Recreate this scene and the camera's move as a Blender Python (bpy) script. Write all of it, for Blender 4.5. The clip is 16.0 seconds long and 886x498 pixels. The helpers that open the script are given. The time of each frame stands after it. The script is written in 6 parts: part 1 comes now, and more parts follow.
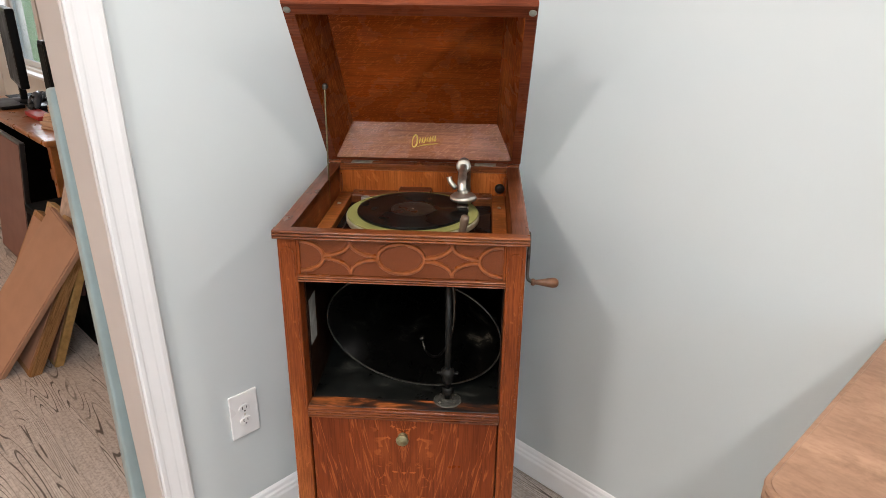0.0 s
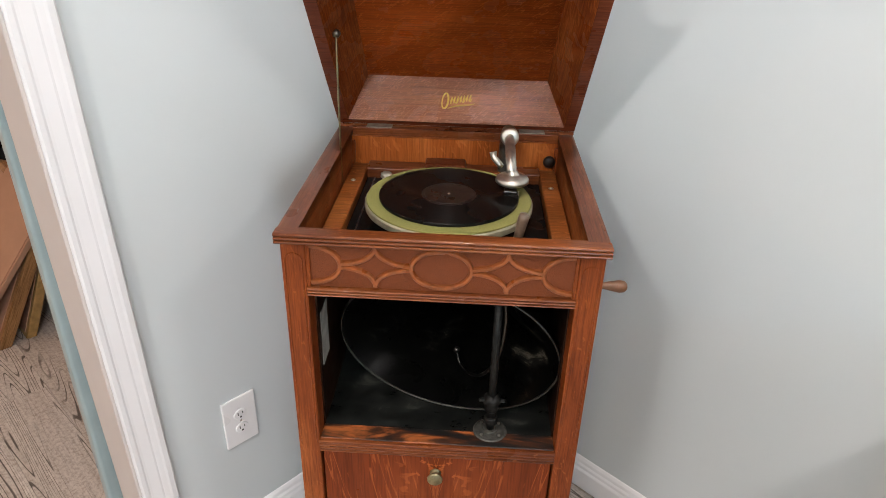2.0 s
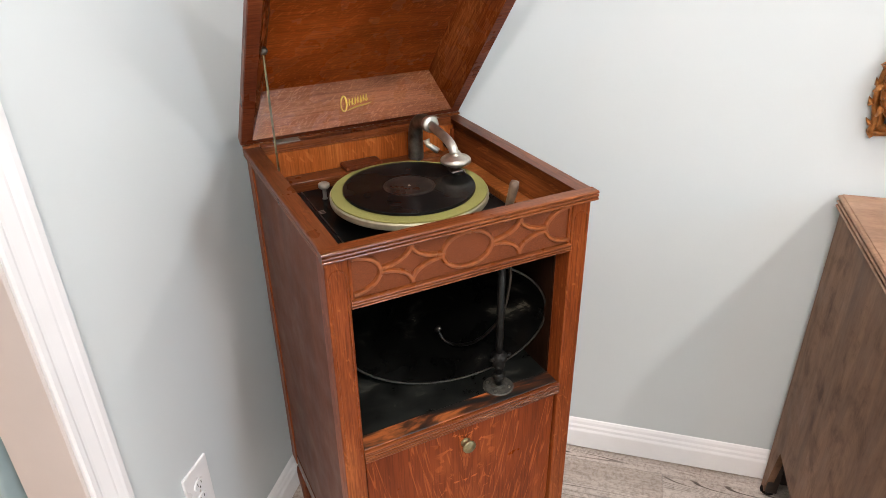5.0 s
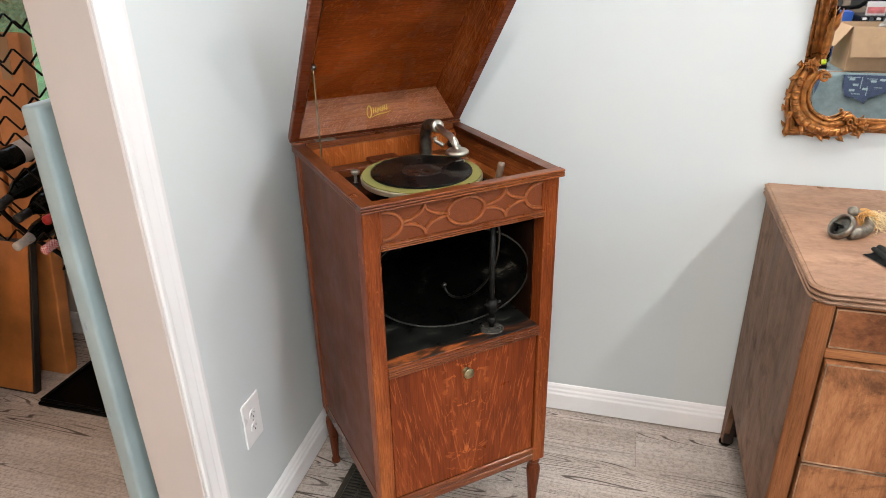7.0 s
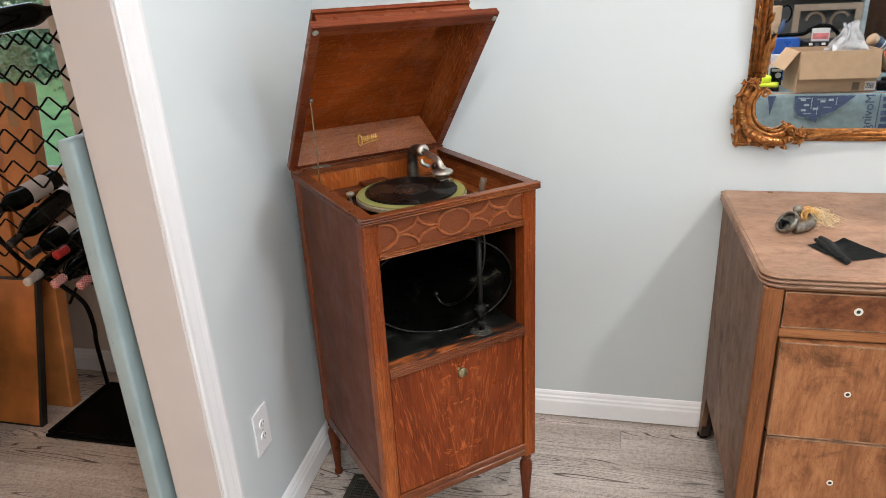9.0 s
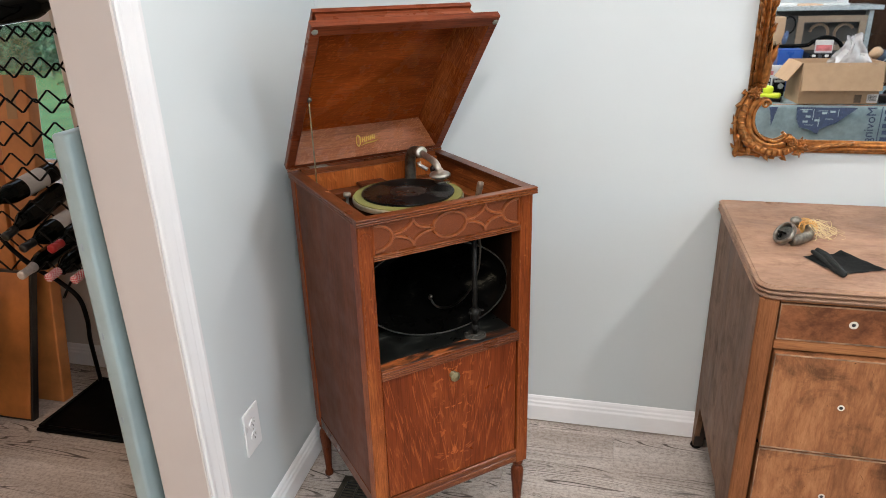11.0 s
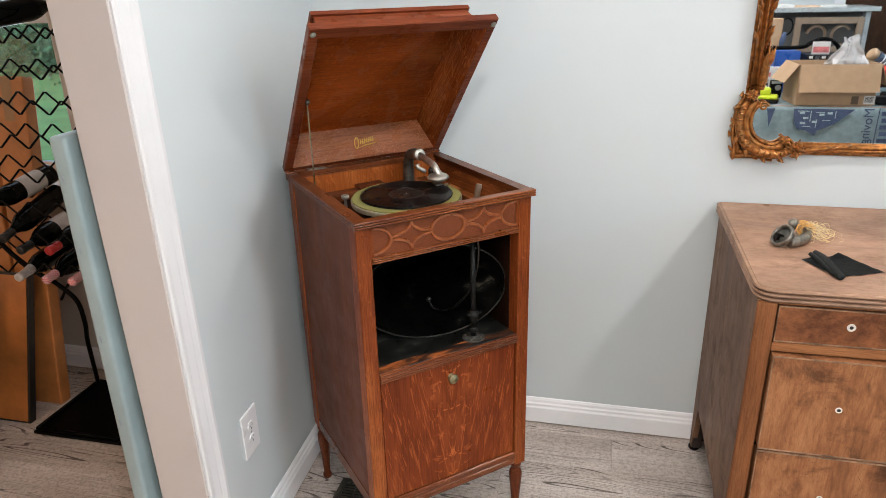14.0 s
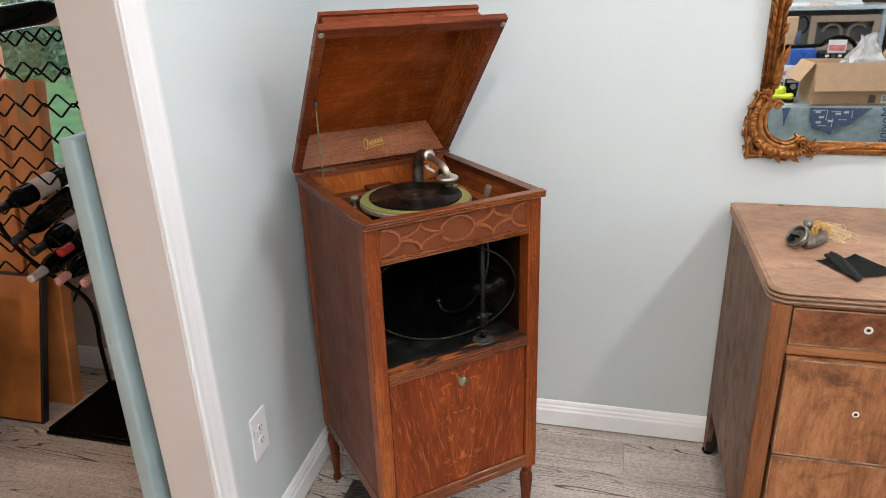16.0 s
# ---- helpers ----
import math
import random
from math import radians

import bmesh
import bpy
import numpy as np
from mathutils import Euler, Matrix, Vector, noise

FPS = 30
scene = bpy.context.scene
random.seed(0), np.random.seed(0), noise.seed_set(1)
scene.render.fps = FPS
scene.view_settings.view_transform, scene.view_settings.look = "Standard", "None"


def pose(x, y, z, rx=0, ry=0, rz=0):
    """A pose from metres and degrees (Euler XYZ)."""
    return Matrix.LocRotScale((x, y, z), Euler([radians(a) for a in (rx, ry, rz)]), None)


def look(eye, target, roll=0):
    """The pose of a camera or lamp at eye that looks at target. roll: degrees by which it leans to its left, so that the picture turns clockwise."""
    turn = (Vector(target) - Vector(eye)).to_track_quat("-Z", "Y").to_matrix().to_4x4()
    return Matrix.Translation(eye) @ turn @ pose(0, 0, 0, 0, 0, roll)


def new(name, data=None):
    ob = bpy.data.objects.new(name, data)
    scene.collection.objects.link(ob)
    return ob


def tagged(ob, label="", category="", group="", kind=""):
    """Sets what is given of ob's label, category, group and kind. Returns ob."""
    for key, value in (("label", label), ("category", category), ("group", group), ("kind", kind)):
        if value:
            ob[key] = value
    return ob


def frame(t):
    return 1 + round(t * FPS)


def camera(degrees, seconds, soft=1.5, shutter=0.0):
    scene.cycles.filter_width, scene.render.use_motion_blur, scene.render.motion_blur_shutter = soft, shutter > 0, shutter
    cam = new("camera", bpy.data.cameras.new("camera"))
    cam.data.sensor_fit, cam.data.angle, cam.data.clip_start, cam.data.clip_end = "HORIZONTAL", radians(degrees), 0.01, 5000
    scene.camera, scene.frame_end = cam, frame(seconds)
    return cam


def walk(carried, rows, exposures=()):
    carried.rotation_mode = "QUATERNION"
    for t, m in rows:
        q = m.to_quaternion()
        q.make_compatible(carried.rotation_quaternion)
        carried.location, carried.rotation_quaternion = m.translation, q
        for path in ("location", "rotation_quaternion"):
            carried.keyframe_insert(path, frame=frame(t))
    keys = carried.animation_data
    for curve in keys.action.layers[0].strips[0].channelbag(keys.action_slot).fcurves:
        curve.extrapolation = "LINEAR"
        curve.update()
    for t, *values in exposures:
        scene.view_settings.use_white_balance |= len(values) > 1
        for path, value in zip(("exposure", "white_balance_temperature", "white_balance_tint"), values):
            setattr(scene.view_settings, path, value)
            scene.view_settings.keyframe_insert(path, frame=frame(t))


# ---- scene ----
# camera: seconds, eye x y z, yaw, pitch, roll
cam = camera(66.3, 16.0, soft=0.7)
ROWS = [
    (0, 1.5341, -1.5146, 1.5534, 45.39, -22.12, 0.64),
    (0.5, 1.5126, -1.5069, 1.5561, 45.56, -22.75, 0.06),
    (1, 1.4709, -1.4715, 1.5552, 46.41, -23.99, 1.01),
    (1.5, 1.3748, -1.3983, 1.5581, 47.05, -25.31, 2.04),
    (2, 1.2249, -1.3459, 1.5447, 44.43, -28.07, 1.58),
    (2.5, 0.9998, -1.3404, 1.5475, 37.21, -27.21, -3.45),
    (3, 0.9431, -1.3357, 1.5469, 29.43, -29.41, -1.21),
    (3.5, 0.8780, -1.3811, 1.5516, 23.69, -29.50, -3.11),
    (4, 0.7823, -1.4878, 1.5518, 20.19, -28.40, -4.89),
    (4.5, 0.8008, -1.5795, 1.5569, 16.73, -28.59, -1.51),
    (5, 0.8160, -1.6719, 1.5540, 15.44, -28.00, -0.73),
    (7.5, 0.9313, -2.1479, 1.5822, 15.59, -23.06, -1.09),
    (8, 0.9214, -2.2270, 1.5792, 13.81, -21.45, -2.90),
    (8.2, 0.9244, -2.2634, 1.5832, 13.71, -21.49, -3.52),
    (10.5, 0.9487, -2.2372, 1.5748, 13.84, -21.65, -1.34),
    (11, 0.9483, -2.2460, 1.5785, 13.72, -21.33, -1.53),
    (11.5, 0.9474, -2.2507, 1.5815, 13.30, -21.24, -1.74),
    (12, 0.9471, -2.2447, 1.5805, 13.27, -21.26, -1.58),
    (12.5, 0.9458, -2.2449, 1.5801, 13.19, -21.19, -1.68),
    (13, 0.9492, -2.2481, 1.5817, 13.26, -21.14, -1.77),
    (13.5, 0.9477, -2.2462, 1.5804, 13.36, -21.13, -1.48),
    (14, 0.9467, -2.2443, 1.5828, 13.52, -21.28, -1.47),
    (14.5, 0.9512, -2.2446, 1.5793, 13.63, -21.17, -1.54),
    (15, 0.9469, -2.2414, 1.5802, 13.86, -21.24, -1.54),
    (15.5, 0.9485, -2.2363, 1.5791, 14.11, -21.12, -1.75),
    (16, 0.9523, -2.2307, 1.5788, 14.66, -21.16, -1.93),
]


def held(x, y, z, yaw, pitch, roll):
    """A hand-held pose from the eye, the heading to the left of +y, the pitch and the lean."""
    return pose(x, y, z, 0, 0, yaw) @ pose(0, 0, 0, 90 + pitch) @ pose(0, 0, 0, 0, 0, roll)


walk(cam, [(t, held(*row)) for t, *row in ROWS], [(0, 0.05, 6640, 13), (2.0, 0.04, 6530, 13), (3.5, 0.14, 6500, 13), (5.0, 0.28, 6600, 14), (7.5, 0.16, 6530, 12), (8.2, 0.11, 6480, 12), (10.5, 0.0, 6430, 12), (16.0, 0.0, 6440, 12)])

# ---------------------------------------------------------------- light
world = bpy.data.worlds.new("world")
scene.world = world
world.use_nodes = True
wn = world.node_tree.nodes
sky = wn.new("ShaderNodeTexSky")
sky.sky_type, sky.sun_disc = "NISHITA", False
sky.sun_elevation, sky.sun_rotation = radians(24), radians(200)
world.node_tree.links.new(sky.outputs[0], wn["Background"].inputs[0])
wn["Background"].inputs[1].default_value = 0.34

sun_data = bpy.data.lights.new("sun", "SUN")
sun_data.energy, sun_data.angle, sun_data.color = 3.2, radians(12), (1.0, 0.96, 0.9)
sun = new("sun", sun_data)
sun.matrix_world = look((0, 0, 10), (3, 7, 5))


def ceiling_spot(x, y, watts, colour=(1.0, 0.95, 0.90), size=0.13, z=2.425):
    d = bpy.data.lights.new("unseen_ceiling_lamp", "AREA")
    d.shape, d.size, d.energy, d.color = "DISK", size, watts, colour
    ob = new("unseen_ceiling_lamp", d)
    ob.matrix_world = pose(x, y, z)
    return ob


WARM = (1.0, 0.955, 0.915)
# unseen ceiling lamps: some placed from cast shadows, the rest added as fill
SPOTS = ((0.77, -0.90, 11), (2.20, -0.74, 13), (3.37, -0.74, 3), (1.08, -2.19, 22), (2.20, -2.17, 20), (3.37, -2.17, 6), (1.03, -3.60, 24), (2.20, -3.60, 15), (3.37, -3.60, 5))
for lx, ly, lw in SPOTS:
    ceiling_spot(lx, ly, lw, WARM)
# two unseen warm lamps added to brighten the adjoining room
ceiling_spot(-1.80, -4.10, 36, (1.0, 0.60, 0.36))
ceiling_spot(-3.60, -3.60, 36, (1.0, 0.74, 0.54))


def window_light(m, w, h, watts, colour):
    d = bpy.data.lights.new("window_light", "AREA")
    d.shape, d.size, d.size_y, d.energy, d.color = "RECTANGLE", w, h, watts, colour
    new("window_light", d).matrix_world = m


# daylight through the two windows of the adjoining room
window_light(pose(-1.555, 0.03, 1.51, 90, 0, 180), 0.85, 1.1, 5, (0.84, 0.93, 1.0))
window_light(pose(-4.62, 0.03, 1.47, 90, 0, 180), 0.75, 1.1, 20, (0.84, 0.93, 1.0))
# cool light at an unseen east opening, placed from a shadow's direction and tint
window_light(pose(4.33, -3.15, 2.0, 0, 90, 0), 0.60, 0.55, 33, (0.55, 0.80, 1.0))

# ---------------------------------------------------------------- materials
def nodes_of(name, colour=(0.5, 0.5, 0.5), rough=0.5, metal=0.0):
    m = bpy.data.materials.new(name)
    m.use_nodes = True
    n, l = m.node_tree.nodes, m.node_tree.links
    b = n["Principled BSDF"]
    b.inputs["Base Color"].default_value = (*colour, 1)
    b.inputs["Roughness"].default_value = rough
    b.inputs["Metallic"].default_value = metal
    return m, n, l, b


def coords(n, l, scale=(1, 1, 1), jitter=False, turn=(0, 0, 0)):
    """Object coordinates, scaled; with jitter each object gets its own stretch of the pattern."""
    tc, mp = n.new("ShaderNodeTexCoord"), n.new("ShaderNodeMapping")
    mp.inputs["Scale"].default_value = scale
    src = tc.outputs["Object"]
    if any(turn):
        rot = n.new("ShaderNodeMapping")
        rot.inputs["Rotation"].default_value = [radians(a) for a in turn]
        l.new(src, rot.inputs["Vector"])
        src = rot.outputs[0]
    l.new(src, mp.inputs["Vector"])
    if jitter:
        oi, cx = n.new("ShaderNodeObjectInfo"), n.new("ShaderNodeCombineXYZ")
        k = n.new("ShaderNodeMath")
        k.operation, k.inputs[1].default_value = "MULTIPLY", 37.0
        l.new(oi.outputs["Random"], k.inputs[0])
        for i in range(3):
            l.new(k.outputs[0], cx.inputs[i])
        l.new(cx.outputs[0], mp.inputs["Location"])
    return mp.outputs[0]


def noise_of(n, l, vec, scale, detail=4, rough=0.55, distort=0.0):
    t = n.new("ShaderNodeTexNoise")
    t.inputs["Scale"].default_value, t.inputs["Detail"].default_value = scale, detail
    t.inputs["Roughness"].default_value, t.inputs["Distortion"].default_value = rough, distort
    l.new(vec, t.inputs["Vector"])
    return t.outputs[0]


def ramp(n, l, fac, stops):
    r = n.new("ShaderNodeValToRGB")
    el = r.color_ramp.elements
    while len(el) < len(stops):
        el.new(0.5)
    for e, (p, c) in zip(el, stops):
        e.position, e.color = p, (*c, 1) if len(c) == 3 else c
    l.new(fac, r.inputs[0])
    return r.outputs[0]


def mix(n, l, fac, a, b, mode="MIX"):
    m = n.new("ShaderNodeMix")
    m.data_type, m.blend_type = "RGBA", mode
    for sock, v in ((m.inputs[0], fac), (m.inputs[6], a), (m.inputs[7], b)):
        if isinstance(v, (int, float)):
            sock.default_value = v
        elif isinstance(v, tuple):
            sock.default_value = (*v, 1)
        else:
            l.new(v, sock)
    return m.outputs[2]


def bump(n, l, b, height, strength=0.2, dist=0.002):
    k = n.new("ShaderNodeBump")
    k.inputs["Strength"].default_value, k.inputs["Distance"].default_value = strength, dist
    l.new(height, k.inputs["Height"])
    l.new(k.outputs[0], b.inputs["Normal"])


GREY = ((0, 0, 0), (1, 1, 1))


def plain(name, colour, rough=0.5, metal=0.0, vary=0.12, scale=30.0, relief=0.0, spread=0.08):
    """A near-plain surface with small mottling in colour and gloss."""
    m, n, l, b = nodes_of(name, colour, rough, metal)
    v = coords(n, l)
    f = noise_of(n, l, v, scale, 5)
    dark, light = tuple(c * (1 - vary) for c in colour), tuple(min(1, c * (1 + vary)) for c in colour)
    l.new(ramp(n, l, f, [(0.3, dark), (0.7, light)]), b.inputs["Base Color"])
    g = noise_of(n, l, v, scale * 0.3, 3)
    l.new(ramp(n, l, g, [(0.3, (max(0, rough - spread),) * 3), (0.7, (min(1, rough + spread),) * 3)]), b.inputs["Roughness"])
    if relief:
        bump(n, l, b, f, relief)
    return m


def oak(name, dark, mid, light, grain="z", rough=0.32, fleck=0.6, jitter=False, turn=(0, 0, 0), pore=0.62, ray=(14, 11, 12), ray_size=(26, 120), bend_of=1.4, ray_at=0.62, gloss=0.10, coat=0.12):
    """Quarter-sawn stained oak: fine pores along the grain, broad tone, and pale ray flecks across it."""
    m, n, l, b = nodes_of(name, mid, rough)
    i = "xyz".index(grain)
    st = lambda along, across: tuple(along if k == i else across for k in range(3))
    broad = noise_of(n, l, coords(n, l, st(1.2, 7), jitter, turn), 1.6, 3)
    pores = noise_of(n, l, coords(n, l, st(9, 240), jitter, turn), 1.0, 3, 0.6)
    rays = noise_of(n, l, coords(n, l, st(*ray_size), jitter, tuple(a + t for a, t in zip(ray, turn))), 1.0, 2, 0.5, bend_of)
    hair = noise_of(n, l, coords(n, l, st(22, 520), jitter, turn), 1.0, 2, 0.6)
    base = ramp(n, l, broad, [(0.25, dark), (0.5, mid), (0.8, light)])
    pm = ramp(n, l, pores, [(0.36, (0.48, 0.42, 0.38)), (0.56, (1, 1, 1))])
    col = mix(n, l, pore, base, pm, "MULTIPLY")
    col = mix(n, l, pore, col, ramp(n, l, hair, [(0.40, (0.55, 0.48, 0.44)), (0.55, (1, 1, 1))]), "MULTIPLY")
    fm = ramp(n, l, rays, [(ray_at, (0, 0, 0)), (ray_at + 0.06, (1, 1, 1))])
    k = n.new("ShaderNodeMath")
    b.inputs["Specular IOR Level"].default_value = gloss
    b.inputs["Coat Weight"].default_value, b.inputs["Coat Roughness"].default_value = coat, 0.2
    k.operation, k.inputs[1].default_value = "MULTIPLY", fleck
    l.new(fm, k.inputs[0])
    col = mix(n, l, k.outputs[0], col, light)
    l.new(col, b.inputs["Base Color"])
    g = noise_of(n, l, coords(n, l), 14, 3)
    l.new(ramp(n, l, g, [(0.3, (rough - 0.07,) * 3), (0.75, (rough + 0.12,) * 3)]), b.inputs["Roughness"])
    bump(n, l, b, pores, 0.12, 0.0006)
    return m


def matched_oak(name, dark, mid, light, rough=0.34):
    """Book-matched quarter-sawn veneer: the figure of one half mirrors the other, with bold flecks near the joint."""
    m, n, l, b = nodes_of(name, mid, rough)
    tc, sep, com, ab = n.new("ShaderNodeTexCoord"), n.new("ShaderNodeSeparateXYZ"), n.new("ShaderNodeCombineXYZ"), n.new("ShaderNodeMath")
    ab.operation = "ABSOLUTE"
    l.new(tc.outputs["Object"], sep.inputs[0])
    l.new(sep.outputs[0], ab.inputs[0])
    l.new(ab.outputs[0], com.inputs[0])
    l.new(sep.outputs[2], com.inputs[2])
    def layer(scale, turn, detail, distort):
        rot, sc = n.new("ShaderNodeMapping"), n.new("ShaderNodeMapping")
        rot.inputs["Rotation"].default_value = (0, radians(turn), 0)
        sc.inputs["Scale"].default_value = scale
        l.new(com.outputs[0], rot.inputs["Vector"])
        l.new(rot.outputs[0], sc.inputs["Vector"])
        return noise_of(n, l, sc.outputs[0], 1.0, detail, 0.55, distort)
    broad, pores = layer((9, 1, 2.5), 0, 3, 0.5), layer((230, 1, 9), 0, 3, 0.0)
    rays, bold = layer((105, 1, 7), -11, 2, 1.6), layer((26, 1, 38), 12, 3, 1.2)
    col = ramp(n, l, broad, [(0.25, dark), (0.5, mid), (0.8, tuple(0.5 * (p + q) for p, q in zip(mid, light)))])
    col = mix(n, l, 0.6, col, ramp(n, l, pores, [(0.36, (0.5, 0.44, 0.4)), (0.56, (1, 1, 1))]), "MULTIPLY")
    thin = n.new("ShaderNodeMath")
    thin.operation, thin.inputs[1].default_value = "MULTIPLY", 0.46
    l.new(ramp(n, l, rays, [(0.56, (0, 0, 0)), (0.66, (1, 1, 1))]), thin.inputs[0])
    col = mix(n, l, thin.outputs[0], col, light)
    near = n.new("ShaderNodeMath")
    near.operation = "MULTIPLY"
    l.new(ramp(n, l, ab.outputs[0], [(0.02, (0.62, 0.62, 0.62)), (0.085, (0, 0, 0))]), near.inputs[0])
    l.new(ramp(n, l, bold, [(0.585, (0, 0, 0)), (0.635, (1, 1, 1))]), near.inputs[1])
    col = mix(n, l, near.outputs[0], col, tuple(1.15 * k for k in light))
    l.new(col, b.inputs["Base Color"])
    b.inputs["Specular IOR Level"].default_value = 0.12
    g = noise_of(n, l, coords(n, l), 14, 3)
    l.new(ramp(n, l, g, [(0.3, (rough - 0.07,) * 3), (0.75, (rough + 0.12,) * 3)]), b.inputs["Roughness"])
    bump(n, l, b, pores, 0.12, 0.0006)
    return m


def wall_paint(name, colour):
    m, n, l, b = nodes_of(name, colour, 0.55)
    v = coords(n, l)
    f = noise_of(n, l, v, 1.3, 3)
    l.new(ramp(n, l, f, [(0.3, tuple(c * 0.97 for c in colour)), (0.7, tuple(min(1, c * 1.02) for c in colour))]), b.inputs["Base Color"])
    bump(n, l, b, noise_of(n, l, v, 260, 3), 0.10, 0.0006)
    return m


def scuffed(name, dark, mid, light, stretch, marks, figure=0.7, nicks=0.7, rough=(0.42, 0.62)):
    """Stripped furniture wood: cloudy streaks, dark smudges, thin scratches and pale rubbed spots."""
    m, n, l, b = nodes_of(name, mid, 0.48)
    b.inputs["Specular IOR Level"].default_value = 0.22
    cloud = noise_of(n, l, coords(n, l, stretch, True), 1.0, 5, 0.6, 0.6)
    col = ramp(n, l, cloud, [(0.28, dark), (0.5, mid), (0.72, light)])
    fig = noise_of(n, l, coords(n, l, tuple(6 * k for k in stretch), True), 1.0, 3, 0.6)
    col = mix(n, l, figure, col, ramp(n, l, fig, [(0.32, (0.70, 0.64, 0.60)), (0.6, (1.05, 1.05, 1.05))]), "MULTIPLY")
    smudge = noise_of(n, l, coords(n, l, (9, 9, 9), True), 1.0, 6, 0.68, 0.4)
    k = n.new("ShaderNodeMath")
    k.operation, k.inputs[1].default_value = "MULTIPLY", marks
    l.new(ramp(n, l, smudge, [(0.52, (0, 0, 0)), (0.66, (1, 1, 1))]), k.inputs[0])
    col = mix(n, l, k.outputs[0], col, tuple(0.32 * c for c in dark))
    for turn, sc in (((8, 35, 20), (34, 34, 230)), ((0, -62, 5), (30, 30, 210))):
        scr = noise_of(n, l, coords(n, l, sc, True, turn), 1.0, 2, 0.5, 0.5)
        k = n.new("ShaderNodeMath")
        k.operation, k.inputs[1].default_value = "MULTIPLY", nicks
        l.new(ramp(n, l, scr, [(0.745, (0, 0, 0)), (0.765, (1, 1, 1))]), k.inputs[0])
        col = mix(n, l, k.outputs[0], col, tuple(0.25 * c for c in dark))
    fine = noise_of(n, l, coords(n, l, tuple(22 * k for k in stretch), True), 1.0, 4, 0.65)
    col = mix(n, l, 0.5, col, ramp(n, l, fine, [(0.35, (0.74, 0.70, 0.67)), (0.6, (1.06, 1.06, 1.06))]), "MULTIPLY")
    l.new(col, b.inputs["Base Color"])
    l.new(ramp(n, l, smudge, [(0.3, (rough[0],) * 3), (0.7, (rough[1],) * 3)]), b.inputs["Roughness"])
    bump(n, l, b, fig, 0.12, 0.0006)
    return m


def plank_material(name):
    """Weathered grey-brown plank with cathedral grain, knots and a worn print; each plank takes its own stretch."""
    m, n, l, b = nodes_of(name, (0.3, 0.26, 0.23), 0.42)
    v = coords(n, l, (1.0, 1.0, 1.0), True)
    st = n.new("ShaderNodeMapping")
    st.inputs["Scale"].default_value = (0.75, 10, 1)
    l.new(v, st.inputs["Vector"])
    field = noise_of(n, l, st.outputs[0], 0.75, 2, 0.45, 0.2)
    k = n.new("ShaderNodeMath")
    k.operation, k.inputs[1].default_value = "MULTIPLY", 240.0
    l.new(field, k.inputs[0])
    s = n.new("ShaderNodeMath")
    s.operation = "SINE"
    l.new(k.outputs[0], s.inputs[0])
    lines = ramp(n, l, s.outputs[0], [(0.0, (1, 1, 1)), (0.74, (1, 1, 1)), (0.95, (0.16, 0.13, 0.11))])
    fade = noise_of(n, l, st.outputs[0], 1.1, 3)
    fm = ramp(n, l, fade, [(0.46, (0.05, 0.05, 0.05)), (0.57, (1, 1, 1))])
    fine = n.new("ShaderNodeMapping")
    fine.inputs["Scale"].default_value = (6, 150, 1)
    l.new(v, fine.inputs["Vector"])
    hair = noise_of(n, l, fine.outputs[0], 1.0, 4, 0.65)
    tone = noise_of(n, l, st.outputs[0], 0.9, 3)
    base = ramp(n, l, tone, [(0.25, (0.48, 0.410, 0.355)), (0.55, (0.60, 0.530, 0.475)), (0.8, (0.70, 0.640, 0.590))])
    col = mix(n, l, 0.85, base, ramp(n, l, hair, [(0.30, (0.72, 0.69, 0.67)), (0.56, (1, 1, 1))]), "MULTIPLY")
    worn = n.new("ShaderNodeMath")
    worn.operation = "MULTIPLY"
    l.new(fm, worn.inputs[0])
    worn.inputs[1].default_value = 0.95
    col = mix(n, l, worn.outputs[0], col, mix(n, l, 1.0, col, lines, "MULTIPLY"))
    speck = noise_of(n, l, v, 90, 4, 0.7)
    col = mix(n, l, 0.8, col, ramp(n, l, speck, [(0.36, (0.62, 0.58, 0.55)), (0.56, (1.04, 1.04, 1.04))]), "MULTIPLY")
    knots = noise_of(n, l, st.outputs[0], 2.6, 2, 0.5)
    col = mix(n, l, ramp(n, l, knots, [(0.70, (0, 0, 0)), (0.75, (0.9, 0.9, 0.9))]), col, (0.05, 0.040, 0.034))
    l.new(col, b.inputs["Base Color"])
    bump(n, l, b, hair, 0.15, 0.0008)
    return m


M_WALL = wall_paint("wall_paint_pale_blue_grey", (0.588, 0.636, 0.644))
M_WALL2 = wall_paint("wall_paint_warm_white", (0.66, 0.62, 0.57))
M_BASE = plain("baseboard_paint_white", (0.87, 0.87, 0.875), 0.32, vary=0.04, scale=7)
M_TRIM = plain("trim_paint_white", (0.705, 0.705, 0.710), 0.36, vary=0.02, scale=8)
# jamb is set darker and warmer than the casing white
M_JAMB = plain("jamb_tone", (0.545, 0.502, 0.478), 0.45, vary=0.03, scale=6)
M_CEIL = plain("ceiling_paint", (0.88, 0.88, 0.87), 0.8, vary=0.03, scale=60, relief=0.1)
M_PLANK = plank_material("grey_plank")
M_SUB = plain("plank_joint", (0.16, 0.135, 0.115), 0.8)
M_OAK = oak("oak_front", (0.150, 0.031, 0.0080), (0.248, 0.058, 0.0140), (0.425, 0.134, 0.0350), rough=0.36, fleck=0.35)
M_OAKDOOR = matched_oak("oak_front_door", (0.118, 0.022, 0.0060), (0.185, 0.037, 0.0095), (0.43, 0.115, 0.029))
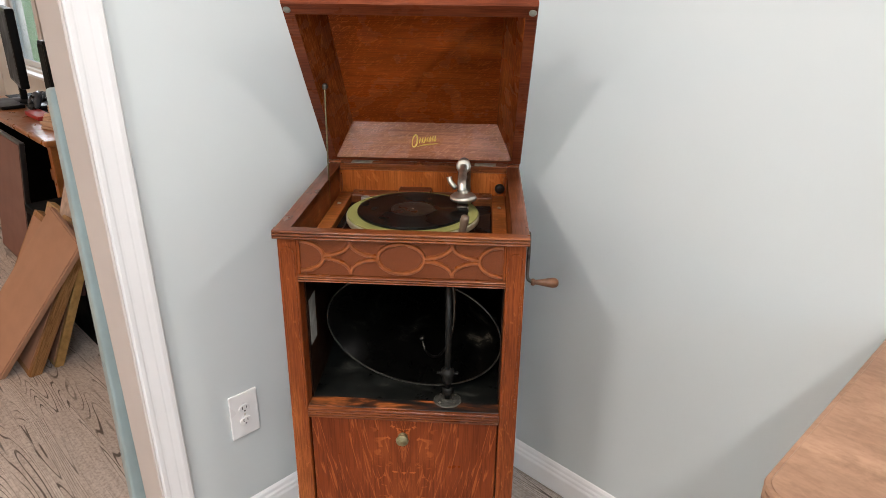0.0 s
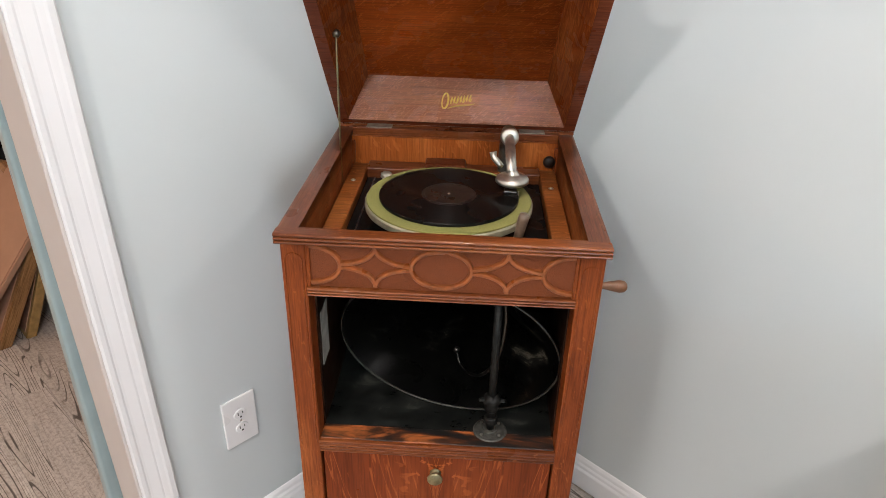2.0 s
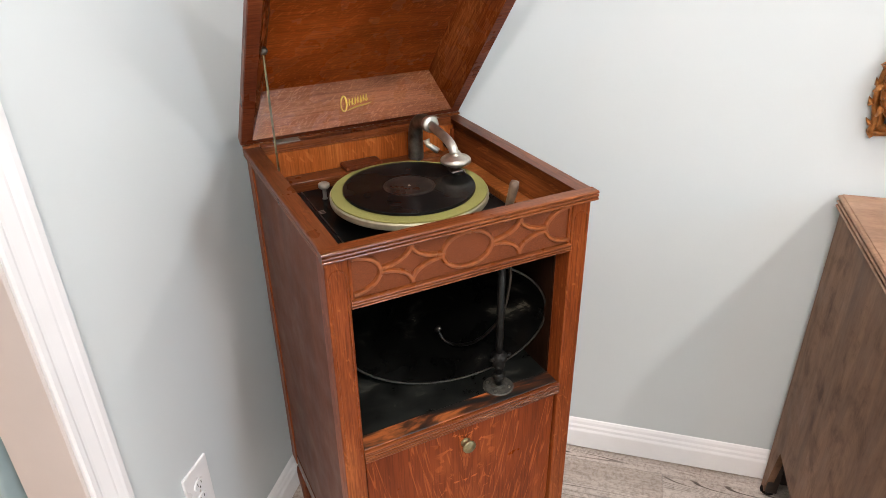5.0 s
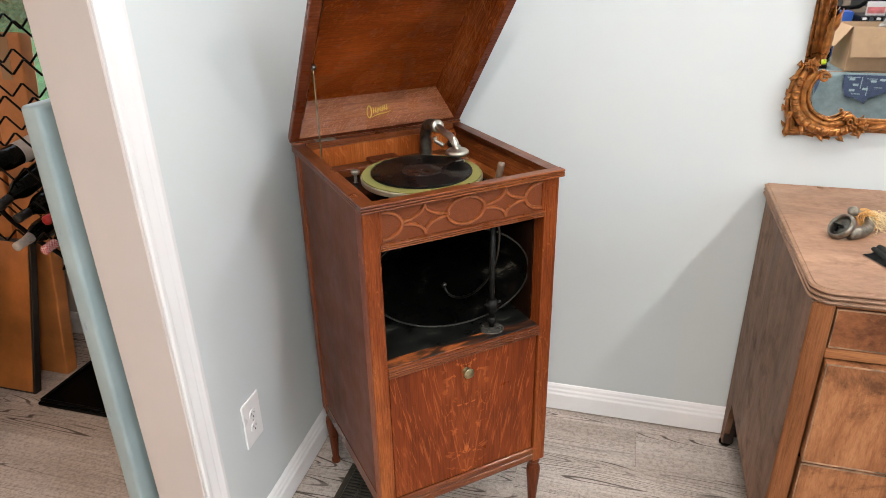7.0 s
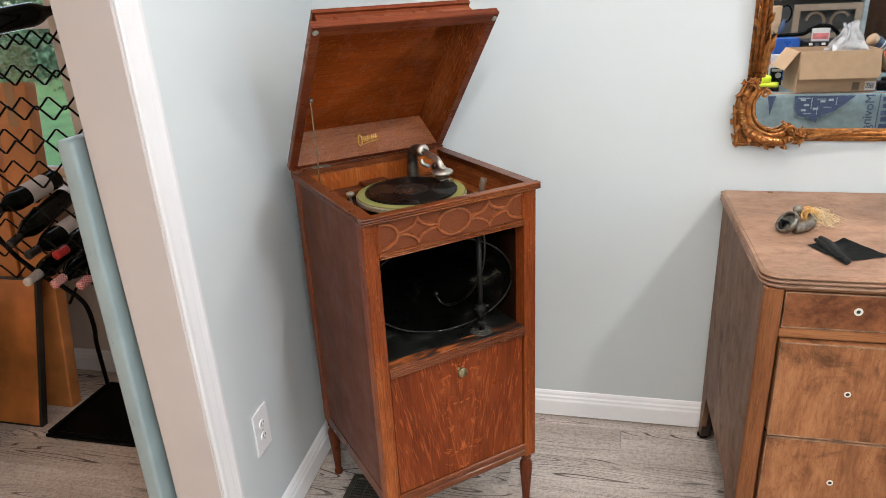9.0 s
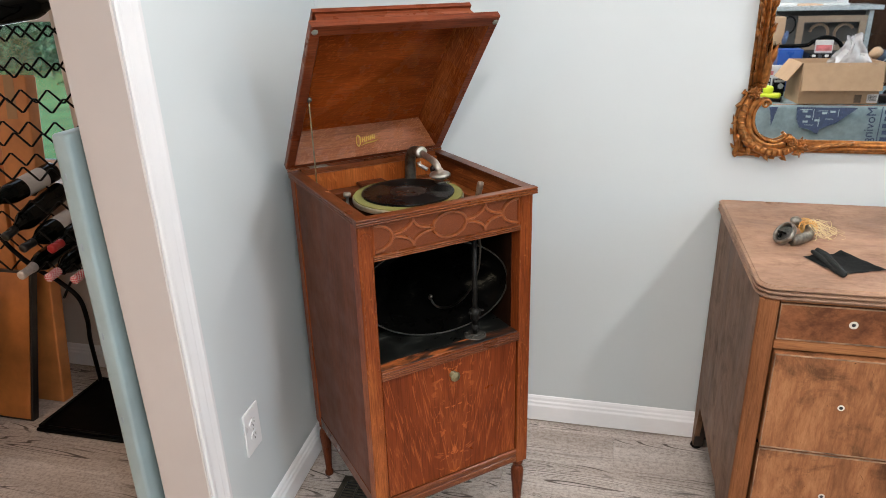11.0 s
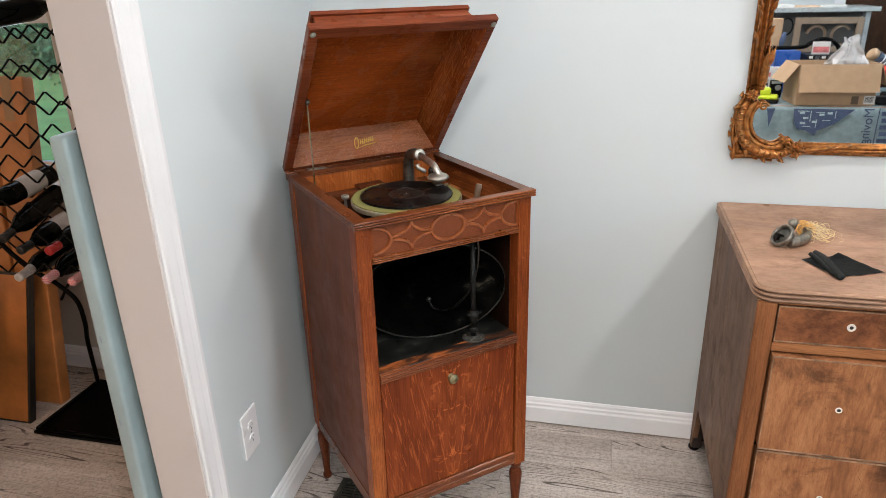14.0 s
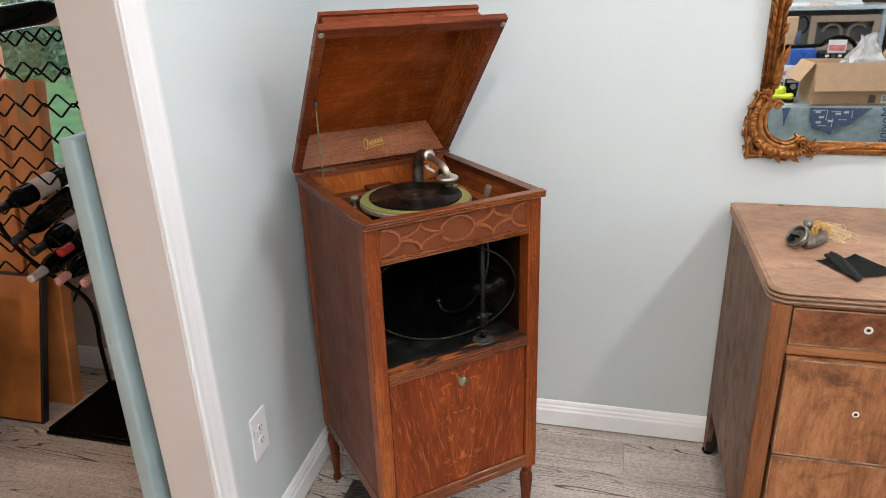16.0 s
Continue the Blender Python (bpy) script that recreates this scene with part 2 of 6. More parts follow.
M_OAKX = oak("oak_rail", (0.100, 0.0260, 0.0082), (0.176, 0.0480, 0.0140), (0.335, 0.1080, 0.0320), "x", 0.30, 0.35, coat=0.45)
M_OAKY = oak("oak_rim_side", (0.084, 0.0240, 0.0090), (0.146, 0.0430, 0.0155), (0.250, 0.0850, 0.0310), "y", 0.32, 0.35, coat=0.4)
# side panels: darker than the front oak, shade put into the colour
M_OAKSIDE = oak("oak_side_panel_shaded", (0.084, 0.024, 0.0100), (0.120, 0.0360, 0.0150), (0.165, 0.0540, 0.0245), rough=0.5, fleck=0.15, pore=0.35, gloss=0.15)
# lid inside: these oak colours are raised to stand in for missing light
M_OAKLID = oak("oak_lid_inside_lit", (0.462, 0.0902, 0.0143), (0.66, 0.1386, 0.0242), (0.88, 0.231, 0.0506), "x", 0.24, 0.5, gloss=0.25, coat=0.0, pore=0.42, ray=(0, 30, 25), ray_size=(60, 200), ray_at=0.57)
M_OAKLIDY = oak("oak_lid_side_lit", (0.25, 0.055, 0.0125), (0.4, 0.0925, 0.02125), (0.625, 0.1875, 0.05), "y", 0.26, 0.5, ray_at=0.58, turn=(48, 0, 0))
# well back is set paler than the well sides
M_OAKPALE = oak("oak_pale_well_back", (0.225, 0.05, 0.01), (0.375, 0.095, 0.01875), (0.575, 0.1812, 0.04125), "z", 0.38, 0.4, pore=0.5, ray=(0, 30, 0), ray_size=(18, 60), ray_at=0.60)
M_ORNAMENT = plain("carved_oak_relief", (0.255, 0.070, 0.018), 0.34, vary=0.3, scale=90)
M_FRIEZE = plain("frieze_ground", (0.175, 0.047, 0.0160), 0.6, vary=0.4, scale=760, relief=0.7)
M_FRIEZE.node_tree.nodes["Principled BSDF"].inputs["Specular IOR Level"].default_value = 0.2
M_BLACK = plain("black_enamel", (0.005, 0.005, 0.005), 0.26, vary=0.4, scale=25)
M_BLACK.node_tree.nodes["Principled BSDF"].inputs["Specular IOR Level"].default_value = 0.06
M_BLACKIN = plain("blackened_wood", (0.0035, 0.0035, 0.0032), 0.40, vary=0.8, scale=11, spread=0.16)
M_BLACKIN.node_tree.nodes["Principled BSDF"].inputs["Specular IOR Level"].default_value = 0.06
M_HORN, n, l, b = nodes_of("horn_black_japan", (0.0035, 0.0035, 0.003), 0.32)
wear = noise_of(n, l, coords(n, l, (1, 1, 1.6)), 11, 6, 0.62, 0.8)
l.new(ramp(n, l, wear, [(0.58, (0.0013, 0.0013, 0.0011)), (0.66, (0.008, 0.0075, 0.006)), (0.72, (0.055, 0.049, 0.036))]), b.inputs["Base Color"])
l.new(ramp(n, l, wear, [(0.4, (0.26,) * 3), (0.7, (0.55,) * 3)]), b.inputs["Roughness"])
b.inputs["Specular IOR Level"].default_value = 0.045
M_CAST = plain("black_cast_metal", (0.012, 0.012, 0.011), 0.45, 0.3, vary=0.6, scale=120, relief=0.3)
M_CAST.node_tree.nodes["Principled BSDF"].inputs["Specular IOR Level"].default_value = 0.2
M_HINGE = plain("pale_nickel_hinge", (0.32, 0.30, 0.25), 0.42, 0.6, vary=0.25, scale=90)
M_TTRIM = plain("turntable_rim", (0.36, 0.33, 0.23), 0.45, 0.5, vary=0.2, scale=40)
M_FELT = plain("green_felt", (0.195, 0.185, 0.050), 0.95, vary=0.12, scale=320, relief=0.3)
M_NICKEL = plain("worn_nickel", (0.52, 0.49, 0.43), 0.40, 1.0, vary=0.2, scale=60)
M_GUNMETAL = plain("dark_nickel", (0.15, 0.14, 0.12), 0.36, 1.0, vary=0.55, scale=55, spread=0.12)
M_BRASS = plain("dull_brass", (0.30, 0.26, 0.15), 0.46, 1.0, vary=0.3, scale=90)
M_GOLD = plain("gilt_script", (0.75, 0.48, 0.09), 0.38, 0.6, vary=0.1, scale=200)
M_TURNED = oak("turned_oak", (0.09, 0.022, 0.008), (0.135, 0.034, 0.012), (0.20, 0.062, 0.022), fleck=0.2)
M_GRIP = plain("worn_brown_grip", (0.115, 0.075, 0.050), 0.35, vary=0.5, scale=60)
M_WOODHANDLE = plain("worn_handle_wood", (0.17, 0.07, 0.030), 0.35, vary=0.35, scale=60)
M_PLASTIC = plain("white_plastic", (0.80, 0.80, 0.80), 0.30, vary=0.01)
M_SLOT = plain("dark_slot", (0.02, 0.02, 0.02), 0.6)
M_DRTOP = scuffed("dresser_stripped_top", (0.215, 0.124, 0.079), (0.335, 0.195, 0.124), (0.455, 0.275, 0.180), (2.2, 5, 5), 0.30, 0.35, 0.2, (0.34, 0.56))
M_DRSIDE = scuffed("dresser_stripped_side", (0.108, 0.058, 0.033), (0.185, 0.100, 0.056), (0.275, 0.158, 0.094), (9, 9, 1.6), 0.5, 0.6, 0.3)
# rear foot and back: shade under the dresser painted as dark wood
M_DRSHADE = plain("shaded_foot_wood", (0.022, 0.013, 0.009), 0.5, vary=0.5, scale=40)
M_DRFRAME = oak("dresser_frame_wood", (0.165, 0.060, 0.021), (0.268, 0.103, 0.039), (0.345, 0.148, 0.060), "z", 0.46, 0.15, pore=0.4)
M_DRFRAMEX = oak("dresser_rail_wood", (0.195, 0.074, 0.027), (0.315, 0.125, 0.048), (0.400, 0.176, 0.073), "x", 0.46, 0.15, pore=0.4)
M_GILT = plain("aged_gilt", (0.33, 0.130, 0.033), 0.33, 0.65, vary=0.6, scale=60, relief=0.35)
M_MIRROR = nodes_of("mirror_silver", (0.92, 0.93, 0.93), 0.015, 1.0)[0]
M_CLOTH = plain("black_cloth", (0.0065, 0.0085, 0.008), 0.9, vary=0.3, scale=500, relief=0.3)
M_BLUE = plain("pale_blue_painted_board", (0.305, 0.392, 0.402), 0.36, vary=0.10, scale=9, relief=0.15)
M_WORN, n, l, b = nodes_of("bay_strip_worn", (0.1, 0.03, 0.01), 0.45)
rub = noise_of(n, l, coords(n, l, (7, 26, 20)), 1.0, 5, 0.6, 0.4)
l.new(ramp(n, l, rub, [(0.44, (0.007, 0.006, 0.005)), (0.52, (0.05, 0.016, 0.006)), (0.60, (0.30, 0.085, 0.021))]), b.inputs["Base Color"])
# bay sides: oak toned near black, the recess's darkness set in the colour
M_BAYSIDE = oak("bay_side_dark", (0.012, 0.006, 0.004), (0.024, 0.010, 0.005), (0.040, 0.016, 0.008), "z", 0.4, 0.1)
M_PAPER = plain("aged_paper", (0.27, 0.265, 0.24), 0.8, vary=0.25, scale=40)
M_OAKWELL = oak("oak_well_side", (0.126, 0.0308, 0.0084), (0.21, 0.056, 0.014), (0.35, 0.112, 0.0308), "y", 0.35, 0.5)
M_RECORD = plain("record_black", (0.0035, 0.0035, 0.0035), 0.30, vary=0.2, scale=20)
rb, rt = M_RECORD.node_tree.nodes["Principled BSDF"], M_RECORD.node_tree.nodes.new("ShaderNodeTangent")
rt.direction_type, rt.axis = "RADIAL", "Z"
rb.inputs["Anisotropic"].default_value = 1.0
rb.inputs["Anisotropic Rotation"].default_value = 0.25
rb.inputs["Specular IOR Level"].default_value = 0.15
M_RECORD.node_tree.links.new(rt.outputs[0], rb.inputs["Tangent"])
# colour blotches stand in for patchy reflections on the label
M_RLABEL = plain("blotchy_record_label", (0.0105, 0.0085, 0.0075), 0.34, vary=0.9, scale=70, spread=0.12)
M_BUMP = plain("felt_bumper", (0.20, 0.20, 0.165), 0.8)
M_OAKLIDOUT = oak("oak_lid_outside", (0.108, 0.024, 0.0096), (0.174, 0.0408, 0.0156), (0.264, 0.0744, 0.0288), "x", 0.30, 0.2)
# maker panel is likewise painted lighter where too little light reaches it
M_OAKPLATE = oak("oak_maker_panel_lit", (0.418, 0.132, 0.0462), (0.55, 0.1925, 0.0726), (0.748, 0.319, 0.143), "x", 0.25, 0.6, pore=0.45, ray=(0, 40, 0), ray_size=(34, 190), bend_of=2.4, ray_at=0.55, gloss=0.32)
M_REG = plain("register_brown_metal", (0.10, 0.085, 0.065), 0.38, 0.6, vary=0.2, scale=60)
M_DRTOPD = scuffed("dresser_burl_drawer", (0.090, 0.030, 0.012), (0.225, 0.082, 0.032), (0.340, 0.138, 0.056), (12, 12, 15), 0.6, 0.7, 0.5)
M_DRDRAWER = scuffed("dresser_drawer_wood", (0.185, 0.072, 0.028), (0.325, 0.134, 0.055), (0.430, 0.192, 0.084), (20, 20, 4), 0.75, 0.8, 1.0)
M_DREDGE = plain("pale_worn_edge", (0.24, 0.135, 0.075), 0.6, vary=0.75, scale=28)
M_BAREMETAL = plain("pale_metal_ring", (0.70, 0.66, 0.60), 0.4, 0.3, vary=0.1)
M_RAFFIA = plain("raffia", (0.62, 0.34, 0.095), 0.5, vary=0.3, scale=80)
M_STRAW = plain("pale_raffia", (0.70, 0.55, 0.30), 0.5, vary=0.2, scale=80)
M_BLUECHIP = plain("chipped_blue_paint", (0.30, 0.36, 0.40), 0.6, vary=0.2)
M_WINTRIM = plain("window_trim_paint", (0.62, 0.57, 0.52), 0.4, vary=0.03)
M_LEAF = plain("foliage", (0.06, 0.135, 0.070), 0.6, vary=0.5, scale=0.7)
M_LAWN = plain("lawn_grass", (0.10, 0.24, 0.08), 0.9, vary=0.3, scale=1.5)
M_IRON = plain("black_iron", (0.0025, 0.0025, 0.0025), 0.38, vary=0.4, scale=60)
M_IRON.node_tree.nodes["Principled BSDF"].inputs["Specular IOR Level"].default_value = 0.07
M_LABEL = plain("bottle_label_paper", (0.55, 0.51, 0.48), 0.65, vary=0.1, scale=40)
M_CAPBLACK = plain("black_capsule", (0.012, 0.012, 0.012), 0.3, vary=0.2)
M_CAPRED = plain("red_capsule", (0.38, 0.015, 0.015), 0.3, vary=0.15)
M_CAPWHITE = plain("white_foil", (0.62, 0.58, 0.54), 0.35, 0.2, vary=0.15, scale=90, relief=0.6)
M_CARD = plain("brown_cardboard", (0.37, 0.245, 0.145), 0.75, vary=0.08, scale=18, relief=0.05)
# carton colour holds warm lamplight that the weak lamp does not give
M_CARTON = plain("warm_lit_carton", (0.52, 0.205, 0.062), 0.40, vary=0.25, scale=9, relief=0.05)
M_TAPE = plain("packing_tape", (0.42, 0.26, 0.14), 0.12, vary=0.05)
# board colour is raised for the same missing lamplight
M_ORANGEBOARD = plain("warm_lit_board", (0.46, 0.165, 0.044), 0.45, vary=0.3, scale=6)
M_BLACKFRAME = plain("black_frame", (0.015, 0.013, 0.012), 0.35, vary=0.3)
M_BACKING = plain("brown_backing_paper", (0.408, 0.222, 0.138), 0.7, vary=0.06, scale=12)
M_HONEY = oak("honey_frame_wood", (0.30, 0.15, 0.06), (0.40, 0.21, 0.085), (0.48, 0.28, 0.13), "z", 0.4, 0.1)
M_OLDGOLD = plain("old_gold_frame", (0.40, 0.24, 0.085), 0.38, 0.3, vary=0.25, scale=40)
M_PRINT = plain("faded_print", (0.48, 0.38, 0.32), 0.5, vary=0.3, scale=30)
M_DARKFRAME = plain("dark_red_frame", (0.075, 0.022, 0.022), 0.35, vary=0.2)
M_CASE = plain("black_case", (0.0025, 0.0025, 0.0025), 0.6, vary=0.3)
M_CASE.node_tree.nodes["Principled BSDF"].inputs["Specular IOR Level"].default_value = 0.06
M_MAUVE = plain("mauve_brown_backing", (0.19, 0.095, 0.075), 0.7, vary=0.08, scale=10)
M_DESK = oak("orange_desk_wood", (0.26, 0.085, 0.020), (0.38, 0.135, 0.034), (0.45, 0.175, 0.05), "x", 0.32, 0.05, pore=0.3, gloss=0.4)
M_BLACKPLASTIC = plain("black_plastic", (0.006, 0.006, 0.0065), 0.4, vary=0.2)
M_BLACKPLASTIC.node_tree.nodes["Principled BSDF"].inputs["Specular IOR Level"].default_value = 0.15
M_SCREEN = plain("dark_screen", (0.004, 0.0045, 0.005), 0.45, vary=0.1)
M_SCREEN.node_tree.nodes["Principled BSDF"].inputs["Specular IOR Level"].default_value = 0.05
M_GREYPLASTIC = plain("slate_plastic", (0.05, 0.06, 0.075), 0.35, vary=0.3, scale=50)
M_ENVELOPE = plain("peach_paper", (0.60, 0.41, 0.28), 0.75, vary=0.08, scale=30)
M_RED = plain("red_cover", (0.42, 0.025, 0.02), 0.5, vary=0.1)
M_BLANKET = plain("pale_blue_blanket", (0.33, 0.44, 0.465), 0.95, vary=0.15, scale=24, relief=0.5)
M_NAVY = plain("navy_print", (0.045, 0.068, 0.13), 0.9, vary=0.2, scale=60)
M_PAPERW = plain("white_paper", (0.58, 0.58, 0.57), 0.7, vary=0.08, scale=30)
M_DARKPRINT = plain("dark_print", (0.09, 0.06, 0.035), 0.7, vary=0.4, scale=120)
M_LIME = plain("lime_plastic", (0.50, 0.62, 0.02), 0.35, vary=0.05)
M_REDPLASTIC = plain("red_plastic", (0.50, 0.03, 0.02), 0.35, vary=0.1)
M_NAVYCAN = plain("navy_canister", (0.02, 0.035, 0.06), 0.35, vary=0.4, scale=14)
M_BLUEBIN = plain("blue_bin_plastic", (0.02, 0.09, 0.36), 0.35, vary=0.1)
M_CARDRED = plain("red_white_card", (0.52, 0.15, 0.15), 0.45, vary=0.4, scale=30)
M_STONE = plain("pale_stone_top", (0.30, 0.33, 0.33), 0.3, vary=0.15, scale=60)
M_DARKGREY = plain("dark_grey_paint", (0.050, 0.050, 0.048), 0.5, vary=0.1, scale=5)
M_TAN = plain("tan_board", (0.20, 0.145, 0.10), 0.65, vary=0.1, scale=20)


def glass(name, colour=(1, 1, 1), rough=0.0, ior=1.45):
    m, n, l, b = nodes_of(name, colour, rough)
    b.inputs["Transmission Weight"].default_value = 1.0
    b.inputs["IOR"].default_value = ior
    return m


M_GLASS = glass("window_glass", (0.84, 0.95, 0.97), 0.03)
M_BAG = glass("clear_plastic_film", (0.80, 0.81, 0.82), 0.22, 1.2)
M_BAG.node_tree.nodes["Principled BSDF"].inputs["Transmission Weight"].default_value = 0.45
M_BOTTLE = plain("dark_bottle_glass", (0.002, 0.0024, 0.0018), 0.07, vary=0.3)
M_BOTTLE.node_tree.nodes["Principled BSDF"].inputs["Specular IOR Level"].default_value = 0.18


def checked(name, a, b_col, scale):
    m, n, l, b = nodes_of(name, a, 0.45)
    c = n.new("ShaderNodeTexChecker")
    c.inputs["Color1"].default_value, c.inputs["Color2"].default_value, c.inputs["Scale"].default_value = (*a, 1), (*b_col, 1), scale
    l.new(coords(n, l, (1, 1, 1), False, (0, 0, 45)), c.inputs["Vector"])
    l.new(c.outputs[0], b.inputs["Base Color"])
    return m


M_CAPCHECK = checked("patterned_capsule", (0.60, 0.02, 0.045), (0.78, 0.68, 0.66), 170)
M_OAKBAND = oak("oak_banded_rail", (0.168, 0.048, 0.012), (0.264, 0.0792, 0.0192), (0.408, 0.15, 0.0432), "x", 0.4, 0.7)

M_DARKDOOR = oak("dark_stand_in_wood", (0.030, 0.014, 0.007), (0.050, 0.022, 0.010), (0.075, 0.035, 0.016), "z", 0.4, 0.1)
M_DULLNICKEL = plain("dull_nickel", (0.26, 0.24, 0.205), 0.44, 1.0, vary=0.4, scale=60)
M_RIM = plain("dark_horn_rim", (0.060, 0.057, 0.050), 0.40, 1.0, vary=0.4, scale=50)
M_COLUMN = plain("tarnished_column", (0.16, 0.15, 0.125), 0.42, 0.9, vary=0.75, scale=38, spread=0.14)
M_CASTGREY = plain("grey_cast_flange", (0.075, 0.072, 0.062), 0.5, 0.5, vary=0.5, scale=120, relief=0.2)
M_CASE_DARK = plain("dark_plug", (0.012, 0.006, 0.004), 0.4, vary=0.3)
# bay floor: dust and the grey sheen are both mixed into the colour
M_BAYFLOOR, n, l, b = nodes_of("dusty_sheened_bay_floor", (0.012, 0.012, 0.010), 0.36)
dust = noise_of(n, l, coords(n, l, (1, 1.6, 1)), 16, 6, 0.65, 0.5)
l.new(ramp(n, l, dust, [(0.40, (0.006, 0.0064, 0.0056)), (0.60, (0.015, 0.016, 0.014)), (0.74, (0.058, 0.058, 0.047))]), b.inputs["Base Color"])
l.new(ramp(n, l, dust, [(0.35, (0.26,) * 3), (0.65, (0.52,) * 3)]), b.inputs["Roughness"])
b.inputs["Specular IOR Level"].default_value = 0.4

# ---------------------------------------------------------------- mesh helpers
def part(name, bm, mat, parent=None, label="", m=None, smooth=False):
    """Links a bmesh as one mesh object, under a thing or part when one is given."""
    me = bpy.data.meshes.new(name)
    bmesh.ops.recalc_face_normals(bm, faces=bm.faces[:])
    bm.to_mesh(me)
    bm.free()
    for p in me.polygons:
        p.use_smooth = smooth
    me.materials.append(mat)
    ob = new(name, me)
    if m is not None:
        ob.matrix_basis = m
    if parent is not None:
        ob.parent = parent
    return tagged(ob, label)


def thing(name, label, category, m=None, group="", kind=""):
    ob = new(name)
    ob.empty_display_size = 0.1
    if m is not None:
        ob.matrix_basis = m
    return tagged(ob, label, category, group, kind)


def add_box(bm, x0, x1, y0, y1, z0, z1, bev=0.0, seg=2, m=None):
    vs = bmesh.ops.create_cube(bm, size=1.0)["verts"]
    mat = Matrix.Translation(((x0 + x1) / 2, (y0 + y1) / 2, (z0 + z1) / 2)) @ Matrix.Diagonal((x1 - x0, y1 - y0, z1 - z0, 1))
    bmesh.ops.transform(bm, matrix=mat, verts=vs)
    if bev:
        es = list({e for v in vs for e in v.link_edges})
        vs = bmesh.ops.bevel(bm, geom=es, offset=bev, segments=seg, profile=0.5, affect="EDGES")["verts"] or vs
    if m is not None:
        bmesh.ops.transform(bm, matrix=m, verts=[v for v in vs if v.is_valid])
    return bm


def box(x0, x1, y0, y1, z0, z1, bev=0.0, seg=2, m=None):
    bm = bmesh.new()
    add_box(bm, x0, x1, y0, y1, z0, z1, bev, seg)
    if m is not None:
        bmesh.ops.transform(bm, matrix=m, verts=bm.verts[:])
    return bm


def add_lathe(bm, prof, seg=28, m=Matrix()):
    """A turned form: rows of radius and height, about z."""
    rings = []
    for r, z in prof:
        if r < 1e-5:
            rings.append([bm.verts.new(m @ Vector((0, 0, z)))])
        else:
            rings.append([bm.verts.new(m @ Vector((r * math.cos(2 * math.pi * k / seg), r * math.sin(2 * math.pi * k / seg), z))) for k in range(seg)])
    for a, b in zip(rings, rings[1:]):
        for k in range(seg):
            q = [a[k % len(a)], a[(k + 1) % len(a)], b[(k + 1) % len(b)], b[k % len(b)]]
            q = list(dict.fromkeys(q))
            if len(q) > 2:
                bm.faces.new(q)
    for ring in (rings[0], rings[-1]):
        if len(ring) > 2:
            bm.faces.new(ring)
    return bm


def lathe(prof, seg=28, m=Matrix()):
    return add_lathe(bmesh.new(), prof, seg, m)


def add_tube(bm, pts, radius, seg=10, closed=False, flat=1.0):
    """A round bar along a line of points; radius may be one number or one for each point."""
    pts = [Vector(p) for p in pts]
    n = len(pts)
    rad = radius if isinstance(radius, (list, tuple)) else [radius] * n
    rings, side = [], None
    for i, p in enumerate(pts):
        a = pts[(i - 1) % n] if closed or i else p
        b = pts[(i + 1) % n] if closed or i < n - 1 else p
        d = (b - a).normalized()
        if side is None:
            side = d.orthogonal().normalized()
        side = (side - d * side.dot(d)).normalized()
        up = d.cross(side)
        rings.append([bm.verts.new(p + rad[i] * (side * math.cos(2 * math.pi * k / seg) + flat * up * math.sin(2 * math.pi * k / seg))) for k in range(seg)])
    for i in range(n if closed else n - 1):
        a, b = rings[i], rings[(i + 1) % n]
        for k in range(seg):
            bm.faces.new((a[k], a[(k + 1) % seg], b[(k + 1) % seg], b[k]))
    if not closed:
        bm.faces.new(rings[0])
        bm.faces.new(rings[-1])
    return bm


def tube(pts, radius, seg=10, closed=False, flat=1.0):
    return add_tube(bmesh.new(), pts, radius, seg, closed, flat)


def add_prism(bm, prof, m, a, b):
    """A closed outline (u, v) drawn out along w from a to b; m carries (w, u, v) into place."""
    r0 = [bm.verts.new(m @ Vector((a, u, v))) for u, v in prof]
    r1 = [bm.verts.new(m @ Vector((b, u, v))) for u, v in prof]
    n = len(prof)
    for k in range(n):
        bm.faces.new((r0[k], r0[(k + 1) % n], r1[(k + 1) % n], r1[k]))
    bm.faces.new(r0)
    bm.faces.new(r1)
    return bm


def prism(prof, m, a, b):
    return add_prism(bmesh.new(), prof, m, a, b)


def reeds(y0, y1, z0, z1, n=3, deep=0.003):
    """The outline of a moulding with n half-round beads on its face at -y."""
    out = [(y1, z0), (y1, z1)]
    h = (z1 - z0) / n
    for k in range(n):
        c = z1 - h * (k + 0.5)
        for j in range(7):
            a = math.pi / 2 - math.pi * j / 6
            out.append((y0 + deep - deep * math.cos(a), c + h * 0.48 * math.sin(a)))
    return out


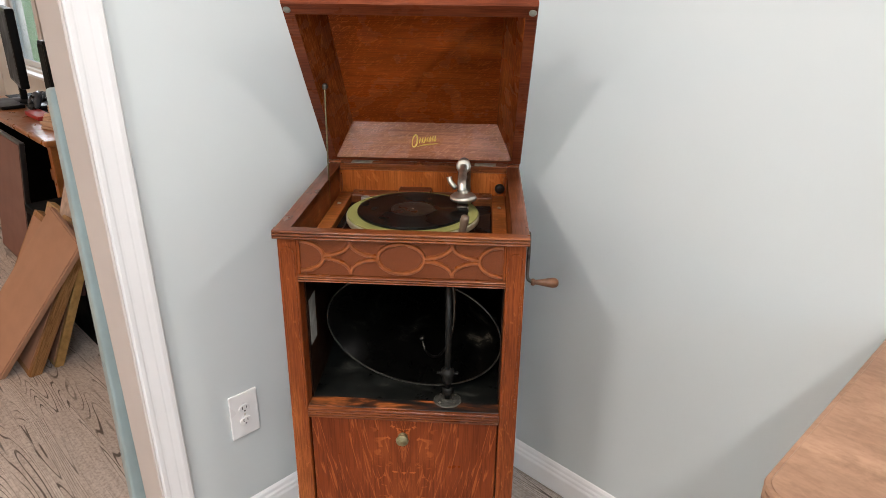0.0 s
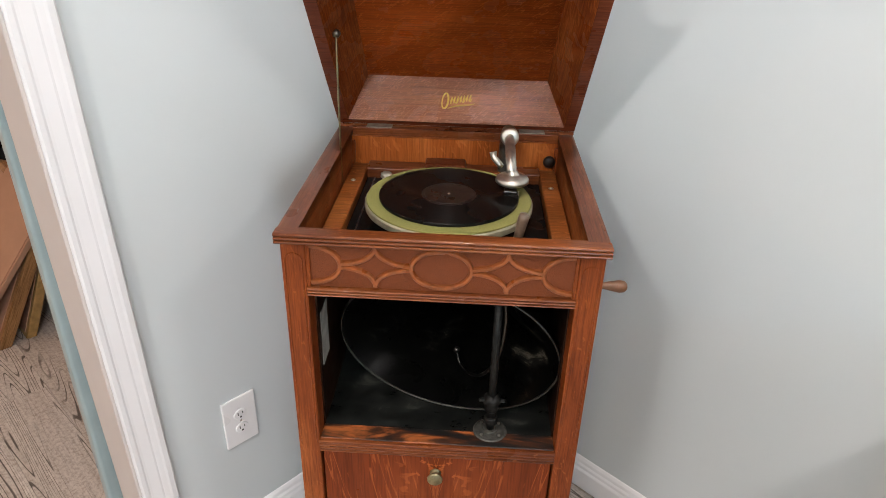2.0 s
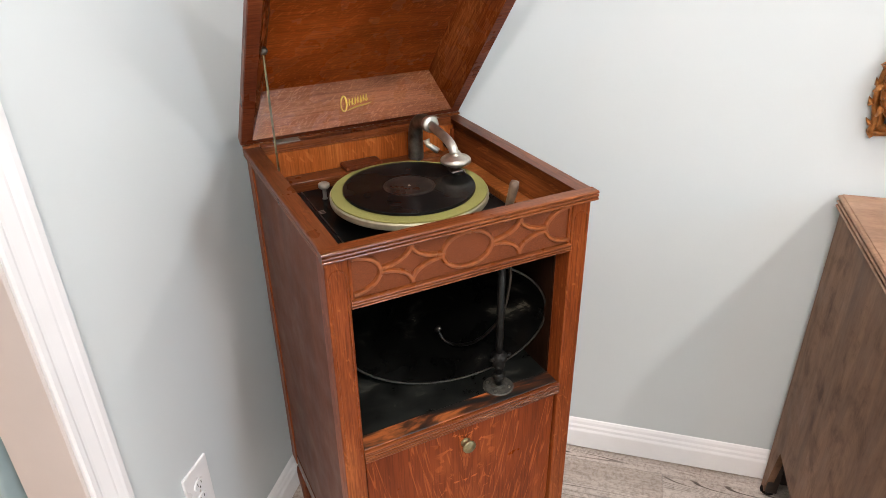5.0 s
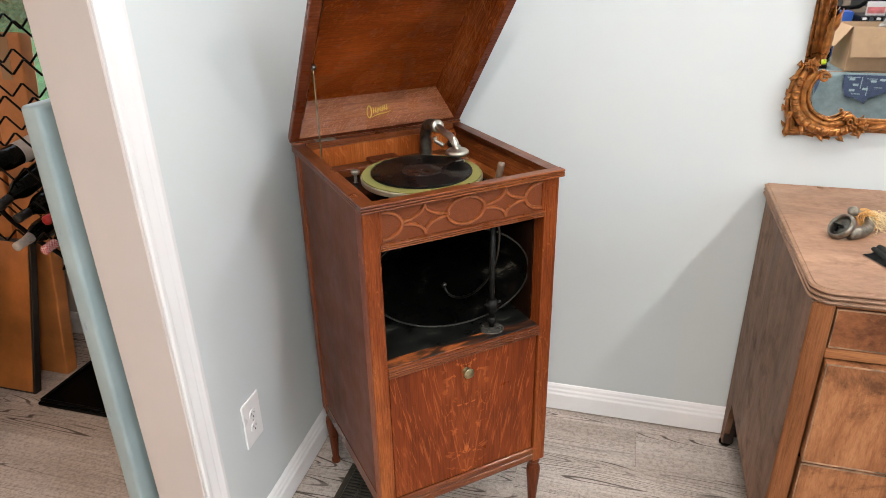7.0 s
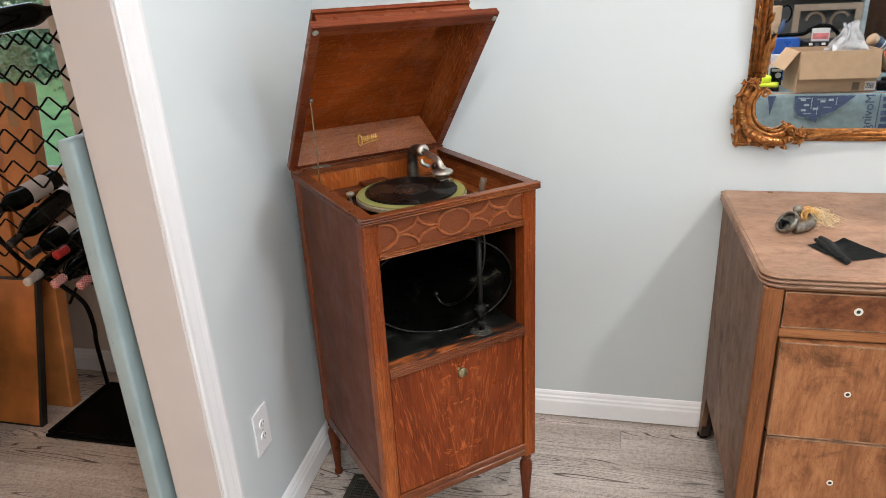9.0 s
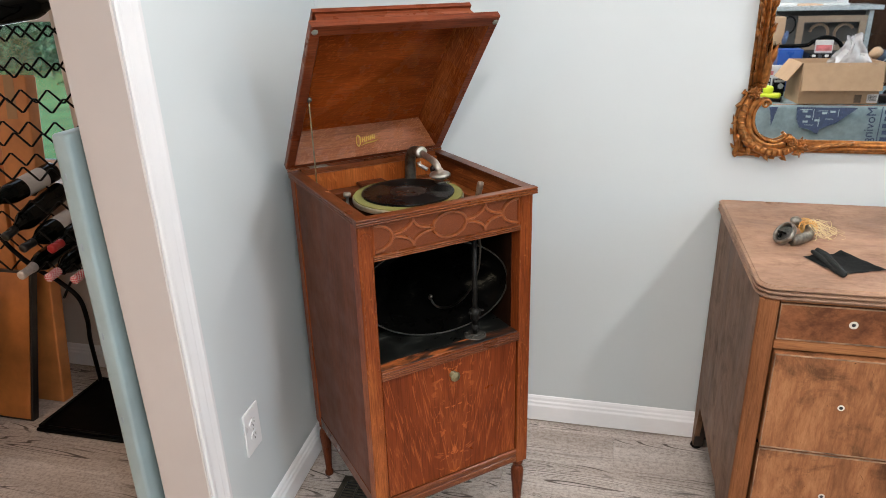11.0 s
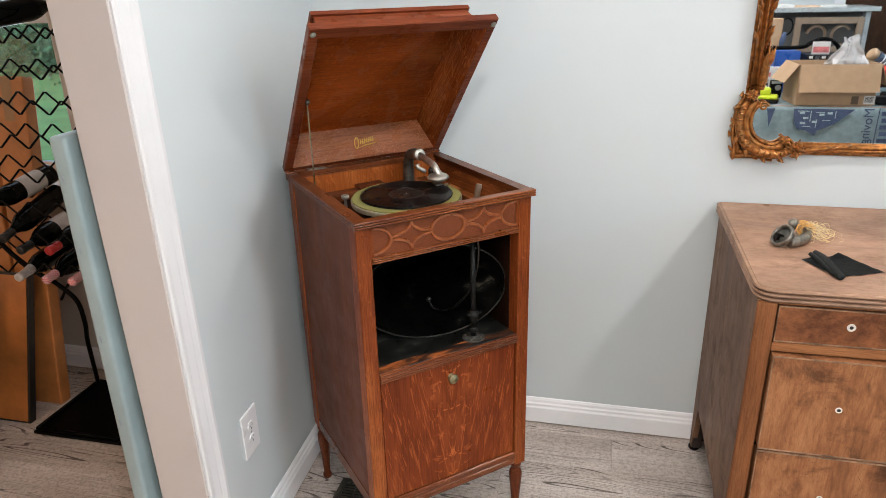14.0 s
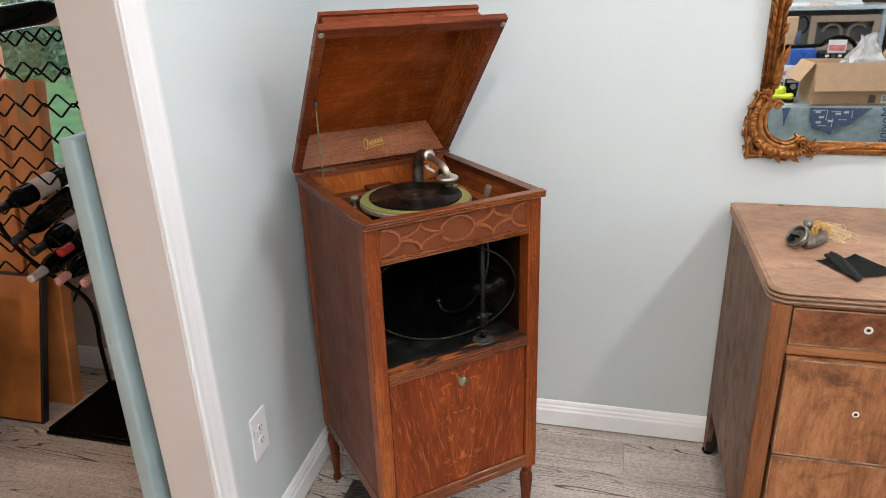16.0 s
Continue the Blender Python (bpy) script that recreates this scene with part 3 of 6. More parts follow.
def add_ribbon(bm, pts, width, y0, y1, closed=False):
    """A flat raised band along points (x, z) on an upright front, from its ground y1 out to y0, with eased edges."""
    n = len(pts)
    pts = [Vector(p) for p in pts]
    rows = []
    for i, p in enumerate(pts):
        a = pts[(i - 1) % n] if closed or i else p
        b = pts[(i + 1) % n] if closed or i < n - 1 else p
        d = (b - a).normalized()
        s = Vector((-d.y, d.x)) * width / 2
        rows.append([bm.verts.new((p.x + f * s.x, y1 + h * (y0 - y1), p.y + f * s.y)) for f, h in ((-1, 0), (-0.86, 0.7), (-0.55, 0.97), (0, 1), (0.55, 0.97), (0.86, 0.7), (1, 0))])
    for i in range(n if closed else n - 1):
        a, b = rows[i], rows[(i + 1) % n]
        for k in range(6):
            bm.faces.new((a[k], a[k + 1], b[k + 1], b[k]))
    return bm


def bend(pts, steps=8):
    """A smooth line through the points (Catmull-Rom)."""
    pts = [Vector(p) for p in pts]
    out = []
    for i in range(len(pts) - 1):
        p0, p1, p2, p3 = pts[max(i - 1, 0)], pts[i], pts[i + 1], pts[min(i + 2, len(pts) - 1)]
        for k in range(steps):
            t = k / steps
            out.append(0.5 * (2 * p1 + (p2 - p0) * t + (2 * p0 - 5 * p1 + 4 * p2 - p3) * t * t + (3 * p1 - p0 - 3 * p2 + p3) * t ** 3))
    return out + [pts[-1]]


def arc(cx, cz, rx, rz, a0, a1, n=16):
    return [(cx + rx * math.cos(radians(a0 + (a1 - a0) * k / n)), cz + rz * math.sin(radians(a0 + (a1 - a0) * k / n))) for k in range(n + 1)]


# ---------------------------------------------------------------- structure
def structure(name, bm, mat, label, category):
    return tagged(part(name, bm, mat), label, category, kind="structure")


WALL_T = 0.12        # the wall with the doorway
DOOR_Y0, DOOR_Y1 = -1.95, -1.035   # rough opening
TOP = 2.45

ROOM_X, ROOM_Y = 4.3, -5.0
WEST = 0.012        # face of the wall with the doorway
NORTH = -0.018      # face of the wall behind the dresser
FAR_X = -5.6
# the doorway wall is turned slightly to fit the camera's view
WEST_TURN = pose(WEST, -0.80, 0, 0, 0, 1.9) @ pose(-WEST, 0.80, 0)
W1 = (-2.05, -1.06, 0.90, 2.12)     # window openings in the north wall: x0 x1 z0 z1
W2 = (-5.05, -4.20, 0.83, 2.12)


def wall_with_holes(x0, x1, y0, y1, z1, holes):
    """A wall along x, cut into blocks round its openings."""
    bm = bmesh.new()
    at = x0
    for a, b, lo, hi in sorted(holes):
        add_box(bm, at, a, y0, y1, 0, z1)
        add_box(bm, a, b, y0, y1, 0, lo)
        add_box(bm, a, b, y0, y1, hi, z1)
        at = b
    add_box(bm, at, x1, y0, y1, 0, z1)
    return bm


structure("wall_north", box(-0.06, ROOM_X, NORTH, 0.14, 0, TOP), M_WALL, "smooth pale blue-grey painted room wall", "wall")
structure("wall_north_2", wall_with_holes(FAR_X, -0.06, 0, 0.14, TOP, [W1, W2]), M_WALL2, "warm white wall of the adjoining room with windows", "wall")

bm = bmesh.new()
add_box(bm, -WALL_T, WEST, DOOR_Y1, 0, 0, TOP)
add_box(bm, -WALL_T, WEST, DOOR_Y0, DOOR_Y1, 2.06, TOP)
add_box(bm, -WALL_T, WEST, ROOM_Y, DOOR_Y0, 0, TOP)
structure("wall_west", bm, M_WALL, "pale blue-grey painted wall with a cased doorway", "wall").matrix_basis = WEST_TURN
# unseen wall, with an opening cut for the added cool east light
bm = bmesh.new()
for y0, y1, z0, z1 in ((ROOM_Y, -3.42, 0, TOP), (-2.88, 0.14, 0, TOP), (-3.42, -2.88, 0, 1.74), (-3.42, -2.88, 2.26, TOP)):
    add_box(bm, ROOM_X, ROOM_X + 0.12, y0, y1, z0, z1)
structure("wall_east", bm, M_WALL, "plain pale blue-grey painted wall", "wall")
structure("wall_south", box(FAR_X, ROOM_X + 0.12, ROOM_Y - 0.12, ROOM_Y, 0, TOP), M_WALL, "plain pale painted wall behind the walk", "wall")
structure("wall_far", box(FAR_X - 0.12, FAR_X, ROOM_Y - 0.12, 0.14, 0, TOP), M_WALL2, "plain warm white wall of the adjoining room", "wall")
structure("ceiling", box(FAR_X - 0.12, ROOM_X + 0.12, ROOM_Y - 0.12, 0.14, TOP, TOP + 0.1), M_CEIL, "flat white painted ceiling", "ceiling")
floor = structure("floor", box(FAR_X - 0.12, ROOM_X + 0.12, ROOM_Y - 0.12, 0.14, -0.12, -0.006), M_SUB, "grey-brown wood-look plank floor", "floor")

# baseboards: a flat board with an ogee cap
BASE = [(0, 0.007), (-0.0165, 0.007), (-0.0165, 0.067), (-0.0158, 0.0695), (-0.0125, 0.0755), (-0.0118, 0.0815), (-0.0116, 0.0835), (-0.0078, 0.0895), (-0.0066, 0.0965), (-0.0062, 0.0985), (-0.0028, 0.1055), (0, 0.108)]


def baseboard(name, length, m):
    ob = structure(name, prism(BASE, m, 0, length), M_BASE, "white painted baseboard with a moulded top edge", "baseboard")
    return ob


baseboard("baseboard_north", ROOM_X, pose(0, NORTH, 0))
baseboard("baseboard_west", 0.962, WEST_TURN @ pose(WEST, -0.970, 0, 0, 0, 90))
baseboard("baseboard_north_2", -FAR_X - WALL_T, pose(FAR_X, 0, 0))

# door casing, jamb and stop
JAMB_Y = -1.055
CASING = [(0.003, -0.013), (0.003, 0.0105), (0.007, 0.0135), (0.015, 0.0138), (0.019, 0.0128), (0.024, 0.0132), (0.042, 0.0160), (0.046, 0.0160), (0.050, 0.0170), (0.057, 0.0185), (0.062, 0.0200), (0.072, 0.0198), (0.075, 0.017), (0.075, -0.013)]
door_1 = thing("door_1", "cased doorway opening with white moulded casing", "doorway", WEST_TURN @ pose(WEST + 0.009, 0.0065, 0, 1.1), kind="structure")
# outline (across, out) drawn up along z
to_wall = Matrix(((0, 0, 1, 0), (0, 1, 0, JAMB_Y + 0.003), (1, 0, 0, 0), (0, 0, 0, 1)))
part("casing", prism(CASING, to_wall, 0.0, 2.12), M_TRIM, door_1, "white moulded door casing")
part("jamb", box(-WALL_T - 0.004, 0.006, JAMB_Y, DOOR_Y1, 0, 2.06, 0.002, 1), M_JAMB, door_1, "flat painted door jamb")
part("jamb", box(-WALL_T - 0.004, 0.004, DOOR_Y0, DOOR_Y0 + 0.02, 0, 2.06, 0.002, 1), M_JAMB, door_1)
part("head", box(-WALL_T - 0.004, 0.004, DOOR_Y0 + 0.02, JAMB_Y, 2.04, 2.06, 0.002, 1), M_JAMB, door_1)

# a door-like dark panel is added behind the walk for open dark space
rear_dark_stand_in = thing("rear_dark_stand_in", "dark brown door-like panel standing in for open dark space", "door", pose(3.02, ROOM_Y, 0), kind="structure")
part("casing", box(-0.09, 0.0, 0.0, 0.02, 0.0, 2.12, 0.004), M_TRIM, rear_dark_stand_in)
part("casing", box(0.86, 0.95, 0.0, 0.02, 0.0, 2.12, 0.004), M_TRIM, rear_dark_stand_in)
part("head", box(0.0, 0.86, 0.0, 0.02, 2.04, 2.12, 0.004), M_TRIM, rear_dark_stand_in)
leaf_ = part("leaf", box(0.003, 0.857, 0.0, 0.012, 0.006, 2.037, 0.002), M_DARKDOOR, rear_dark_stand_in, "dark brown leaf of the stand-in panel")
for z0, z1 in ((0.22, 0.92), (1.06, 1.90)):
    for x0, x1 in ((0.11, 0.39), (0.47, 0.75)):
        part("panel", box(x0, x1, 0.011, 0.017, z0, z1, 0.004), M_DARKDOOR, leaf_)


# unseen fixtures added under the ceiling wherever a lamp was placed
def make_added_fixture(x, y):
    ob = thing("added_ceiling_fixture", "round white ceiling fixture added at an unseen lamp", "ceiling light", pose(x, y, TOP), group="ceiling lights")
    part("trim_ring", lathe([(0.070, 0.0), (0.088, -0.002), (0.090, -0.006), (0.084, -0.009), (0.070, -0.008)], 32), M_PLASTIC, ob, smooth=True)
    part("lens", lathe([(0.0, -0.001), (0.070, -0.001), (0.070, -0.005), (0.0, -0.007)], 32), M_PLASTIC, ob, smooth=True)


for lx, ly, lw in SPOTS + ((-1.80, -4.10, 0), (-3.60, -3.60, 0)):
    make_added_fixture(lx, ly)

# ---------------------------------------------------------------- the phonograph
CAB = pose(0.5935, -0.7046, 0, 0, 0, 42)
HALF = 0.2095
RIM_X, RIM_Y = 0.2525, -0.0140     # half width and front of the reeded rim


def frieze(ground, zc, hz, y0, y1):
    """Strapwork: a centre oval, four-pointed stars and end ovals, each band a part of its own."""
    w, a = 0.0086, 0.0465
    def band(pts, closed=False):
        part("strapwork_band", add_ribbon(bmesh.new(), pts, w, y0, y1, closed), M_ORNAMENT, ground)
    band(arc(0, zc, a, hz * 0.94, 0, 360, 40)[:-1], True)
    for s in (-1, 1):
        cx, far = s * 0.102, 0.0545
        for sx in (-1, 1):
            for sz in (-1, 1):
                a0 = 180 if sx > 0 else 0
                a1 = (180 + 90 * sz) if sx > 0 else -90 * sz
                band(arc(cx + sx * far, zc + sz * hz * 1.02, far, hz * 0.92, a0, a1, 12))
        band(arc(s * 0.203, zc, a, hz * 0.94, 90 if s > 0 else -90, 270 if s > 0 else 90, 24))


def leg_profile(h):
    return [(0.0, 0.0), (0.0125, 0.0), (0.0145, 0.004), (0.0145, 0.014), (0.012, 0.018), (0.0105, 0.024), (0.0125, 0.060), (0.0155, 0.110), (0.0190, 0.150), (0.0200, 0.168), (0.0185, 0.180), (0.0130, 0.192), (0.0120, 0.198), (0.0170, 0.202), (0.0175, 0.210), (0.0150, 0.214), (0.0175, h), (0.0, h)]


def make_phonograph():
    ob = thing("phonograph", "antique reddish oak floor phonograph with its lid open", "phonograph", CAB)
    fz0, fz1 = 0.985, 1.0655
    # corner posts with an arched bead let into the top
    for s in (-1, 1):
        x0, x1 = sorted((s * HALF, s * 0.2475))
        post = part("corner_post", box(x0, x1, 0.0, 0.042, 0.218, 1.0655, 0.0025), M_OAK, ob)
        c = (x0 + x1) / 2
        bm = add_ribbon(bmesh.new(), [(c - 0.0135, 0.66), (c - 0.0135, 1.032)] + arc(c, 1.032, 0.0135, 0.0135, 180, 0, 10) + [(c + 0.0135, 1.032), (c + 0.0135, 0.66)], 0.0024, -0.0012, 0.001)
        part("bead", bm, M_OAK, post)
        part("corner_post", box(*sorted((s * 0.2115, s * 0.2475)), 0.468, 0.510, 0.232, 1.0655, 0.0025), M_OAK, ob)
        part("side_panel", box(*sorted((s * 0.234, s * 0.2435)), 0.042, 0.468, 0.268, 1.0655), M_OAKSIDE, ob, "reddish-brown oak side panel with shade in its colour")
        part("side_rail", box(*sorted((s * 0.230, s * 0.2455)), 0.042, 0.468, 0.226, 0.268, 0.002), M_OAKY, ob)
        for x, y, h in ((0.2275, 0.021, 0.219), (0.2235, 0.506, 0.233)):
            part("leg", lathe(leg_profile(h), 24, Matrix.Translation((s * x, y, 0))), M_TURNED, ob, "turned and tapered oak leg", smooth=True)
    part("back_panel", box(-0.212, 0.212, 0.482, 0.494, 0.222, 1.0540), M_BLACKIN, ob)
    # frieze with strapwork
    ground = part("frieze_panel", box(-HALF, HALF, 0.007, 0.024, fz0, fz1), M_FRIEZE, ob, "stippled oak frieze panel")
    frieze(ground, (fz0 + fz1) / 2, 0.0340, 0.0006, 0.0085)
    part("frieze_edge", box(-HALF, -HALF + 0.006, 0.002, 0.008, fz0, fz1, 0.001, 1), M_OAK, ground)
    part("frieze_edge", box(HALF - 0.006, HALF, 0.002, 0.008, fz0, fz1, 0.001, 1), M_OAK, ground)
    part("reeded_rail", prism(reeds(-0.004, 0.024, 0.9705, 0.9855, 3, 0.0045), Matrix(), -HALF, HALF), M_OAKX, ob, "three-bead reeded moulding", smooth=False)
    part("shelf_rail", prism(reeds(-0.005, 0.03, 0.642, 0.6675, 4, 0.0045), Matrix(), -HALF, HALF), M_OAKX, ob, "worn reeded shelf moulding")
    part("bottom_rail", prism(reeds(0.000, 0.026, 0.222, 0.266, 2, 0.004), Matrix(), -HALF, HALF), M_OAKX, ob, "reeded bottom rail")
    part("bottom_board", box(-0.212, 0.212, 0.026, 0.48, 0.224, 0.238), M_BLACKIN, ob)
    # record door
    door = part("door", box(-0.2065, 0.2065, 0.0070, 0.024, 0.2675, 0.6395, 0.002), M_OAKDOOR, ob, "quarter-sawn oak front door with ray fleck")
    kn = pose(-0.001, 0.0072, 0.595, 90, 0, 0) @ Matrix.Diagonal((1, 1, 0.76, 1))
    part("knob", lathe([(0.0, 0.0), (0.0095, 0.0), (0.0105, 0.002), (0.007, 0.004), (0.0055, 0.011), (0.008, 0.015), (0.0128, 0.018), (0.0142, 0.021), (0.0135, 0.0245), (0.0105, 0.025), (0.0095, 0.0262), (0.006, 0.0262), (0.005, 0.0275), (0.0, 0.028)], 28, kn), M_BRASS, door, "small turned brass knob", smooth=True)
    # the open horn bay
    bay = part("horn_bay", box(-0.2105, 0.2105, 0.03, 0.48, 0.648, 0.664), M_BLACKIN, ob, "blackened wooden bay floor")
    part("bay_strip", box(-0.2085, 0.2085, 0.004, 0.040, 0.655, 0.6690, 0.0015), M_WORN, bay, "worn orange-brown strip where black paint has gone")
    bm = bmesh.new()
    prof = [(0.0405, 0.6680), (0.10, 0.6684), (0.16, 0.670), (0.24, 0.680), (0.33, 0.705), (0.42, 0.75), (0.47, 0.80), (0.475, 0.80), (0.475, 0.6650)]
    add_prism(bm, prof, Matrix(), -0.207, 0.207)
    part("bay_floor", bm, M_BAYFLOOR, bay, "black painted floor curving up to the back")
    for s in (-1, 1):
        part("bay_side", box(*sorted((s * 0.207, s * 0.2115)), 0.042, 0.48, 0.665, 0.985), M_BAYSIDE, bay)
    part("bay_top", box(-0.207, 0.207, 0.026, 0.478, 0.975, 0.981), M_BLACKIN, bay)
    # horn: an oval bell, set a little askew, that narrows to its throat
    skew = math.radians(-13.2)
    bm = bmesh.new()
    rings, seg = [], 56
    for k in range(15):
        t = k / 14
        f = (1 - t) ** 1.9
        ax, az = 0.026 + (0.207 - 0.026) * f, 0.022 + (0.137 - 0.022) * f
        cy, cz, cx = 0.107 + 0.33 * t, 0.807 - 0.01 * t, 0.008 + 0.01 * t
        ring = []
        for j in range(seg):
            a = 2 * math.pi * j / seg
            ring.append(bm.verts.new((cx + ax * math.cos(a) * math.cos(skew), cy + ax * math.cos(a) * math.sin(skew) * (1 - t), cz + az * math.sin(a))))
        rings.append(ring)
    for a, b in zip(rings, rings[1:]):
        for j in range(seg):
            bm.faces.new((a[j], a[(j + 1) % seg], b[(j + 1) % seg], b[j]))
    bm.faces.new(rings[-1])
    horn = part("horn", bm, M_HORN, ob, "black oval horn with patches of worn gloss", smooth=True)
    rim = [(0.008 + 0.207 * math.cos(2 * math.pi * j / 64) * math.cos(skew), 0.107 + 0.207 * math.cos(2 * math.pi * j / 64) * math.sin(skew), 0.807 + 0.137 * math.sin(2 * math.pi * j / 64)) for j in range(64)]
    part("rolled_rim", tube(rim, 0.0022, 8, True), M_RIM, horn, "thin rolled metal rim", smooth=True)
    part("throat_ring", lathe([(0.0, 0), (0.014, 0), (0.014, 0.004), (0.009, 0.005), (0.009, 0.001), (0, 0.001)], 20, pose(0.02, 0.42, 0.80, 90, 0, 0)), M_GUNMETAL, horn, smooth=True)
    # horn lift: pipe, clamp, flange and wire
    lift = part("lift_pipe", tube([(0.095, 0.046, 0.670), (0.095, 0.046, 0.975)], 0.0072, 14), M_CAST, ob, "upright black pipe of the horn lift", smooth=True)
    part("flange", lathe([(0.0, 0.0), (0.031, 0.0), (0.031, 0.0012), (0.029, 0.0028), (0.013, 0.0034), (0.012, 0.007), (0.0, 0.007)], 28, Matrix.Translation((0.095, 0.046, 0.6684))), M_CASTGREY, lift, "round floor flange with screws")
    for k in range(4):
        a = radians(45 + 90 * k)
        part("screw", lathe([(0.003, 0), (0.003, 0.0015), (0.0, 0.0022)], 8, Matrix.Translation((0.095 + 0.0225 * math.cos(a), 0.046 + 0.0225 * math.sin(a), 0.6720))), M_NICKEL, lift)
    part("clamp", lathe([(0.0105, -0.022), (0.0125, -0.018), (0.0125, -0.006), (0.0155, -0.004), (0.0155, 0.008), (0.012, 0.010), (0.0105, 0.014)], 18, Matrix.Translation((0.095, 0.046, 0.739))), M_CAST, lift, "cast clamp collar", smooth=True)
    for s in (-1, 1):
        part("clamp_screw", tube([(0.095 + s * 0.010, 0.044, 0.742), (0.095 + s * 0.023, 0.040, 0.744)], [0.0045, 0.0035], 8), M_CAST, lift)
    part("collar", lathe([(0.0105, 0.0), (0.012, 0.003), (0.012, 0.012), (0.0105, 0.015)], 16, Matrix.Translation((0.095, 0.046, 0.688))), M_CAST, lift, smooth=True)
    for s in (-1, 1):
        part("top_screw", tube([(0.095 + s * 0.008, 0.044, 0.962), (0.095 + s * 0.018, 0.04, 0.962)], 0.0045, 8), M_CAST, lift)
    wire = bend([(0.100, 0.034, 0.974), (0.107, 0.036, 0.93), (0.106, 0.044, 0.87), (0.096, 0.062, 0.81), (0.074, 0.100, 0.752), (0.052, 0.140, 0.724), (0.035, 0.165, 0.726), (0.027, 0.176, 0.745)])
    part("lift_wire", tube(wire, 0.0032, 8), M_RIM, lift, "curved metal lift wire", smooth=True)
    part("wire_end", lathe([(0, -0.006), (0.006, -0.005), (0.0065, 0.004), (0.003, 0.008), (0, 0.009)], 12, pose(0.026, 0.176, 0.750, 40, 0, 20)), M_GUNMETAL, lift, smooth=True)
    # paper label on the bay side
    part("paper_label", box(-0.2068, -0.2062, 0.055, 0.105, 0.79, 0.90), M_PAPER, bay, "torn grey paper label")
    # top rim with reeded edge
    part("rim_front", prism(reeds(RIM_Y, 0.008, 1.0660, 1.0845, 3, 0.0045), Matrix(), -RIM_X, RIM_X), M_OAKX, ob, "reeded front rim of the case")
    for s in (-1, 1):
        prof = [(RIM_X - u + RIM_Y, z) for u, z in reeds(RIM_Y, RIM_Y + RIM_X - 0.2185, 1.0660, 1.0845, 3, 0.0045)]
        m = Matrix(((0, s, 0, 0), (1, 0, 0, 0), (0, 0, 1, 0), (0, 0, 0, 1)))
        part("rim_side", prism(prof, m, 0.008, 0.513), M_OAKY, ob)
    part("rim_back", box(-0.2185, 0.2185, 0.484, 0.5040, 1.055, 1.0895, 0.001), M_OAKX, ob)
    part("hinge_strip", box(-0.2520, 0.2520, 0.5045, 0.5127, 1.0848, 1.0904), M_OAKX, ob)
    # well under the lid
    for s in (-1, 1):
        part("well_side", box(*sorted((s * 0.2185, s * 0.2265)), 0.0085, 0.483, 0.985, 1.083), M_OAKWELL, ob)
    part("well_back", box(-0.2185, 0.2185, 0.474, 0.4835, 0.985, 1.074), M_OAKPALE, ob, "bright oak well back")
    part("well_front", box(-0.2185, 0.2185, 0.0085, 0.014, 0.985, 1.083), M_OAKX, ob)
    part("motor_board", box(-0.180, 0.180, 0.016, 0.425, 0.992, 1.002, 0.002), M_BLACK, ob, "black motor board")
    for s in (-1, 1):
        rail = part("well_rail", box(*sorted((s * 0.182, s * 0.2165)), 0.016, 0.472, 0.990, 1.016, 0.003), M_OAKBAND, ob, "oak rail beside the motor board")
        for y in (0.09, 0.37):
            part("screw", lathe([(0.0055, 0), (0.0055, 0.001), (0.003, 0.0028), (0, 0.003)], 12, Matrix.Translation((s * 0.200, y, 1.0158))), M_NICKEL, rail, smooth=True)
    part("well_plug", lathe([(0.0, 0.0), (0.010, 0.001), (0.013, 0.005), (0.013, 0.010), (0.008, 0.014), (0.0, 0.014)], 18, pose(0.202, 0.474, 1.036, 90, 0, 0)), M_CASE_DARK, ob, "dark round plug", smooth=True)
    part("well_rail", box(-0.182, 0.182, 0.428, 0.473, 0.990, 1.022, 0.003), M_OAKX, ob)
    part("well_block", box(-0.060, 0.026, 0.430, 0.4735, 1.0225, 1.034, 0.005, 3), M_TURNED, ob, "dark wooden block in the well")
    part("board_edge", tube([(-0.163, 0.02, 1.0028), (-0.163, 0.42, 1.0028)], 0.0014, 6), M_GUNMETAL, ob)
    # turntable, felt and record
    cy = 0.237
    tt = part("turntable", lathe([(0.0, 0.999), (0.03, 0.999), (0.03, 1.0255), (0.146, 1.0255), (0.1515, 1.0270), (0.1525, 1.0290), (0.1525, 1.038), (0.1505, 1.0405), (0.0, 1.0405)], 72, Matrix.Translation((0, cy, 0.003))), M_TTRIM, ob, "nickel-rimmed round turntable", smooth=False)
    part("felt", lathe([(0.0, 1.0405), (0.1495, 1.0405), (0.1500, 1.0422), (0.1490, 1.0436), (0.0, 1.0436)], 72, Matrix.Translation((0, cy, 0.003))), M_FELT, tt, "olive green felt")
    rec = part("record", lathe([(0.0, 1.0440), (0.1262, 1.0440), (0.1270, 1.0455), (0.1270, 1.0485), (0.1262, 1.0500), (0.052, 1.0500), (0.050, 1.0494), (0.0, 1.0494)], 96, Matrix.Translation((0, cy, 0.003))), M_RECORD, tt, "thick black disc record")
    part("record_label", lathe([(0.004, 1.0494), (0.050, 1.0494), (0.050, 1.0498), (0.004, 1.0498)], 48, Matrix.Translation((0, cy, 0.003))), M_RLABEL, rec, "black moulded record label")
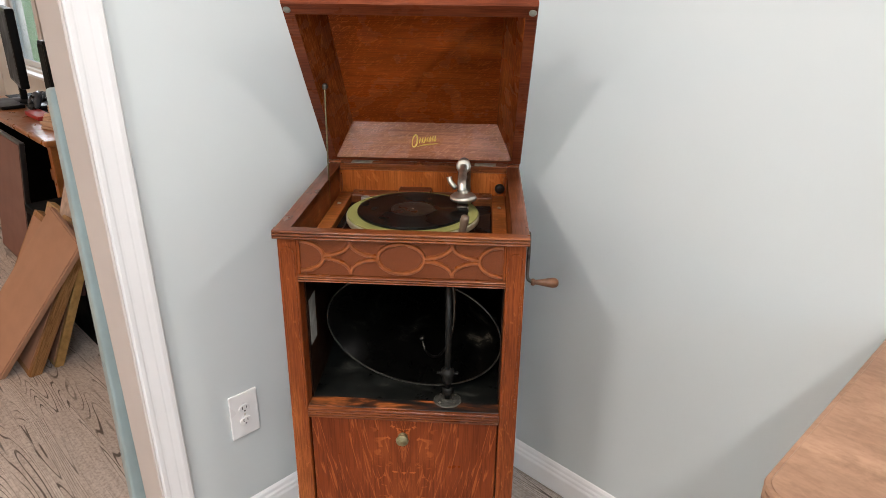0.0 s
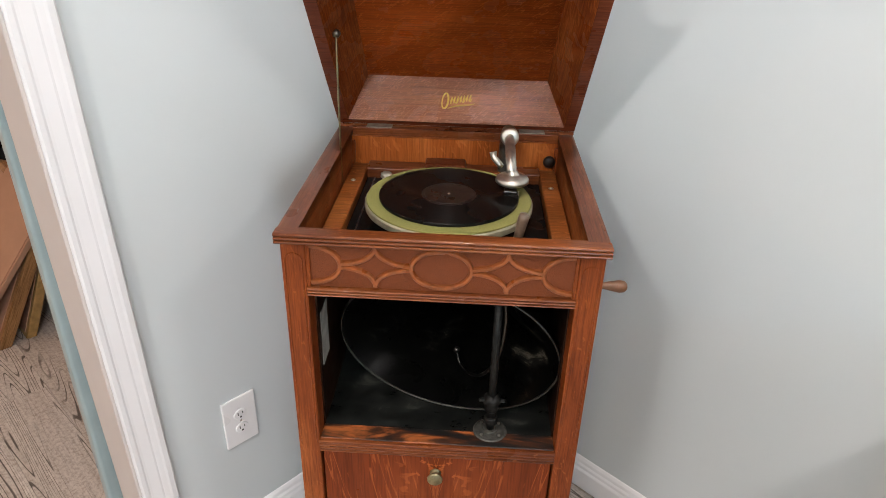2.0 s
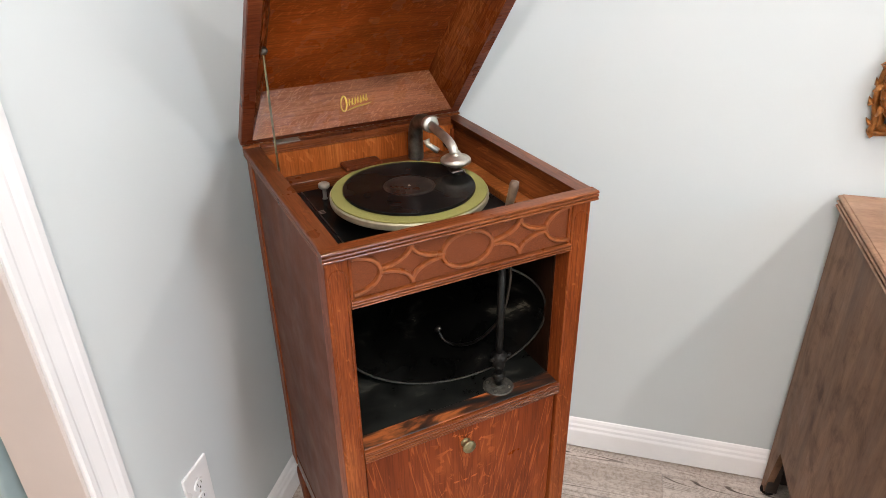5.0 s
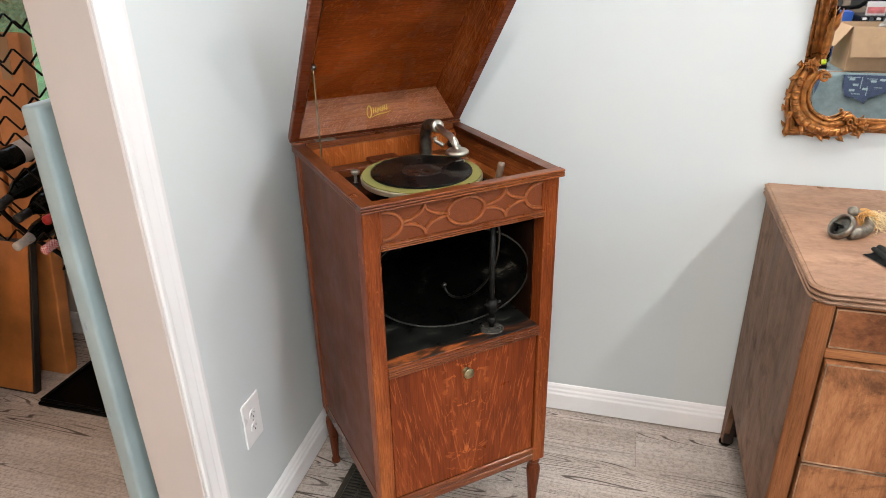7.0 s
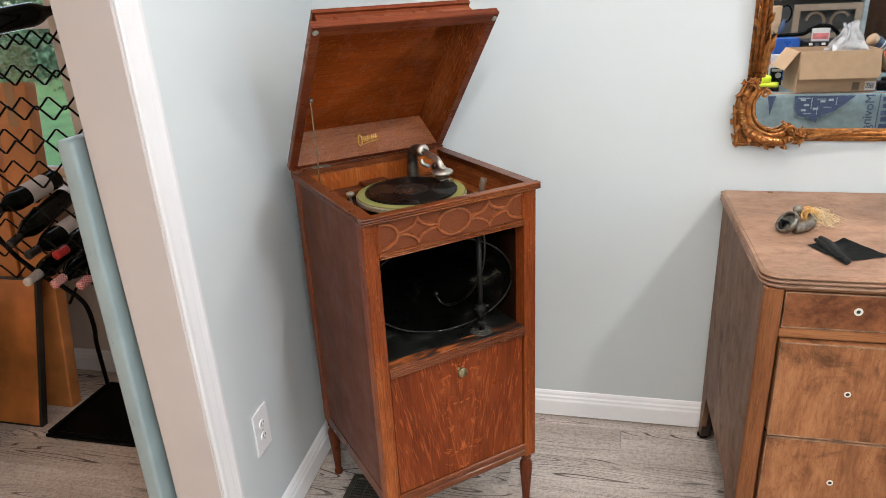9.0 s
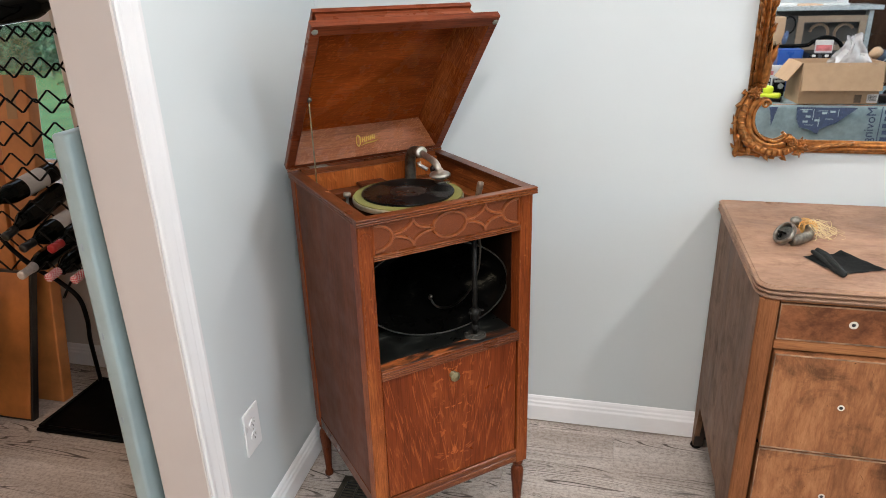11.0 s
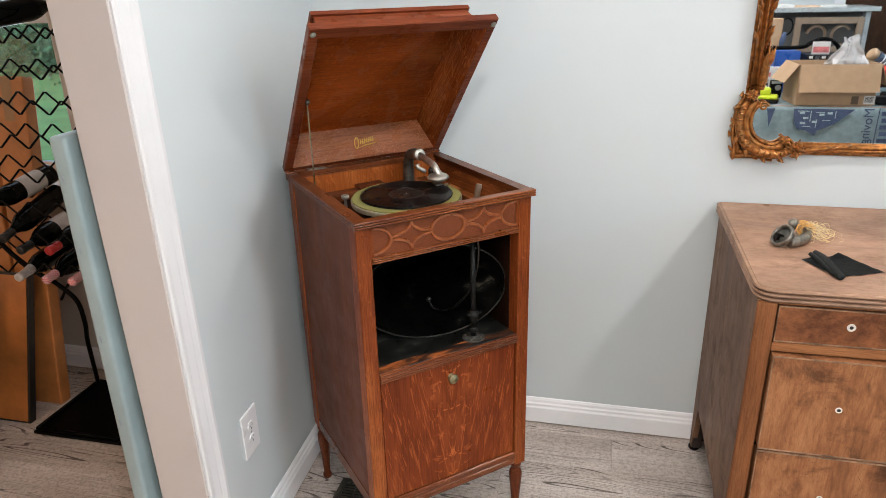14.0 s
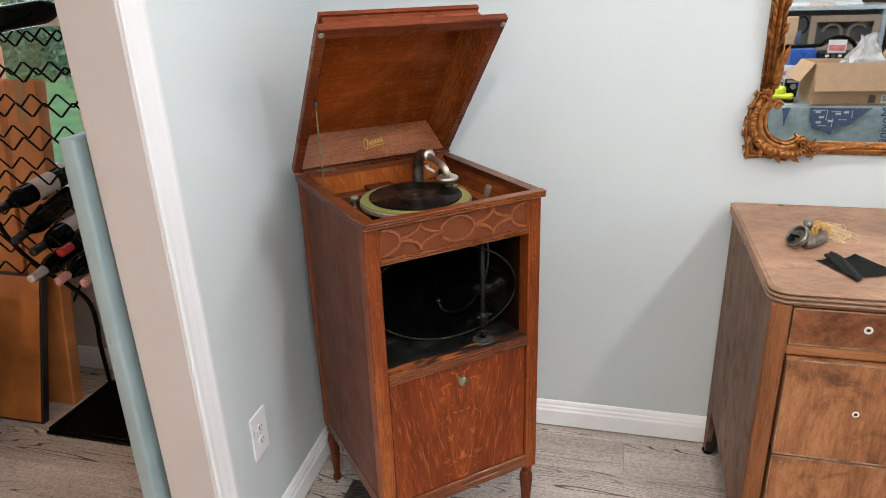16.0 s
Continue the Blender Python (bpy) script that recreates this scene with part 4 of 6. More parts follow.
    part("label_ring", tube([(0.0445 * math.cos(a), cy + 0.0445 * math.sin(a), 1.0528) for a in np.linspace(0, 2 * math.pi, 49).tolist()[:-1]], 0.0006, 6, closed=True), M_RLABEL, rec, smooth=True)
    part("spindle", lathe([(0.0038, 1.03), (0.0038, 1.0485), (0.002, 1.051), (0, 1.0515)], 14, Matrix.Translation((0, cy, 0.003))), M_NICKEL, tt, smooth=True)
    # tone arm
    ax = 0.110
    arm = part("tone_arm", tube(bend([(ax, 0.445, 1.004), (ax, 0.445, 1.055), (ax, 0.443, 1.083), (ax, 0.431, 1.106), (ax, 0.404, 1.118), (ax, 0.372, 1.120)]), [0.0175 - 0.0035 * k / 40 for k in range(41)], 20), M_COLUMN, ob, "tarnished curved tone arm column", smooth=True)
    part("arm_base", lathe([(0.0, 0.0), (0.030, 0.0), (0.030, 0.004), (0.022, 0.007), (0.021, 0.012), (0.0, 0.012)], 28, Matrix.Translation((ax, 0.445, 1.002))), M_BLACK, arm, smooth=True)
    ring = pose(ax, 0.372, 1.120, 80, 0, 0) @ Matrix.Diagonal((0.84, 0.84, 0.8, 1))
    part("arm_ring", lathe([(0.0165, -0.008), (0.020, -0.006), (0.020, -0.002), (0.018, 0.0), (0.020, 0.003), (0.0215, 0.006), (0.0205, 0.010), (0.0155, 0.012), (0.0, 0.012)], 28, ring), M_NICKEL, arm, "ribbed nickel arm ring", smooth=True)
    neck = bend([(ax, 0.366, 1.119), (ax, 0.338, 1.1155), (ax, 0.306, 1.112), (ax, 0.282, 1.107), (ax + 0.001, 0.268, 1.097), (ax + 0.003, 0.263, 1.078)])
    part("arm_neck", tube(neck, [0.0094 + 0.0004 * k / 40 for k in range(41)], 16), M_NICKEL, arm, "curved nickel arm neck", smooth=True)
    head = part("reproducer", lathe([(0.0, 0.004), (0.010, 0.004), (0.011, -0.001), (0.016, -0.004), (0.028, -0.008), (0.033, -0.012), (0.0345, -0.015), (0.0345, -0.020), (0.032, -0.022), (0.030, -0.023), (0.020, -0.025), (0.018, -0.029), (0.0, -0.029)], 36, Matrix.Translation((ax + 0.004, 0.262, 1.090)) @ Matrix.Scale(0.89, 4)), M_NICKEL, arm, "round nickel reproducer", smooth=True)
    part("weight", box(ax - 0.010, ax + 0.014, 0.248, 0.276, 1.053, 1.058, 0.002), M_GUNMETAL, head)
    part("stylus_guard", tube([(ax + 0.016, 0.250, 1.058), (ax + 0.016, 0.244, 1.052), (ax + 0.006, 0.242, 1.051)], 0.0014, 6), M_NICKEL, head)
    part("arm_lug", tube([(ax - 0.016, 0.300, 1.086), (ax - 0.030, 0.318, 1.096), (ax - 0.032, 0.322, 1.106)], [0.006, 0.006, 0.007], 10), M_NICKEL, arm, smooth=True)
    # horn lift lever by the front
    lever = part("lever", tube([(0.139, 0.085, 1.002), (0.145, 0.076, 1.050)], 0.0040, 10), M_NICKEL, ob, "nickel lever with a wooden grip", smooth=True)
    lever.matrix_basis = Matrix.Translation((-0.029, -0.010, 0))
    part("grip", lathe([(0.006, 0.0), (0.0085, 0.004), (0.0095, 0.030), (0.0105, 0.048), (0.009, 0.055), (0.0, 0.057)], 16, pose(0.145, 0.076, 1.046, 6, 9, 0) @ Matrix.Diagonal((0.85, 0.85, 1, 1))), M_GRIP, lever, smooth=True)
    part("lever_plate", box(0.126, 0.153, 0.070, 0.105, 1.002, 1.005, 0.001), M_NICKEL, lever)
    # speed knob and its scale
    sk = part("speed_knob", lathe([(0.006, 0.0), (0.004, 0.002), (0.004, 0.020), (0.009, 0.023), (0.0115, 0.026), (0.0115, 0.032), (0.009, 0.034), (0.0, 0.034)], 20, Matrix.Translation((-0.131, 0.363, 1.004))), M_HINGE, ob, "small nickel speed knob", smooth=True)
    for k in range(3):
        part("scale_mark", box(-0.162, -0.150, 0.30 + 0.006 * k, 0.302 + 0.006 * k, 1.002, 1.0026), M_NICKEL, sk)
    # winding crank on the side
    crank = part("crank", tube(bend([(0.236, 0.215, 1.010), (0.262, 0.215, 1.012), (0.268, 0.215, 1.000), (0.268, 0.213, 0.93), (0.268, 0.211, 0.905), (0.273, 0.210, 0.895), (0.285, 0.210, 0.891)]), 0.0042, 10), M_GUNMETAL, ob, "bent steel winding crank", smooth=True)
    part("crank_handle", lathe([(0.0, 0.0), (0.0075, 0.0), (0.0095, 0.003), (0.0095, 0.008), (0.0065, 0.012), (0.008, 0.026), (0.0115, 0.044), (0.0135, 0.058), (0.0120, 0.068), (0.007, 0.0735), (0.0, 0.0745)], 20, pose(0.277, 0.210, 0.891, 0, 90, 0) @ Matrix.Diagonal((0.9, 0.9, 0.86, 1))), M_WOODHANDLE, crank, "worn turned wooden crank handle", smooth=True)
    make_lid(ob)
    return ob


def make_lid(ob):
    """The hollow lid, hinged along the back of the case and propped open; built shut, then swung up."""
    hy, hz = 0.513, 1.0905
    swing = Matrix.Translation((0, hy, hz)) @ Matrix.Rotation(radians(-49.7), 4, "X") @ Matrix.Translation((0, -hy, -hz))
    # u runs from the hinge to the front edge, v up from the closing face
    def P(x, u, v):
        return swing @ Vector((x, hy - u, hz + v))
    L = 0.531
    def loops(levels):
        """A shell through rings (half width, u0, u1, v)."""
        bm = bmesh.new()
        rs = [[bm.verts.new(P(*c)) for c in ((-w, u0, v), (w, u0, v), (w, u1, v), (-w, u1, v))] for w, u0, u1, v in levels]
        for a, b in zip(rs, rs[1:]):
            for k in range(4):
                bm.faces.new((a[k], a[(k + 1) % 4], b[(k + 1) % 4], b[k]))
        return bm, rs
    levels = [(0.2310, 0.012, 0.503, 0.0), (0.2535, 0.0, L, 0.0), (0.2550, -0.001, L + 0.0015, 0.003), (0.2550, -0.001, L + 0.0015, 0.019), (0.2530, 0.001, L - 0.001, 0.0215)]
    n = 8
    for k in range(n + 1):
        a = radians(90 * k / n)
        ins = 0.006 + 0.034 * math.sin(a) ** 1.2
        levels.append((0.2535 - ins, ins, L - ins, 0.0215 + 0.062 * (1 - math.cos(a))))
    levels += [(0.2195, 0.034, L - 0.034, 0.0840), (0.2195, 0.034, L - 0.034, 0.0960), (0.2175, 0.036, L - 0.036, 0.0985)]
    bm, rs = loops(levels)
    bm.faces.new(rs[-1])
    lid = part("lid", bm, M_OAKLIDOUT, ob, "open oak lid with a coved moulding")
    # inside of the lid: flat ceiling and four sloping boards
    w0, w1, ua, ub, uc, ud, dv = 0.2310, 0.190, 0.013, 0.059, 0.503, 0.462, 0.083
    def sheet(*c):
        bm = bmesh.new()
        v = [bm.verts.new(P(*p)) for p in c]
        bm.faces.new(v)
        bmesh.ops.solidify(bm, geom=bm.faces[:], thickness=-0.003)
        return bm
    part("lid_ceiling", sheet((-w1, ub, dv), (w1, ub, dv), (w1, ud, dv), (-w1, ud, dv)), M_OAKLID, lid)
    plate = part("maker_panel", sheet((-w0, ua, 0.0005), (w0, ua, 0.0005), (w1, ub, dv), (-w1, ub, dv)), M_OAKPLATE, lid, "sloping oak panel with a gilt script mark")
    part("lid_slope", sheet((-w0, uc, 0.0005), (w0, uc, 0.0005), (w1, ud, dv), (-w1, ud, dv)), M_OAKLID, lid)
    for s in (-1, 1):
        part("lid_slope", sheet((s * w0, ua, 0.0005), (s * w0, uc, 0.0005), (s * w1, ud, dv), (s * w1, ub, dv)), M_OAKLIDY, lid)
        part("bumper", lathe([(0, -0.0035), (0.0055, -0.0035), (0.0078, -0.0015), (0.0078, 0.0)], 18, swing @ Matrix.Translation((s * 0.2445, hy - 0.515, hz))), M_BUMP, lid, "small round felt bumper", smooth=True)
        part("hinge", box(*sorted((s * 0.135, s * 0.19)), hy - 0.0245, hy + 0.002, hz - 0.0030, hz + 0.0006, 0.001, 1), M_HINGE, ob, "worn nickel butt hinge")
    # gilt script flourish on the panel
    e_u, e_v = (Vector(P(0, ub, dv)) - Vector(P(0, ua, 0))), Vector((1, 0, 0))
    up = e_u.normalized()
    out = up.cross(e_v).normalized()
    mid = (Vector(P(0, ua, 0)) + Vector(P(0, ub, dv))) / 2
    if out.dot(Vector((0, -1, 0.3))) < 0:
        out = -out
    # a plain mark: a round flourish, a slanted wavy band and a long underline
    def at(x, y):
        lean = math.radians(9)
        return mid + out * 0.0013 + 0.0335 * ((x * math.cos(lean) - y * math.sin(lean)) * e_v + (x * math.sin(lean) + y * math.cos(lean) + 0.02) * up)
    bm = bmesh.new()
    loop = [at(-0.72 + 0.20 * math.cos(a) + 0.12 * math.sin(a), 0.06 + 0.46 * math.sin(a)) for a in np.linspace(0, 6.28, 33).tolist()]
    add_tube(bm, loop, [0.0012 + 0.0010 * abs(math.cos(math.pi * k / 32)) for k in range(33)], 6)
    for i, x in enumerate((-0.34, -0.14, 0.06, 0.26, 0.46, 0.66, 0.86)):
        tall = 0.40
        add_tube(bm, [at(x - 0.05, -0.16), at(x, 0.02), at(x + 0.10, -0.16 + tall)], [0.0012, 0.0019, 0.0012], 6)
    add_tube(bm, [at(-0.34 + 1.30 * t, -0.05 + 0.13 * math.sin(19 * t)) for t in np.linspace(0, 1, 40).tolist()], 0.0010, 6)
    swash = [at(-0.62 + 1.75 * t, -0.42 + 0.06 * math.sin(5.0 * t) + 0.14 * t * t) for t in np.linspace(0, 1, 24).tolist()]
    add_tube(bm, swash, [0.0007 + 0.0014 * math.sin(math.pi * k / 23) for k in range(24)], 6)
    part("gilt_mark", bm, M_GOLD, plate, "gilt script flourish")
    # stay rod from the lid's side down into the well
    a, b = Vector(P(-0.218, 0.266, 0.020)), Vector((-0.219, 0.350, 1.02))
    stay = part("lid_stay", tube([b, b + 0.55 * (a - b), b + 0.93 * (a - b), a], 0.0020, 8), M_BRASS, ob, "thin nickel lid stay", smooth=True)
    part("stay_bracket", lathe([(0, -0.006), (0.007, -0.005), (0.0075, 0.004), (0.003, 0.008), (0, 0.009)], 14, Matrix.Translation(a) @ pose(0, 0, 0, 0, 90, 0)), M_GUNMETAL, stay, smooth=True)


make_phonograph()

# ---------------------------------------------------------------- outlet and floor register
def make_outlet():
    ob = thing("wall_outlet", "white duplex wall outlet with an oversized cover plate", "outlet", WEST_TURN @ pose(WEST, -0.793, 0.402, 0, 0, 90))
    # local x runs along the wall, -y out of it
    part("cover_plate", box(-0.0435, 0.0435, -0.0065, 0, -0.070, 0.070, 0.003, 3), M_PLASTIC, ob)
    for z in (-0.0205, 0.0205):
        face = part("receptacle", lathe([(0.0, 0), (0.0168, 0), (0.0168, 0.0018), (0.0155, 0.003), (0.0, 0.003)], 28, pose(0, -0.0060, z, 90, 0, 0) @ Matrix.Diagonal((1, 0.84, 1, 1))), M_PLASTIC, ob)
        for x, h in ((-0.0062, 0.0085), (0.0062, 0.0068)):
            part("slot", box(x - 0.0011, x + 0.0011, -0.0094, -0.0088, z + 0.003 - h / 2, z + 0.003 + h / 2), M_SLOT, face)
        part("slot", lathe([(0, 0), (0.0026, 0), (0.0026, 0.0006), (0, 0.0006)], 12, pose(0, -0.0089, z - 0.0075, 90, 0, 0)), M_SLOT, face)
    part("plate_screw", lathe([(0, 0), (0.0032, 0), (0.0028, 0.0012), (0, 0.0014)], 14, pose(0, -0.0062, 0, 90, 0, 0)), M_NICKEL, ob, smooth=True)


make_outlet()


def make_register():
    ob = thing("floor_register", "brown metal floor register with narrow slats", "vent", pose(0.148, -0.825, 0))
    w, l, e = 0.125, 0.345, 0.018
    bm = bmesh.new()
    for x0, x1, y0, y1 in ((0, w, 0, e), (0, w, l - e, l), (0, e, e, l - e), (w - e, w, e, l - e)):
        add_box(bm, x0, x1, y0, y1, 0.0005, 0.0055, 0.002, 2)
    part("frame", bm, M_REG, ob)
    part("pit", box(e, w - e, e, l - e, -0.004, 0.0008), M_SLOT, ob)
    n = 24
    for k in range(n):
        y = e + (l - 2 * e) * (k + 0.5) / n
        part("slat", box(e, w - e, y - 0.003, y + 0.003, 0.0008, 0.0045, 0.0008, 1), M_REG, ob)
    part("rib", box(w / 2 - 0.003, w / 2 + 0.003, e, l - e, 0.0008, 0.005, 0.001, 1), M_REG, ob)


make_register()


# ---------------------------------------------------------------- dresser with what lies on it
def rounded_top(x0, x1, y0, y1, r, n=8):
    """Outline of a top with its two front corners rounded (front at y0)."""
    out = [(x1, y1), (x0, y1)]
    out += [(x0 + r - r * math.cos(radians(90 * k / n)), y0 + r - r * math.sin(radians(90 * k / n))) for k in range(n + 1)]
    out += [(x1 - r + r * math.sin(radians(90 * k / n)), y0 + r - r * math.cos(radians(90 * k / n))) for k in range(n + 1)]
    return out


def make_dresser():
    X0, X1, Y0, Y1, H = 1.312, 2.42, -0.708, -0.036, 0.918
    ob = thing("dresser", "stripped wooden dresser with pulls removed and bare screw holes", "dresser", pose(1.314, -0.704, 0, 0, 0, -0.3) @ pose(-1.312, 0.704, 0))
    # top with three beads round its edge
    bm = bmesh.new()
    outline = lambda g: [(x, y) for x, y in rounded_top(X0 - g, X1 + g, Y0 - g, Y1, 0.045 + g)]
    rings = []
    levels = [(0.883, -0.006)]
    for k in range(3):
        for j in range(5):
            a = math.pi * j / 4
            levels.append((0.884 + 0.0112 * k + 0.0052 - 0.0047 * math.cos(a), -0.0085 + 0.0085 * math.sin(a)))
    levels.append((H, -0.0095))
    for z, g in levels:
        rings.append([bm.verts.new((x, y, z)) for x, y in outline(g)])
    for a, b in zip(rings, rings[1:]):
        for k in range(len(a)):
            bm.faces.new((a[k], a[(k + 1) % len(a)], b[(k + 1) % len(b)], b[k]))
    bm.faces.new(rings[0])
    bm.faces.new(rings[-1])
    part("top", bm, M_DRTOP, ob, "bare sanded top with a reeded edge")
    # carcase: side with an arched foot cut-out
    sx = X0 + 0.009
    side = [(-0.052, 0.0), (-0.052, 0.883), (-0.690, 0.883), (-0.690, 0.0), (-0.655, 0.0)]
    n = 14
    for k in range(n + 1):
        a = k / n
        y = -0.640 + 0.548 * a
        side.append((y, 0.055 + 0.145 * min(1, 5 * a, 14 * (1 - a)) ** 0.55))
    side.append((-0.085, 0.0))
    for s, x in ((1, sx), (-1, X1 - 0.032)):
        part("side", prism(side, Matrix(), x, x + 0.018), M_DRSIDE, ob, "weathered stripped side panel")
    # back runs low and dark so the hollow by the foot looks shaded
    part("back", box(sx + 0.018, X1 - 0.032, -0.058, -0.050, 0.02, 0.88), M_DRSHADE, ob)
    for x0, x1 in ((sx + 0.0185, 1.366), (X1 - 0.08, X1 - 0.0325)):
        part("front_post", box(x0 - 0.018, x1, -0.6975, -0.655, 0.0, 0.882, 0.006, 3), M_DRFRAME, ob)
    part("back_foot", box(sx + 0.002, sx + 0.034, -0.092, -0.059, 0.012, 0.12, 0.003), M_DRSHADE, ob, "narrow rear foot coloured dark for shade")
    part("caster", lathe([(0.0, 0.0), (0.014, 0.0), (0.019, 0.004), (0.019, 0.010), (0.012, 0.013), (0.0, 0.013)], 18, Matrix.Translation((sx + 0.012, -0.074, 0))), M_BLACK, ob, "small dark foot glide", smooth=True)
    A, B = 1.3665, X1 - 0.0805
    zs = [(0.7785, 0.8745), (0.482, 0.7495), (0.198, 0.480)]
    for z0, z1 in ((0.8755, 0.8825), (0.7525, 0.7765), (0.150, 0.194)):
        part("rail", box(A, B, -0.693, -0.660, z0, z1, 0.002), M_DRFRAMEX, ob)
    # near-black strip and board put the shade of the drawer gaps into colour
    part("rail", box(A, B, -0.682, -0.660, 0.4765, 0.4825), M_BLACKIN, ob)
    part("inner_shadow_board", box(A, B, -0.655, -0.645, 0.02, 0.88), M_BLACKIN, ob)
    mid = (A + B) / 2
    for k, (z0, z1) in enumerate(zs):
        halves = ((A + 0.0025, mid - 0.009), (mid + 0.009, B - 0.0025)) if k == 0 else ((A + 0.0045, B - 0.0045),)
        if k == 0:
            part("divider", box(mid - 0.007, mid + 0.007, -0.693, -0.660, z0 - 0.001, z1 + 0.001, 0.002), M_DRFRAME, ob)
        for a, b in halves:
            y0 = -0.6915 if k == 0 else -0.706
            d = part("drawer", box(a, b, y0, -0.660, z0, z1 - 0.003, 0.004 if k else 0.002, 2), M_DRTOPD if k == 0 else M_DRDRAWER, ob, "dark figured top drawer" if k == 0 else "scratched stripped drawer front")
            bm = bmesh.new()
            for p, q, r, t in ((a, b, z1 - 0.0062, z1 - 0.003), (a, b, z0, z0 + 0.0030), (a, a + 0.0026, z0, z1 - 0.003), (b - 0.0026, b, z0, z1 - 0.003)):
                add_box(bm, p, q, y0 - 0.0022, y0 + 0.002, r, t, 0.001, 1)
            part("edge_bead", bm, M_DREDGE, d, "pale worn edge bead")
            for x in ((1.528, mid - 0.16) if a < mid - 0.1 and k == 0 else ((a + 0.163, b - 0.163) if k else (mid + 0.16, b - 0.158))):
                z = {0: 0.829, 1: 0.616, 2: 0.353}[k]
                h = part("screw_hole_plate", lathe([(0.0042, 0.0), (0.0095 if k == 0 else 0.0078, 0.0), (0.0095 if k == 0 else 0.0075, 0.0014), (0.0055, 0.0022), (0.0042, 0.0006)], 20, pose(x, y0, z, 90, 0, 0)), M_BAREMETAL, d, "pale ring where a pull was fixed")
                part("hole", lathe([(0, 0.0), (0.0044, 0.0), (0.0044, 0.0009), (0, 0.0009)], 14, pose(x, y0, z, 90, 0, 0)), M_SLOT, h)
    return ob


make_dresser()


def make_mirror():
    """A gilt frame with carved corners; its left foot corner and lower rail face the room."""
    ob = thing("wall_mirror", "ornate carved gilt wall mirror hung above the dresser", "mirror", pose(0, NORTH, 0))
    x0, x1, z0, z1 = 1.391, 2.235, 1.105, 2.02
    r = 0.075
    pts = [(x0, z1), (x0, z0 + r)] + [(x0 + r - r * math.cos(radians(90 * k / 10)), z0 + r - r * math.sin(radians(90 * k / 10))) for k in range(1, 10)] + [(x0 + r, z0), (x1 - r, z0)]
    pts += [(x1 - r + r * math.sin(radians(90 * k / 10)), z0 + r - r * math.cos(radians(90 * k / 10))) for k in range(1, 11)] + [(x1, z1)]
    bm = bmesh.new()
    vs = [bm.verts.new((x, -0.014, z)) for x, z in pts]
    bm.faces.new(vs)
    part("glass", bm, M_MIRROR, ob, "clear silvered mirror glass")
    part("backing", box(x0 - 0.012, x1 + 0.012, -0.012, -0.001, z0 - 0.012, z1 + 0.03), M_BLACKIN, ob)
    # rails: moulded bars
    def rail(name, p, q, inward):
        d = (Vector(q) - Vector(p))
        bm = bmesh.new()
        for off, rad, y in ((-0.003, 0.0050, -0.016), (0.005, 0.0075, -0.020), (0.016, 0.0075, -0.017), (0.026, 0.0055, -0.010)):
            o = -Vector(inward) * off
            a, b = Vector((p[0], y, p[1])) + Vector((o.x, 0, o.y)), Vector((q[0], y, q[1])) + Vector((o.x, 0, o.y))
            add_tube(bm, [a, b], rad, 12)
        return part(name, bm, M_GILT, ob, "moulded gilt rail", smooth=True)
    rail("bottom_rail", (x0 + 0.10, z0 + 0.002), (x1 - 0.10, z0 + 0.002), (0, 1))
    rail("side_rail", (x0, z0 + 0.15), (x0, z1), (1, 0))
    rail("side_rail", (x1, z0 + 0.15), (x1, z1), (-1, 0))
    rail("top_rail", (x0, z1), (x1, z1), (0, -1))
    for s in (1, -1):
        carve_corner(ob, x0 if s > 0 else x1, z0, s)


